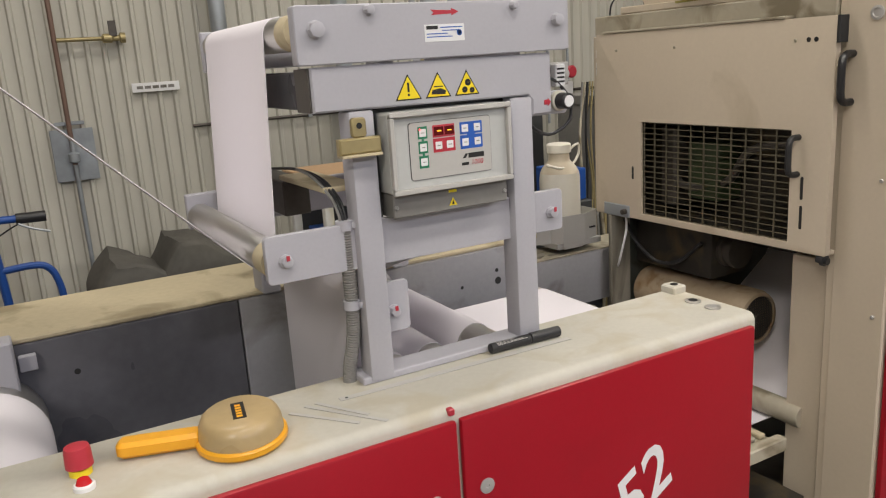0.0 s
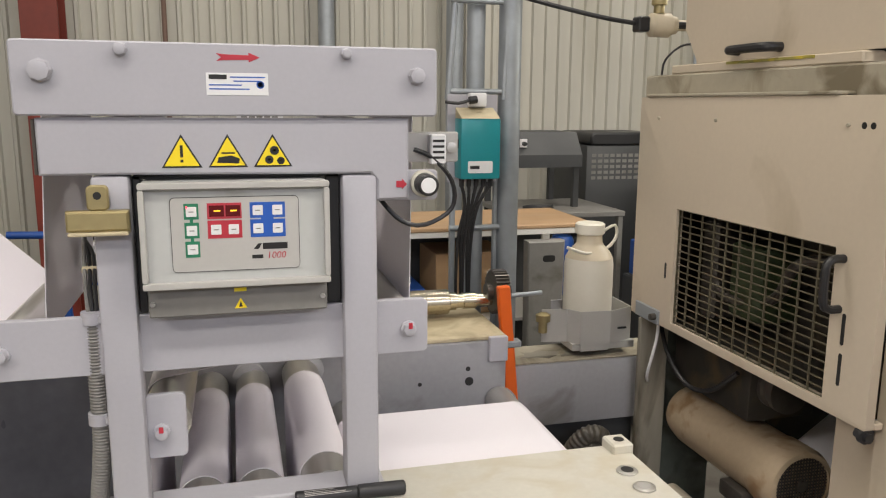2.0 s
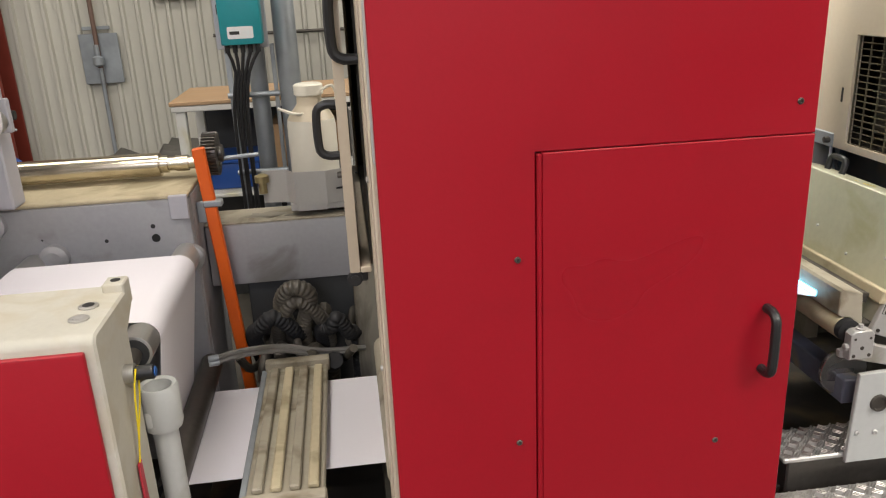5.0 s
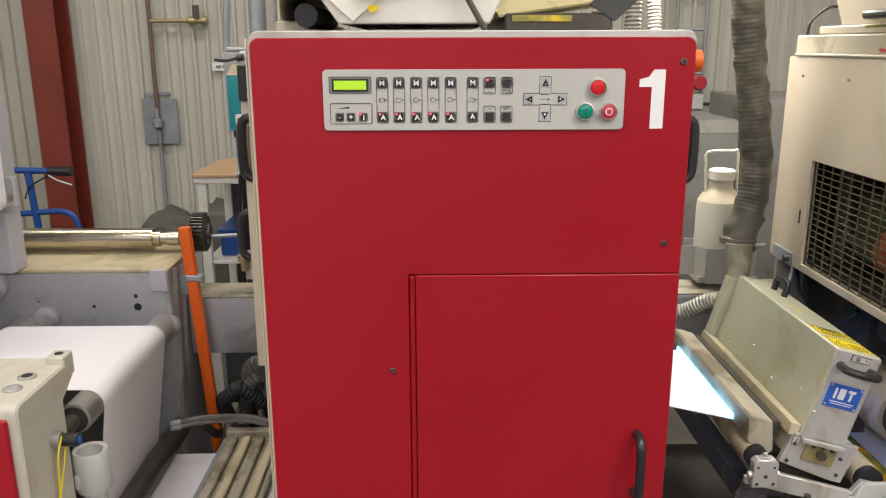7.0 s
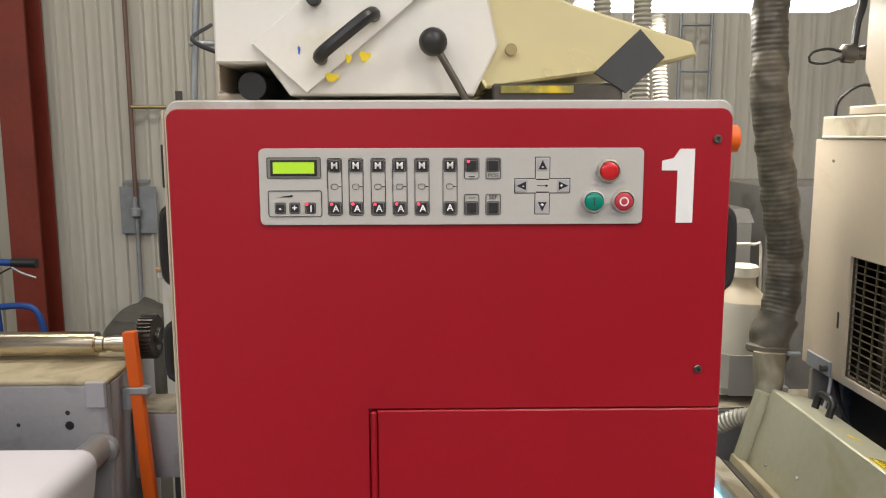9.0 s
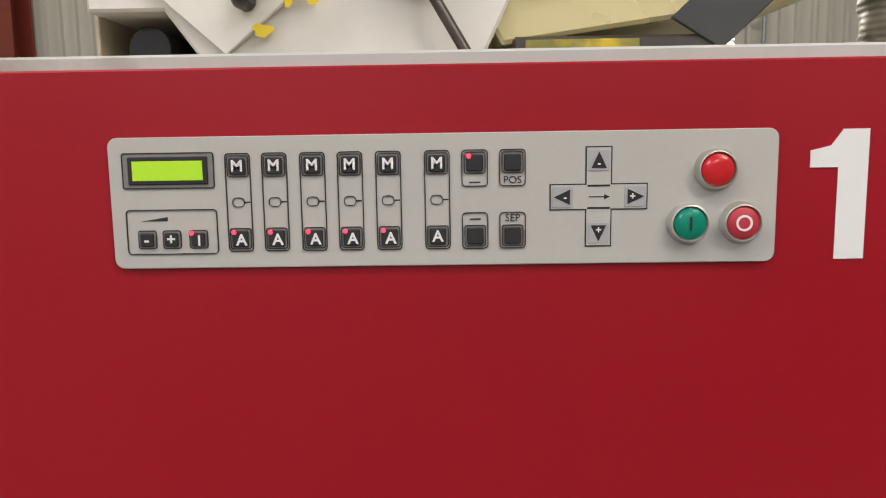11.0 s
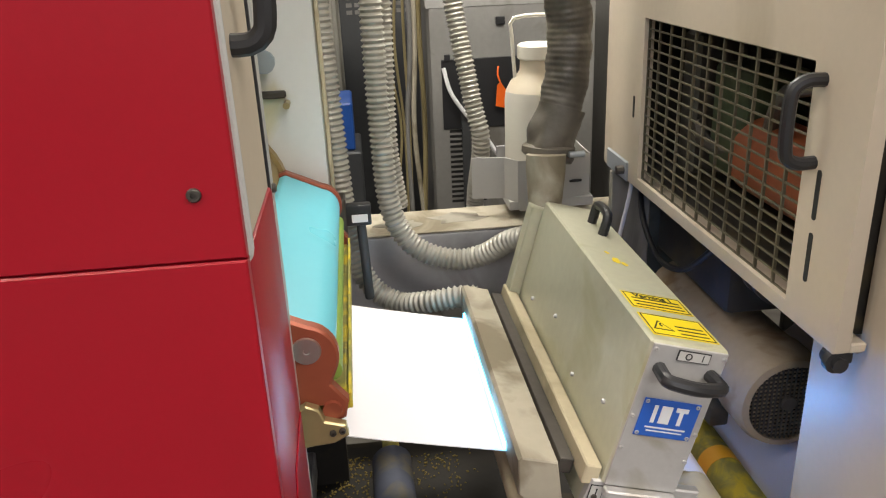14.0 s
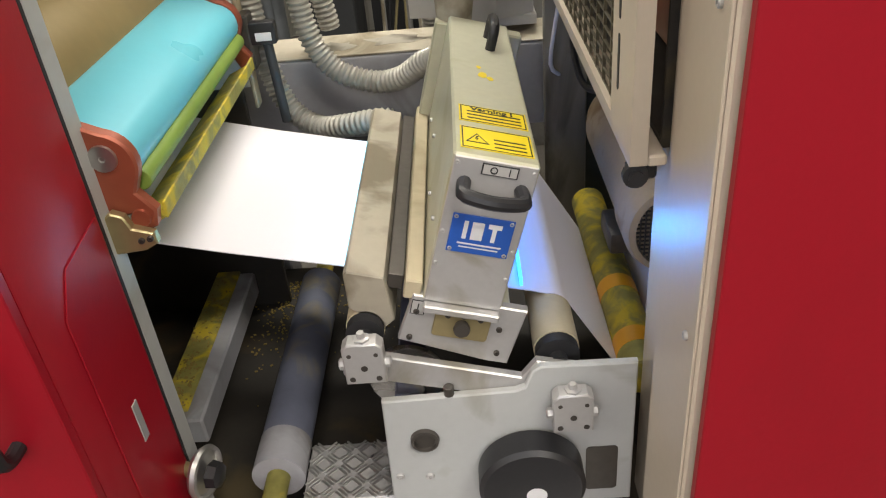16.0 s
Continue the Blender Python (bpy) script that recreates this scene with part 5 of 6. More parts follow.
# ---- ink roller assembly beside the lamp unit ----
ir = thing("plate_cylinder", (2.46, 1.53, .80), "light blue printing sleeve between red-brown end brackets", "plate cylinder")
cap_ = arc(2.470, .895, .035, -60, 78, 10) + arc(2.420, .928, .030, 95, 180, 6) + [(2.40, .86), (2.47, .85)]
part("sleeve", prism(cap_, 1.272, 1.800, "y"), M_CYAN, ir, "light blue sleeve", 60)
endp = arc(2.468, .895, .041, -20, 78, 8) + arc(2.420, .930, .033, 95, 180, 5) + [(2.397, .84), (2.455, .826), (2.485, .83), (2.496, .806), (2.510, .812), (2.515, .834), (2.497, .858)]
part("end_bracket", prism(endp, 1.252, 1.271, "y", 0.003), M_COPPER, ir, "red-brown anodised end bracket")
part("end_bracket", prism(endp, 1.801, 1.822, "y", 0.003), M_COPPER, ir, "red-brown anodised end bracket")
part("hub", lathe((2.473, 1.252, .905), (0, -1, 0), ((0, .017), (.003, .016), (.003, .004), (.0015, .003)), 24), M_STEEL, ir)
part("pivot", lathe((2.495, 1.252, .826), (0, -1, 0), ((0, .012), (.004, .011)), 16), M_COPPER, ir)
part("lower_bracket", prism([(2.452, .785), (2.452, .833), (2.466, .842), (2.480, .836), (2.486, .820), (2.510, .812), (2.512, .798), (2.495, .789)], 1.236, 1.250, "y", 0.002), M_BRASS, ir, "dull brass bracket")
for x, z in ((2.494, .804), (2.505, .806)):
    screw(ir, (x, 1.236, z), (0, -1, 0), .004, M_DARKSTEEL)
part("doctor_roller", rod((2.496, 1.275, .864), (2.496, 1.80, .864), .014), M_INKGREEN, ir, "green ink roller")
part("drip_tray", box(2.470, 2.516, 1.272, 1.80, .806, .818, 0.002, m=Matrix.Translation((2.5, 0, .81)) @ Matrix.Rotation(radians(-24), 4, "Y") @ Matrix.Translation((-2.5, 0, -.81))), M_INKYELLOW, ir, "ink-crusted drip tray")
part("tray_edge", box(2.514, 2.518, 1.272, 1.80, .812, .834, 0.001), M_INKYELLOW, ir)
se = thing("web_sensor", (2.535, 1.84, .80), "black photo sensor on a stalk", "sensor")
part("sensor_head", box(2.512, 2.560, 1.825, 1.850, .845, .885, 0.004, 2), M_BLACK, se)
part("lens_face", box(2.524, 2.553, 1.822, 1.825, .853, .868, 0.001), M_LABEL, se)
part("stalk", rod((2.545, 1.845, .69), (2.540, 1.840, .845), .009), M_DARKBOX, se)
part("mount", box(2.495, 2.515, 1.823, 1.868, .80, .90, 0.003), M_DARKSTEEL, se)

# rollers and floor of the gap
lr = thing("idler_roller", (2.562, 1.55, .31), "blue-grey coated idler roller with crumbs on it", "roller")
part("barrel", lathe((2.562, 1.285, .35), (0, 1, 0), ((0, .034), (.002, .040), (.50, .040), (.505, .034)), 28), M_ROLLBLUE, lr)
part("end_sleeve", lathe((2.562, 1.270, .35), (0, 1, 0), ((0, .030), (0.0, .041), (.07, .041)), 28), M_GREYD, lr)
part("axle", rod((2.562, 1.20, .35), (2.562, 1.95, .35), .018), M_INKYELLOW, lr)
br = thing("tie_bar", (2.36, 1.66, .30), "grey steel tie bar crusted with yellow ink", "tie bar")
part("bar", box(2.322, 2.405, 1.41, 1.985, .29, .345, 0.004), M_GREYD, br)
part("ink_crust", box(2.326, 2.376, 1.43, 1.975, .3455, .352, 0.002), M_INKYELLOW, br)
part("tie_bolt", lathe((2.39, 1.42, .315), (0, -1, 0), ((0, .013), (.006, .013), (.007, .007), (.003, .006)), 14), M_BRASS, br)
yr = thing("stained_roller", (RX + 1.345, 1.55, .43), "yellow-green ink-stained guide roller", "roller")
part("barrel", lathe((RX + 1.345, 1.31, .4065 + RDZ), (0, 1, 0), ((0, .028), (.003, .032), (.53, .032), (.533, .028)), 28), M_INKYELLOW, yr)
for y in (1.36, 1.50):
    part("ink_band", lathe((RX + 1.345, y, .4065 + RDZ), (0, 1, 0), ((0, .0325), (.035, .0325)), 28), M_AMBER, yr)
# pan colour holds brown grime and the shade beneath the rollers
single("drip_pan", box(2.10, 3.40, 1.25, 1.99, .20, .26, 0.003), M_GRIMESHADE, "grimy brown drip pan under the rollers", "drip pan")
single("drip_pan", box(1.31, 1.74, 1.21, 1.99, .10, .20, 0.003), M_GRIMESHADE, "grimy brown drip pan under the rollers", "drip pan")
single("blue_side_bar", box(2.757, 2.80, 1.27, 1.95, .44, .50, 0.003), M_ROLLBLUE, "dark blue painted frame bar", "frame bar")
st = thing("tread_step", (2.83, 1.28, .0), "worn diamond-plate aluminium step", "step")
part("tread", box(2.605, 3.07, 1.222, 1.335, .335, .347, 0.003), M_ALU, st)
part("support", box(2.62, 3.05, 1.23, 1.325, 0, .3345, 0.004), M_DARKSTEEL, st)
part("lower_tread", box(2.50, 3.07, 1.06, 1.20, .270, .282, 0.003), M_ALU, st)
part("lower_support", box(2.52, 3.05, 1.08, 1.19, 0, .2695, 0.004), M_DARKSTEEL, st)
loz = bmesh.new()
for x0, y0, z0, ni, nj in ((2.617, 1.235, .3468, 19, 5), (2.512, 1.073, .2818, 23, 6)):
    for i in range(ni):
        for j in range(nj):
            s = 1 if (i + j) % 2 else -1
            for o in (-.006, 0, .006):
                box(-.011, .011, -.0018, .0018, 0, .0022, 0.0008, bm=loz, m=pose(x0 + .0235 * i + o * .7, y0 + .0225 * j - s * o * .7, z0, 0, 0, 45 * s))
tagged(part("tread_ribs", loz, M_STEEL, st), kind="stuff")
wheel = thing("side_handwheel", (2.465, 1.22, .45), "small chrome handwheel with black grip on the door side", "handwheel")
part("shaft", rod((2.46, 1.205, .45), (2.49, 1.195, .45), .011), M_BRASS, wheel)
part("rim", lathe((2.488, 1.197, .45), (1, -.25, 0), ((0, .031), (-.003, .035), (.003, .039), (.009, .037), (.010, .032), (.004, .030)), 30), M_STEEL, wheel)
part("grip", lathe((2.497, 1.193, .45), (1, -.25, 0), ((0, .012), (.004, .02), (.018, .018), (.022, .01)), 7), M_BLACK, wheel)
crumbs = bmesh.new()
rnd = random.Random(4)
for i in range(620):
    u = rnd.random()
    if u < .5:
        x, y, z = rnd.gauss(2.47, .035), 1.93 - abs(rnd.gauss(0, .13)), .262
    elif u < .75:
        x, y, z = rnd.gauss(2.66, .04), 1.92 - abs(rnd.gauss(0, .12)), .262
    else:
        x, y, z = rnd.uniform(2.328, 2.374), rnd.triangular(1.43, 1.95, 1.47), .353
    if x < 2.12:
        continue
    s = rnd.uniform(.0007, .0032)
    box(-s, s, -s * .6, s * .6, -.0006, .0012, 0, bm=crumbs, m=pose(x, y, z, rnd.uniform(-20, 20), rnd.uniform(-20, 20), rnd.uniform(0, 180)))
single("paper_crumbs", crumbs, M_DEBRIS, "yellow paper and ink crumbs scattered on the base", "crumbs", kind="stuff")

# ---- small things on the housing ----
tg = thing("inspection_lamp", (.24, 1.15, .868), "yellow-orange hand tool with dusty smoked dome", "hand tool")
TM = pose(.250, 1.128, .868, 0, 0, -18) @ Matrix.Scale(1.1, 4)
base_pts = [(.060 * math.cos(radians(a)) * (1.05 if abs(math.cos(radians(a))) > .5 else 1), .072 * math.sin(radians(a))) for a in range(0, 360, 15)]
part("base_shell", prism(base_pts, .002, .014, "z", 0.003, m=TM), M_AMBER, tg)
dome = bmesh.new()
rings = [(1.0, .014), (.97, .030), (.90, .040), (.78, .045)]
vs = [[dome.verts.new(TM @ Vector((p[0] * s * .93, p[1] * s * .93, z))) for p in base_pts] for s, z in rings]
for a, b2 in zip(vs, vs[1:]):
    for k in range(len(a)):
        dome.faces.new((a[k], a[(k + 1) % len(a)], b2[(k + 1) % len(a)], b2[k]))
dome.faces.new(vs[-1])
dome.faces.new(vs[0][::-1])
part("dome", dome, M_SMOKE, tg, "dusty smoked dome", 50)
part("label", box(-.010, .008, -.028, .026, .0452, .0458, 0, m=TM @ pose(0, 0, 0, 0, 0, 8)), M_INK, tg)
for i in range(5):
    part("label_mark", box(-.005, .003, -.024 + .009 * i, -.018 + .009 * i, .0459, .0462, 0, m=TM @ pose(0, 0, 0, 0, 0, 8)), M_AMBER, tg)
part("handle", prism(rrect(-.165, -.052, -.016, .016, .010), .003, .026, "z", 0.006, m=TM @ pose(0, 0, 0, 0, 0, 0)), M_AMBER, tg)
part("catch", prism(rrect(-.012, .014, .070, .090, .004), .004, .022, "z", 0.002, m=TM), M_AMBER, tg)
es = thing("emergency_stop", (.024, 1.17, .868), "red mushroom emergency stop button on the housing", "button")
part("collar", lathe((.024, 1.17, .868), (0, 0, 1), ((0, .016), (.010, .016), (.011, .012)), 20), M_YELLOW, es)
part("mushroom", lathe((.024, 1.17, .879), (0, 0, 1), ((0, .012), (.002, .0195), (.026, .0185), (.032, .017), (.034, .010)), 24), M_REDP, es)
kb = thing("selector_knob", (.024, 1.12, .868), "small red and white knob on the housing", "knob")
part("ring", lathe((.024, 1.12, .868), (0, 0, 1), ((0, .015), (.006, .015), (.008, .013)), 20), M_LABEL, kb)
part("cap", lathe((.024, 1.12, .876), (0, 0, 1), ((0, .011), (.007, .008), (.008, .003)), 18), M_REDGLASS, kb)
mk = thing("marker_pen", (.82, 1.19, .868), "black marker pen with worn white print", "pen")
part("barrel", rod((.742, 1.186, .8785), (.832, 1.183, .8785), .0100, .002), M_BLACK, mk)
part("cap", rod((.832, 1.183, .8790), (.902, 1.181, .8790), .0107, .002), M_BLACK, mk)
for i in range(4):
    part("print_line", box(.755, .822 - .008 * i, 1.1745 + .003 * i, 1.1755 + .003 * i, .8855 + .0008 * i, .8862 + .0008 * i, 0), M_PANEL, mk)
rule = thing("steel_rule", (.66, 1.165, .868), "thin steel rule lying on the dusty housing", "ruler")
part("blade", box(-.24, .24, -.007, .007, 0, .0012, 0.0004, m=pose(.668, 1.163, .8686, 0, 0, -1.6)), M_PANEL, rule)
part("hang_hole", rod((.440, 1.169, .8697), (.440, 1.169, .8701), .003, seg=10), M_INK, rule)
for x, y, a, l in ((.38, 1.12, -52, .13), (.415, 1.115, -56, .16), (.417, 1.135, -60, .11)):
    single("metal_strip", box(-l / 2, l / 2, -.004, .004, 0, .0012, 0.0003, m=pose(x, y, .8685, 0, 0, a)), M_PANEL, "thin loose steel strip lying on the housing", "metal strip", "loose steel strips")

# rear frame extras
part("post", box(-.32, -.045, 1.80, 1.8655, .20, .90, 0.004), M_GREY, rf)
part("tab", box(-.040, -.005, 1.845, 1.8655, .815, .850, 0.002), M_GREY, rf)
part("post_bolt", lathe((-.065, 1.80, .775), (0, -1, 0), ((0, .011), (.006, .011), (.007, .006), (.003, .005)), 14), M_DARKSTEEL, rf)

# ---- lower web guide at the housing's end ----
cu = thing("adjusting_post", (1.31, 1.30, 0), "light grey cast socket on a round post", "post")
part("socket", lathe((1.325, 1.235, .585), (0, 0, 1), ((0, .034), (.01, .037), (.085, .037), (.09, .034), (.087, .026), (.05, .024)), 24), M_RIM, cu)
part("arm", box(1.300, 1.318, 1.20, 1.262, .598, .632, 0.005, 2), M_RIM, cu)
part("post", rod((1.325, 1.240, .20), (1.325, 1.235, .585), .024), M_RIM, cu)
tgd = thing("warning_tag", (1.31, 1.15, .5), "red plastic tag on a yellow cord", "tag")
part("cord", tube(((1.322, 1.135, .758), (1.318, 1.12, .72), (1.312, 1.118, .64), (1.306, 1.115, .585)), .0018, 6, .01), M_YELLOW, tgd)
part("cord", tube(((1.322, 1.150, .757), (1.320, 1.14, .71), (1.312, 1.122, .64), (1.306, 1.115, .585)), .0018, 6, .01), M_YELLOW, tgd)
part("blade", prism([(1.106, .585), (1.124, .585), (1.127, .50), (1.140, .485), (1.130, .477), (1.104, .48)], 1.303, 1.307, "x", 0.001), M_REDP, tgd)
dr = thing("corona_bar", (1.53, 1.5, .38), "dust-caked ribbed aluminium treater bar over the web", "treater bar")
part("body", box(1.455, 1.615, 1.205, 1.80, .388, .404, 0.003), M_BEIGED, dr)
for i in range(4):
    part("rib", box(1.467 + .038 * i, 1.489 + .038 * i, 1.235, 1.77, .4045, .418, 0.003), M_LEDGE if i % 2 else M_BEIGED, dr)
part("side_strip", box(1.440, 1.454, 1.215, 1.80, .384, .398, 0.002), M_GALV, dr)
for y in (1.195, 1.80):
    part("end_block", box(1.450, 1.620, y - .012, y + .018, .385, .422, 0.003), M_BEIGED, dr)
rnd2 = random.Random(8)
for i in range(7):
    x = 1.40 + .045 * i
    hb = thing("pipe_bundle", (x, 1.9, .2), "grimy grey hose among the machine pipework", "hose", "hoses beneath the rail")
    part("hose", tube(((x + rnd2.uniform(-.04, .04), 1.82, .40 + rnd2.uniform(-.05, .04)), (x, 1.87, .40 + rnd2.uniform(-.04, .06)), (x + rnd2.uniform(-.03, .05), 1.95, .36), (x + .03, 2.06, .46 + rnd2.uniform(-.1, .05)), (x + .02, 2.22, .50), (x + .02, 2.4, .25), (x, 2.5, .05)), rnd2.choice((.012, .018, .024)), 10, .02), rnd2.choice((M_DARKSTEEL, M_DUCT, M_BEIGED, M_RUBBER)), hb)
for x0, z1, x2, rr, mat in ((1.43, .52, 1.53, .021, M_RUBBER), (1.50, .56, 1.60, .019, M_DUCT), (1.57, .60, 1.50, .022, M_DUCT), (1.62, .50, 1.68, .020, M_RUBBER)):
    hb = thing("corrugated_hose", (x0, 1.95, .38), "dusty black corrugated hose arching behind the treater bar", "hose", "hoses behind the treater bar")
    part("hose", tube(((x0, 2.0, .30), (x0 - .02, 1.93, .44), (x0 + .01, 1.88, z1 - .03), ((x0 + x2) / 2, 1.87, z1), (x2, 1.90, z1 - .06), (x2 + .02, 1.96, .40), (x2 + .02, 2.0, .22)), rr, 12, .02, .012, .0018), mat, hb, smooth=70)
    part("clamp", lathe((x0, 1.985, .33), (-.1, -.4, 1), ((0, rr + .003), (.012, rr + .003)), 16), M_GALV, hb)
for i in range(2):
    hb = thing("air_hose", (1.40, 1.80, .3), "thin grey air hose lying over the treater bar", "hose")
    part("hose", tube(((1.345, 1.72, .475 + .012 * i), (1.40, 1.74, .478 + .012 * i), (1.50, 1.80, .452 + .012 * i), (1.60, 1.84, .41 + .012 * i), (1.72, 1.88, .40)), .0075, 8, .02), M_MACHGREY, hb)
    part("nipple", rod((1.322, 1.715, .474 + .012 * i), (1.348, 1.721, .475 + .012 * i), .009), M_GALV, hb)
gl = thing("lower_guide_roller", (RX, 1.5, .374), "dusty brown guide roller under the motor", "roller")
part("barrel", rod((RX, 1.25, .4065), (RX, 1.86, .4065), .0322), M_BEIGED, gl)
single("dark_drip_pan", box(1.40, 1.74, 2.02, 2.14, .40, .573, 0.004), M_DARKBOX, "dark metal box below the rail", "box")

# ---- bottles on brackets ----


def bottle(x, y, z, swing):
    b = thing("plastic_bottle", (x, y, z), "milky plastic bottle with screw cap standing in its tray", "bottle", "ink bottles")
    r = .068
    part("body", lathe((x, y, z), (0, 0, 1), ((0, r * .9), (.006, r), (.205, r), (.225, r * .96)), 32), M_JUG, b)
    part("shoulder", lathe((x, y, z + .225), (0, 0, 1), ((0, r * .96), (.018, r * .82), (.034, r * .60), (.042, r * .52), (.065, r * .50)), 32), M_JUGTOP, b, "dusty shoulder and neck")
    part("cap", lathe((x, y, z + .290), (0, 0, 1), ((0, r * .55), (.003, r * .60), (.028, r * .60), (.032, r * .52)), 16), M_JUG, b)
    if swing:
        part("carry_handle", tube(((x - .045, y, z + .24), (x - .052, y, z + .34), (x - .048, y, z + .375), (x + .03, y, z + .378), (x + .045, y, z + .37), (x + .05, y, z + .24)), .004, 6, .02), M_JUG, b)
    else:
        part("cap_strap", tube(((x + .03, y - .02, z + .30), (x + .065, y - .02, z + .315), (x + .075, y - .01, z + .28), (x + .04, y - .02, z + .25), (x - .03, y - .05, z + .245), (x - .085, y - .04, z + .262)), .0045, 6, .012), M_JUG, b)
    t = thing("bottle_tray", (x, y, z - .02), "folded grey sheet-metal bottle bracket on the rail", "bracket")
    wrap = ribbon(((x - .150, y - .035), (x - .080, y - .048), (x - .058, y - .086), (x + .028, y - .092), (x + .104, y - .060), (x + .106, y + .082)), z - .0, z + .092, .003)
    for v in wrap.verts:
        v.co = (v.co.x, v.co.z, v.co.y)
    part("wrap_sheet", wrap, M_PANEL, t, "folded pale grey sheet round the bottle", 20)
    part("front_sheet", box(x - .055, x + .026, y - .0860, y - .0835, z - .02, z + .0, 0.0005), M_PANEL, t)
    part("maker_mark", box(x + .055, x + .082, y - .0865, y - .0815, z + .036, z + .041, 0.0005, m=Matrix.Translation((0, .004, 0))), M_INK, t)
    if not swing:
        part("spigot", lathe((x - .150, y - .045, z + .03), (0, 0, 1), ((0, .012), (.03, .012), (.032, .02), (.05, .02), (.055, .01)), 12), M_BRASS, t)
    part("bottom_sheet", box(x - .075, x + .11, y - .077, y + .078, z - .020, z - .0005, 0.001), M_PANEL, t)
    part("rear_sheet", box(x - .075, x + .11, y + .079, y + .083, z - .02, z + .085, 0.001), M_GREYD, t)
    part("stem", box(x + .02, x + .06, y - .02, y + .02, .7575, z - .0205, 0.002), M_GALV, t)


bottle(1.622, 2.095, .795, False)
bottle(2.935, 2.125, .795, True)

# ---- hoses, duct and lamp fixture ----
def spiral_hose(pts, label="grey ribbed spiral hose hanging behind the unit"):
    single("spiral_hose", tube(pts, .0203, 14, .02, .0108, .0024), M_HOSE, label, "hose", "extraction hoses", smooth=70)


spiral_hose(((2.47, 1.91, 2.6), (2.485, 1.91, 1.8), (2.495, 1.90, 1.24), (2.505, 1.90, .95), (2.515, 1.895, .80), (2.545, 1.885, .705), (2.60, 1.86, .668), (2.66, 1.83, .678), (2.715, 1.815, .69), (2.75, 1.81, .69)))
spiral_hose(((2.58, 1.95, 2.6), (2.588, 1.94, 1.8), (2.588, 1.93, 1.24), (2.59, 1.92, .98), (2.60, 1.915, .84), (2.64, 1.91, .765), (2.71, 1.90, .735), (2.77, 1.88, .745), (2.82, 1.845, .785), (2.865, 1.798, .81)))
spiral_hose(((2.62, 2.05, 2.6), (2.615, 2.05, 1.8), (2.61, 2.05, 1.2), (2.605, 2.05, .95), (2.62, 2.06, .80)))
spiral_hose(((2.72, 2.35, 2.6), (2.735, 2.35, 1.9), (2.77, 2.30, 1.3), (2.81, 2.25, 1.0), (2.83, 2.24, .88), (2.82, 2.30, .70), (2.82, 2.36, .35), (2.82, 2.4, .01)))
du = thing("flexible_duct", (2.89, 1.87, .93), "grimy dark flexible extraction duct", "duct")
part("sleeve", tube(((2.86, 1.92, 2.6), (2.872, 1.91, 2.0), (2.882, 1.90, 1.60), (2.905, 1.90, 1.42), (2.930, 1.90, 1.28), (2.945, 1.90, 1.17), (2.938, 1.89, 1.08), (2.915, 1.875, 1.0), (2.900, 1.865, .955)), .0415, 22, .02, .012, .0005, .0075), M_DUCT, du, smooth=60)
part("crumpled_cuff", tube(((2.925, 1.88, 1.03), (2.912, 1.873, .99), (2.902, 1.866, .955), (2.896, 1.862, .940)), .047, 22, .008, 0, 0, .012), M_DUCT, du, "crumpled taped cuff", smooth=60)
part("clamp_ring", lathe((2.898, 1.862, .945), (.1, .1, 1), ((0, .046), (.004, .050), (.016, .050), (.020, .045)), 26), M_DUCT, du)
part("clamp_screw", rod((2.925, 1.815, .955), (2.955, 1.815, .955), .006), M_GALV, du)
lf = thing("machine_lamp", (2.85, 2.2, 1.8), "lit fluorescent machine lamp with bright diffuser", "lamp")
part("diffuser", prism(rrect(2.47, 3.20, 2.12, 2.28, .02), 1.804, 1.819, "z", 0.004), M_TUBE, lf, "glowing diffuser")
part("housing", prism(rrect(2.48, 3.19, 2.13, 2.27, .02), 1.8195, 1.86, "z", 0.006), M_RIM, lf)
for x in (2.65, 3.05):
    part("hanger", rod((x, 2.2, 1.86), (x, 2.2, 4.98), .006), M_GALV, lf)
area_lamp("machine_light", pose(2.85, 2.2, 1.796), .66, .10, 12, (1.0, 0.95, 0.85))

# ---- behind the press ----
tr = thing("cable_mast", (1.45, 2.56, 0), "galvanised cable mast with rungs", "mast")
part("post", rod((1.545, 2.57, 0), (1.545, 2.57, 4.9), .037), M_GALV, tr)
part("post", rod((1.44, 2.60, 0), (1.44, 2.60, 4.9), .030), M_GALV, tr)
part("slim_post", box(1.345, 1.362, 2.55, 2.567, 0, 1.2, 0.002), M_GALV, tr)
part("slim_post", box(1.492, 1.505, 2.55, 2.567, 0, 1.2, 0.002), M_GALV, tr)
for z in (.78, 1.04, 1.475, 1.75):
    part("rung", rod((1.34, 2.545, z), (1.51, 2.545, z), .009), M_GALV, tr)
for x0, x1 in ((1.335, 1.40), (1.52, 1.56)):
    part("brace", rod((x0, 2.55, 1.45), (x1, 2.55, 2.4), .011), M_GALV, tr)
part("back_plate", box(1.328, 1.492, 2.530, 2.536, 1.19, 1.465, 0.002), M_GREY, tr)
tb = thing("power_supply", (1.41, 2.48, 1.2), "teal wall-mounted supply box with cables", "electrical box")
part("case", box(1.352, 1.480, 2.455, 2.529, 1.206, 1.392, 0.005, 2), M_TEAL, tb)
part("dusty_lid", prism([(2.455, 1.392), (2.529, 1.392), (2.529, 1.425)], 1.354, 1.478, "x", 0.001), M_LEDGE, tb)
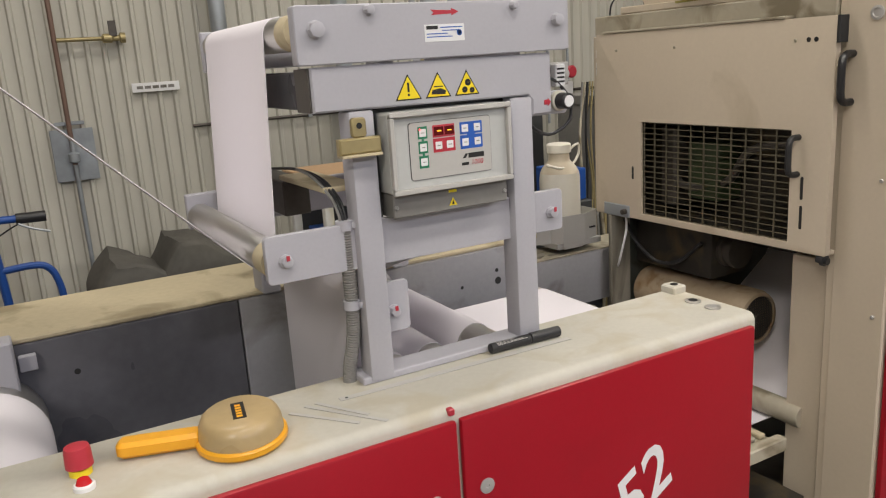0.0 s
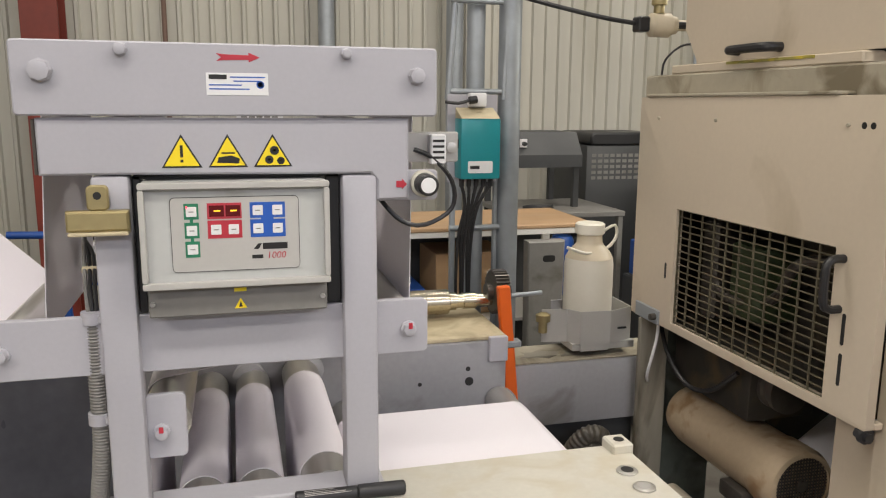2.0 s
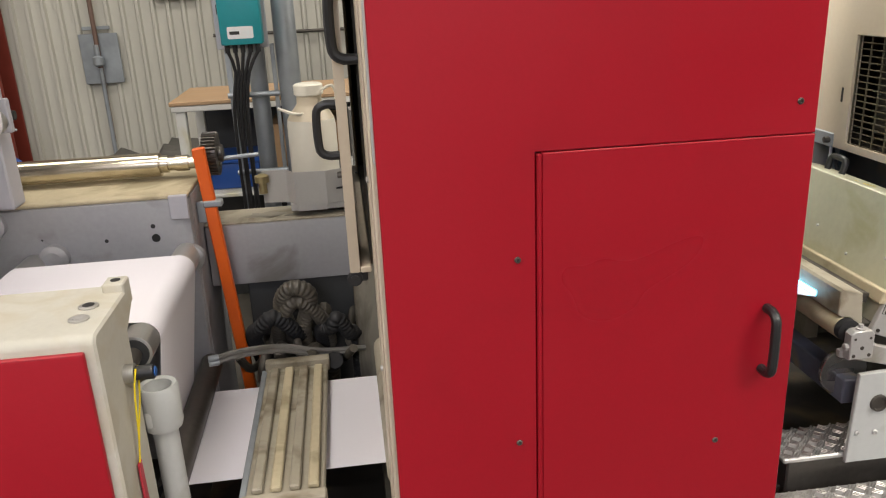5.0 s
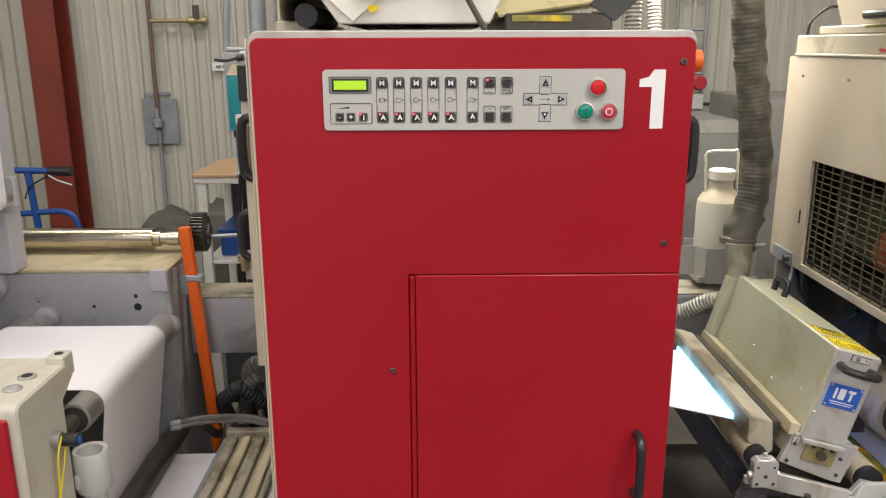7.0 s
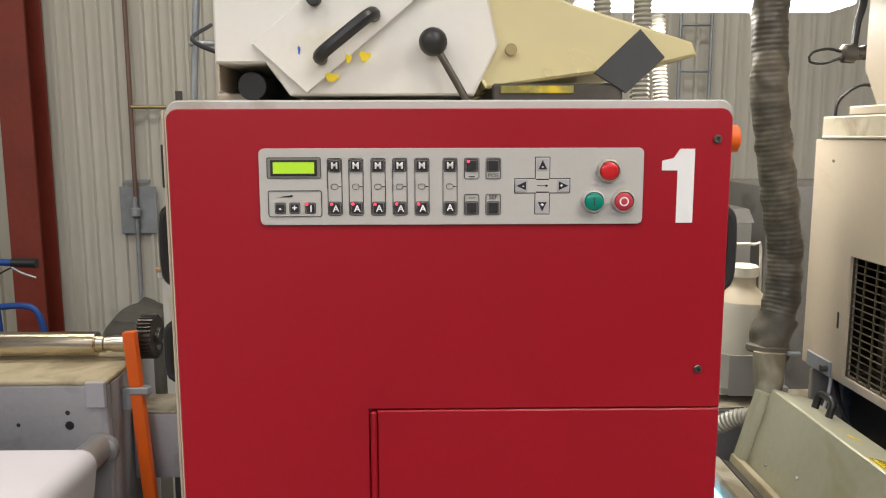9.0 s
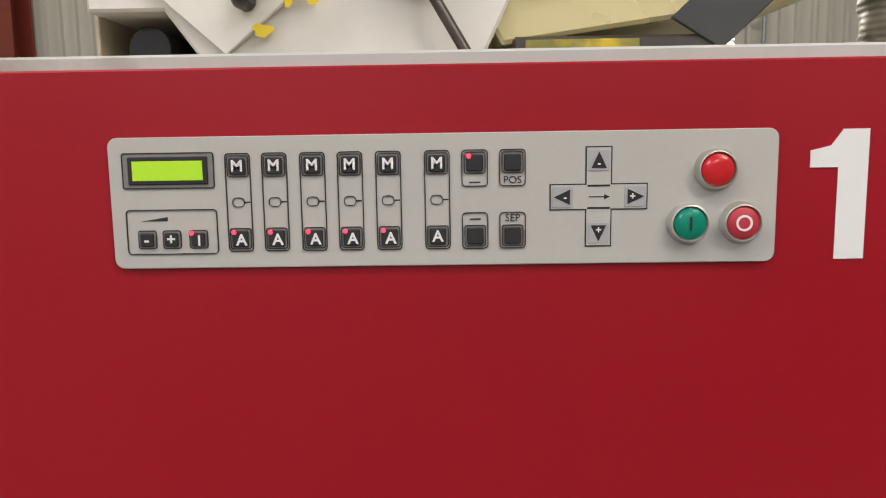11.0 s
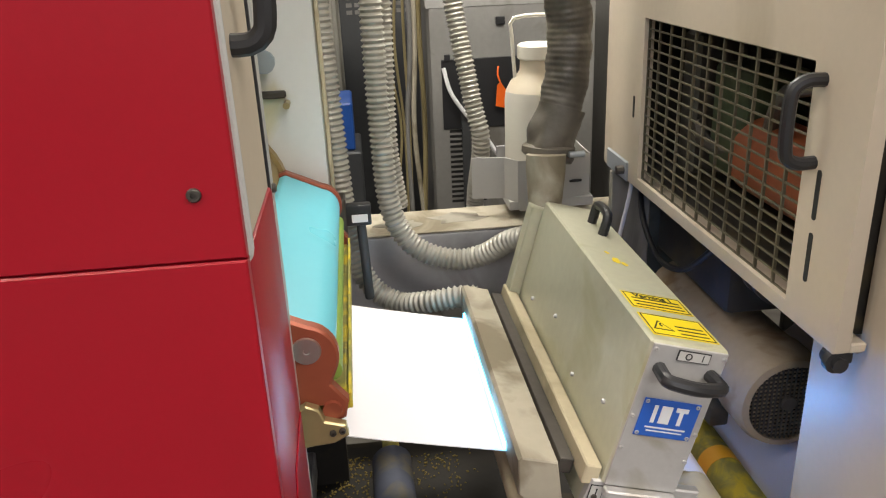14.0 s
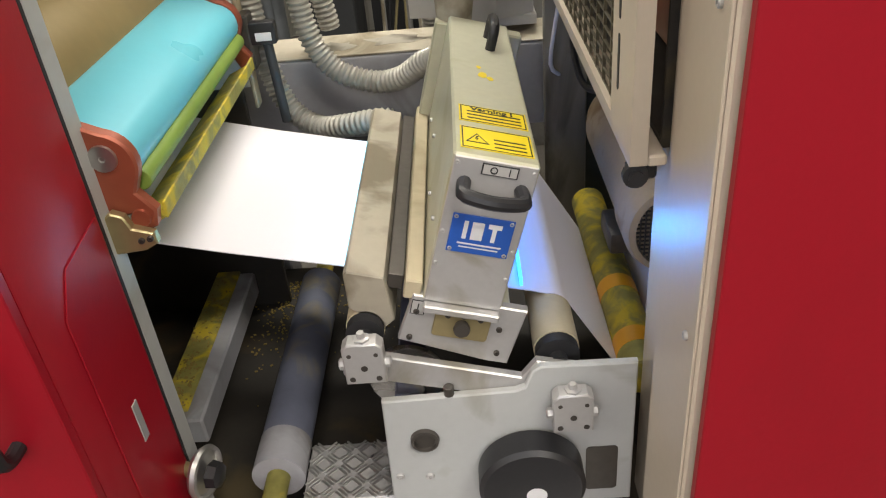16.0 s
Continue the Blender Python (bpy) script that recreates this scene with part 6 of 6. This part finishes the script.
part("label", prism(rrect(1.375, 1.455, 1.225, 1.262, .005), 2.4540, 2.4552, "y"), M_LABEL, tb)
part("label_mark", box(1.382, 1.412, 2.4532, 2.4540, 1.238, 1.248, 0), M_INK, tb)
part("side_catch", box(1.346, 1.352, 2.48, 2.50, 1.30, 1.33, 0.002), M_BLACK, tb)
for i in range(5):
    part("gland", rod((1.365 + .024 * i, 2.49, 1.206), (1.365 + .024 * i, 2.49, 1.180), .008, seg=10), M_BLACK, tb)
for i in range(5):
    x = 1.360 + .011 * i
    part("cable", tube(((1.365 + .024 * i, 2.49, 1.185), (x + .02, 2.50, 1.12), (x, 2.51, 1.0), (x - .005 + .006 * (i % 2), 2.51, .8), (x, 2.5, .5), (x, 2.45, .2)), .0055, 8, .03), M_BLACK, tb)
sk = thing("wall_socket", (1.41, 2.51, 1.43), "white plug socket with black plug", "socket")
part("case", box(1.392, 1.446, 2.495, 2.5295, 1.428, 1.470, 0.004, 2), M_LABEL, sk)
part("plug", rod((1.385, 2.485, 1.447), (1.410, 2.485, 1.450), .012), M_BLACK, sk)
part("cord", tube(((1.386, 2.485, 1.447), (1.35, 2.48, 1.438), (1.31, 2.49, 1.442)), .005, 8, .02), M_BLACK, sk)
wt = thing("work_table", (1.55, 3.1, 0), "white-framed work table with brown worktop", "table")
part("tabletop", box(1.070, 2.03, 2.90, 3.36, .968, .984, 0.003), M_WOOD, wt, "worn brown worktop")
part("apron", box(1.075, 2.025, 2.905, 3.355, .945, .9675, 0.002), M_WHITE, wt)
for x in (1.085, 1.975):
    for y in (2.915, 3.31):
        part("leg", box(x, x + .038, y, y + .035, 0, .945, 0.003), M_WHITE, wt)
# added sheet; its dark colour imitates the shade under the table
part("shade_sheet", box(1.125, 1.975, 3.318, 3.332, .04, .944, 0.002), M_DARKBOX, wt, "dark sheet for the shade under the tabletop")
part("lower_shelf", box(1.09, 2.01, 2.93, 3.34, .60, .615, 0.002), M_WHITE, wt)
cb_ = thing("cardboard_box", (1.55, 3.15, .615), "brown cardboard box on the table shelf", "box")
part("carton", box(1.42, 1.72, 3.02, 3.30, .616, .86, 0.003), M_WOOD, cb_)
bt = thing("storage_tub", (1.27, 3.12, .615), "blue plastic storage tub on the table shelf", "tub")
part("tub", box(1.14, 1.36, 3.0, 3.25, .616, .72, 0.01, 2), M_BLUE, bt)
part("lid", box(1.13, 1.37, 2.99, 3.26, .7205, .735, 0.004), M_BLUE, bt)
bn = thing("waste_bin", (1.80, 3.05, 0), "grey plastic bin beside the table", "bin")
part("bin_body", prism([(1.74, .12), (1.73, .93), (1.88, .93), (1.87, .12)], 2.84, 2.895, "y", 0.006), M_MACHGREY, bn)
part("grip_hole", prism(rrect(1.79, 1.84, .85, .875, .01), 2.8385, 2.8397, "y"), M_INK, bn)
part("foot", box(1.745, 1.865, 2.845, 2.892, 0, .119, 0.003), M_MACHGREY, bn)
bk = thing("blue_canister", (2.16, 3.5, 0), "tall blue plastic canister under the stand", "canister")
part("body", lathe((2.155, 3.5, .55), (0, 0, 1), ((0, .04), (.01, .05), (.26, .055), (.28, .045)), 16), M_BLUE, bk)
part("stand_leg", rod((2.155, 3.5, 0), (2.155, 3.5, .55), .02), M_GALV, bk)
ov = thing("dark_hood_stand", (2.12, 3.75, 0), "charcoal metal hood box on legs with a white switch", "equipment stand")
part("hood_box", prism([(3.62, 1.14), (3.62, 1.20), (3.70, 1.305), (3.98, 1.305), (3.98, 1.14)], 1.915, 2.30, "x", 0.003), M_DARKBOX, ov)
for x in (1.92, 2.265):
    for y in (3.64, 3.95):
        part("leg", box(x, x + .03, y, y + .03, 0, 1.14, 0.003), M_DARKBOX, ov)
part("switch_plate", box(1.985, 2.02, 3.635, 3.645, 1.235, 1.275, 0.001), M_LABEL, ov)
part("switch_knob", rod((2.003, 3.615, 1.253), (2.003, 3.64, 1.253), .010), M_BLACK, ov)
part("shelf", box(1.90, 2.45, 3.45, 3.98, .92, .945, 0.003), M_MACHGREY, ov)
part("shelf_leg", box(2.42, 2.445, 3.46, 3.49, 0, .92, 0.002), M_MACHGREY, ov)
single("cable_coil", tube([(2.05 + .07 * math.cos(a * .5), 3.55 + .045 * math.sin(a * .5), .952 + .0006 * a) for a in range(26)], .006, 8, .02), M_BLACK, "coiled black cable on the stand", "cable")


def vented_cabinet(name, x0, x1, y0, y1, h, mat, label):
    c = thing(name, ((x0 + x1) / 2, y0, 0), label, "cabinet")
    part("case", box(x0, x1, y0, y1, 0, h, 0.006, 2), mat, c)
    return c


vc = vented_cabinet("chiller_cabinet", 2.50, 2.98, 4.0, 4.45, 1.22, M_DARKBOX, "charcoal machine cabinet with ventilation slots")
part("cover", prism(rrect(2.52, 2.96, 1.2205, 1.29, .03), 4.0, 4.42, "y", 0.01), M_BLACK, vc)
for i in range(12):
    for j in range(5):
        part("slot", box(2.53 + .036 * i, 2.555 + .036 * i, 3.9985, 3.9998, 1.04 + .03 * j, 1.057 + .03 * j, 0), M_MACHGREY, vc)
gc = vented_cabinet("control_cabinet", 2.80, 3.36, 3.10, 3.62, 1.12, M_MACHGREY, "grey machine cabinet with black window and vent slots")
part("sloping_top", prism([(3.10, 1.1205), (3.16, 1.17), (3.62, 1.17), (3.62, 1.1205)], 2.79, 3.37, "x", 0.003), M_MACHGREY, gc)
part("window", box(2.835, 3.115, 3.094, 3.0995, .72, .955, 0.002), M_BLACK, gc, "black inspection window")
for x in (2.845, 3.09):
    part("catch", box(x, x + .02, 3.088, 3.0995, .950, .972, 0.002), M_BLACK, gc)
for i in range(15):
    for j in range(2):
        part("slot", box(2.855 + .065 * j, 2.913 + .065 * j, 3.0985, 3.0998, .455 + .018 * i, .464 + .018 * i, 0), M_INK, gc)
part("side_hatch", box(3.02, 3.05, 3.085, 3.0995, 1.06, 1.085, 0.002), M_BLACK, gc)
part("strap", box(2.895, 2.925, 3.075, 3.082, .44, .94, 0.002), M_DARKBOX, gc)
tag = thing("hang_tag", (3.03, 3.09, .8), "bright orange-red hang tag on the cabinet", "tag")
part("label_card", prism([(3.012, .795), (3.05, .785), (3.06, .83), (3.03, .875), (3.018, .865)], 3.070, 3.073, "y"), M_ORANGE, tag)
part("cord", tube(((3.03, 3.071, .87), (3.02, 3.07, .90), (3.025, 3.085, .925)), .003, 6, .01), M_ORANGE, tag)
single("power_cable", tube(((2.84, 3.08, .93), (2.86, 3.06, .85), (2.92, 3.06, .76), (2.97, 3.07, .70), (3.02, 3.06, .62)), .007, 8, .02), M_LABEL, "white cable hanging in front of the cabinet", "cable")
gc2 = vented_cabinet("storage_cabinet", 3.50, 4.3, 3.3, 3.9, 1.25, M_MACHGREY, "grey steel machine cabinet by the wall")
rnd3 = random.Random(12)
for i in range(9):
    x = 2.62 + .017 * i
    single("hanging_cable", tube(((x + .02, 3.2, 1.25), (x + rnd3.uniform(-.02, .02), 3.2, 1.0), (x + rnd3.uniform(-.03, .03), 3.2, .7), (x + rnd3.uniform(-.03, .03), 3.18, .3), (x, 3.18, .02)), rnd3.choice((.005, .007, .009)), 8, .04), rnd3.choice((M_BRASS, M_BEIGED, M_BLACK, M_MACHGREY)), "hanging cable in a dusty bundle", "cable", "cables behind the press")
bx_ = thing("blue_crate", (2.45, 3.15, 0), "blue plastic crate stacked behind the press", "crate")
part("crate", box(2.40, 2.53, 3.05, 3.30, .68, .84, 0.006), M_BLUE, bx_)
part("crate_stand", box(2.38, 2.55, 3.03, 3.32, 0, .679, 0.006), M_DARKBOX, bx_)
ld = thing("wall_ladder", (3.62, 4.66, 0), "thin steel ladder fixed to the wall", "ladder")
for x in (3.53, 3.71):
    part("rail", rod((x, 4.66, .9), (x, 4.66, 4.9), .010), M_GALV, ld)
for i in range(14):
    part("rung", rod((3.53, 4.66, 1.05 + .26 * i), (3.71, 4.66, 1.05 + .26 * i), .008), M_GALV, ld)
ss = thing("red_socket", (3.66, 4.64, 1.25), "red industrial plug socket on the wall", "socket")
part("case", box(3.62, 3.71, 4.60, 4.65, 1.10, 1.19, 0.006, 2), M_LABEL, ss)
part("flap", lathe((3.66, 4.60, 1.26), (0, -1, 0), ((0, .04), (.05, .045), (.06, .035)), 16), M_REDP, ss)

ht = thing("hand_truck", (-.07, 3.9, 0), "blue tubular hand truck with black grips", "hand truck")
HY = 3.9
part("upright", tube(((-.062, HY, .02), (-.075, HY, .45), (-.098, HY, .845)), .019, 10, .05), M_BLUE, ht)
part("cross_handle", rod((-.30, HY, .855), (.022, HY, .846), .017), M_BLUE, ht)
part("grip", rod((.015, HY, .846), (.135, HY, .843), .024), M_BLACK, ht)
part("hoop", tube(((-.40, HY, .60), (-.075, HY, .622), (.045, HY, .628), (.105, HY, .61), (.138, HY, .54), (.150, HY, .40), (.155, HY, .02)), .016, 10, .02), M_BLUE, ht)
part("brake_lever", tube(((.02, HY - .02, .825), (.07, HY - .03, .80), (.14, HY - .03, .775)), .006, 6, .01), M_GALV, ht)
part("brake_wire", tube(((.02, HY - .02, .825), (-.03, HY - .02, .80), (-.09, HY - .02, .76), (-.12, HY - .02, .70)), .004, 6, .01), M_BLACK, ht)
part("foot_plate", box(-.30, .16, HY - .26, HY - .02, .0, .012, 0.002), M_BLUE, ht)
tp = bmesh.new()
for x0, x1, zt, sk_ in ((.29, .74, .53, .22), (.60, 1.22, .575, .36)):
    bmq = prism([(x0, .02), (x0, .36), (x0 + .12, zt), (x1 - sk_, zt - .02), (x1, .34), (x1, .02)], 4.12, 4.55, "y", 0.02)
    bmesh.ops.subdivide_edges(bmq, edges=bmq.edges[:], cuts=3, use_grid_fill=True)
    for v in bmq.verts:
        v.co += noise.noise_vector(v.co * 7) * .03
    me_t = bpy.data.meshes.new("t")
    bmq.to_mesh(me_t)
    bmq.free()
    tp.from_mesh(me_t)
    bpy.data.meshes.remove(me_t)
single("tarpaulin", tp, M_TARP, "heap of crumpled dark grey tarpaulin by the wall", "tarpaulin", smooth=50)
fb = thing("air_fitting", (1.80, 2.0, 1.72), "dusty brass air fitting with black hose", "fitting")
part("body", lathe((1.72, 2.02, 1.64), (1, -.1, 0), ((0, .014), (.012, .03), (.062, .031), (.066, .024), (.080, .022), (.084, .014), (.11, .014)), 20), M_JUGTOP, fb, "dusty cream fitting body")
part("coil_block", box(1.690, 1.722, 2.0, 2.04, 1.622, 1.660, 0.004), M_BLACK, fb)
part("elbow", lathe((1.752, 2.015, 1.668), (0, 0, 1), ((0, .014), (.02, .014), (.022, .020), (.04, .020)), 14), M_BRASS, fb)
part("hose", tube(((1.80, 2.0, 1.64), (1.85, 1.98, 1.63), (1.88, 1.96, 1.57), (1.875, 1.95, 1.513)), .009, 8, .02), M_BLACK, fb)
part("cable", tube(((1.75, 1.98, 1.513), (1.755, 1.975, 1.55), (1.79, 1.96, 1.585), (1.84, 1.95, 1.59)), .003, 6, .01), M_BLACK, fb)
part("feed", tube(((1.72, 2.02, 1.64), (1.6, 2.05, 1.66), (1.45, 2.2, 1.72), (1.42, 2.5, 1.8)), .006, 8, .03), M_BLACK, fb)
fd = thing("air_coupling", (3.13, 2.0, 1.70), "oily dark air coupling with a looped black cable", "fitting")
part("body", lathe((3.095, 2.0, 1.665), (1, 0, 0), ((0, .012), (.008, .022), (.035, .024), (.04, .016), (.075, .016)), 14), M_DARKSTEEL, fd)
part("bracket", box(3.15, 3.20, 1.985, 2.015, 1.650, 1.685, 0.003), M_DARKBOX, fd)
part("cable_loop", tube(((3.10, 1.995, 1.668), (3.06, 1.99, 1.675), (3.02, 1.985, 1.665), (3.015, 1.985, 1.645), (3.05, 1.985, 1.64), (3.10, 1.99, 1.655)), .0035, 6, .01), M_BLACK, fd)
part("riser", tube(((3.13, 2.0, 1.68), (3.135, 2.0, 1.74), (3.15, 2.0, 1.85), (3.15, 2.0, 2.4)), .009, 8, .03), M_BLACK, fd)
part("grease_cable", tube(((3.085, 1.98, 1.513), (3.09, 1.975, 1.55), (3.13, 1.96, 1.585), (3.18, 1.95, 1.58)), .004, 6, .01), M_BLACK, fd)

# odds and ends under and beside the press
cn = thing("oil_canister", (1.63, 2.2, 0), "black canister with a red cap under the rail", "canister")
part("body", lathe((1.63, 2.22, 0), (0, 0, 1), ((0, .05), (.01, .06), (.48, .06), (.52, .03)), 18), M_BLACK, cn)
part("cap", lathe((1.63, 2.22, .521), (0, 0, 1), ((0, .026), (.02, .026), (.024, .022)), 14), M_REDP, cn)
for x, h in ((1.44, .62), (1.56, .58)):
    single("wooden_slat", box(x, x + .045, 2.42, 2.45, 0, h, 0.002), M_LEDGE, "pale wooden slat standing behind the rail", "wooden slat", "slats behind the press")
for i, (y, z, w, h) in enumerate(((1.60, 1.474, .014, .006), (1.555, 1.478, .009, .005), (1.53, 1.47, .006, .004))) :
    a = [(y + w * math.cos(k * .9) * (1 + .3 * math.sin(k * 2.1 + i)), z + h * math.sin(k * .9) * (1 + .3 * math.cos(k * 1.7 + i))) for k in range(7)]
    part("ink_splash", prism(a, 1.7405 + UX if z > 1.46 else 1.7030 + UX, 1.7415 + UX if z > 1.46 else 1.7039 + UX, "x"), M_REDP, unit_2, "red ink splash")
for i, (x, y, w) in enumerate(((.045, 1.50, .006), (.055, 1.49, .004), (.04, 1.53, .003))):
    a = [(x + w * math.cos(k * .9) * (1 + .4 * math.sin(k * 2.1 + i)), y + 2 * w * math.sin(k * .9)) for k in range(7)]
    part("ink_splash", prism(a, .2051, .2055, "z", m=U), M_YELLOW, uv, "yellow ink splash")
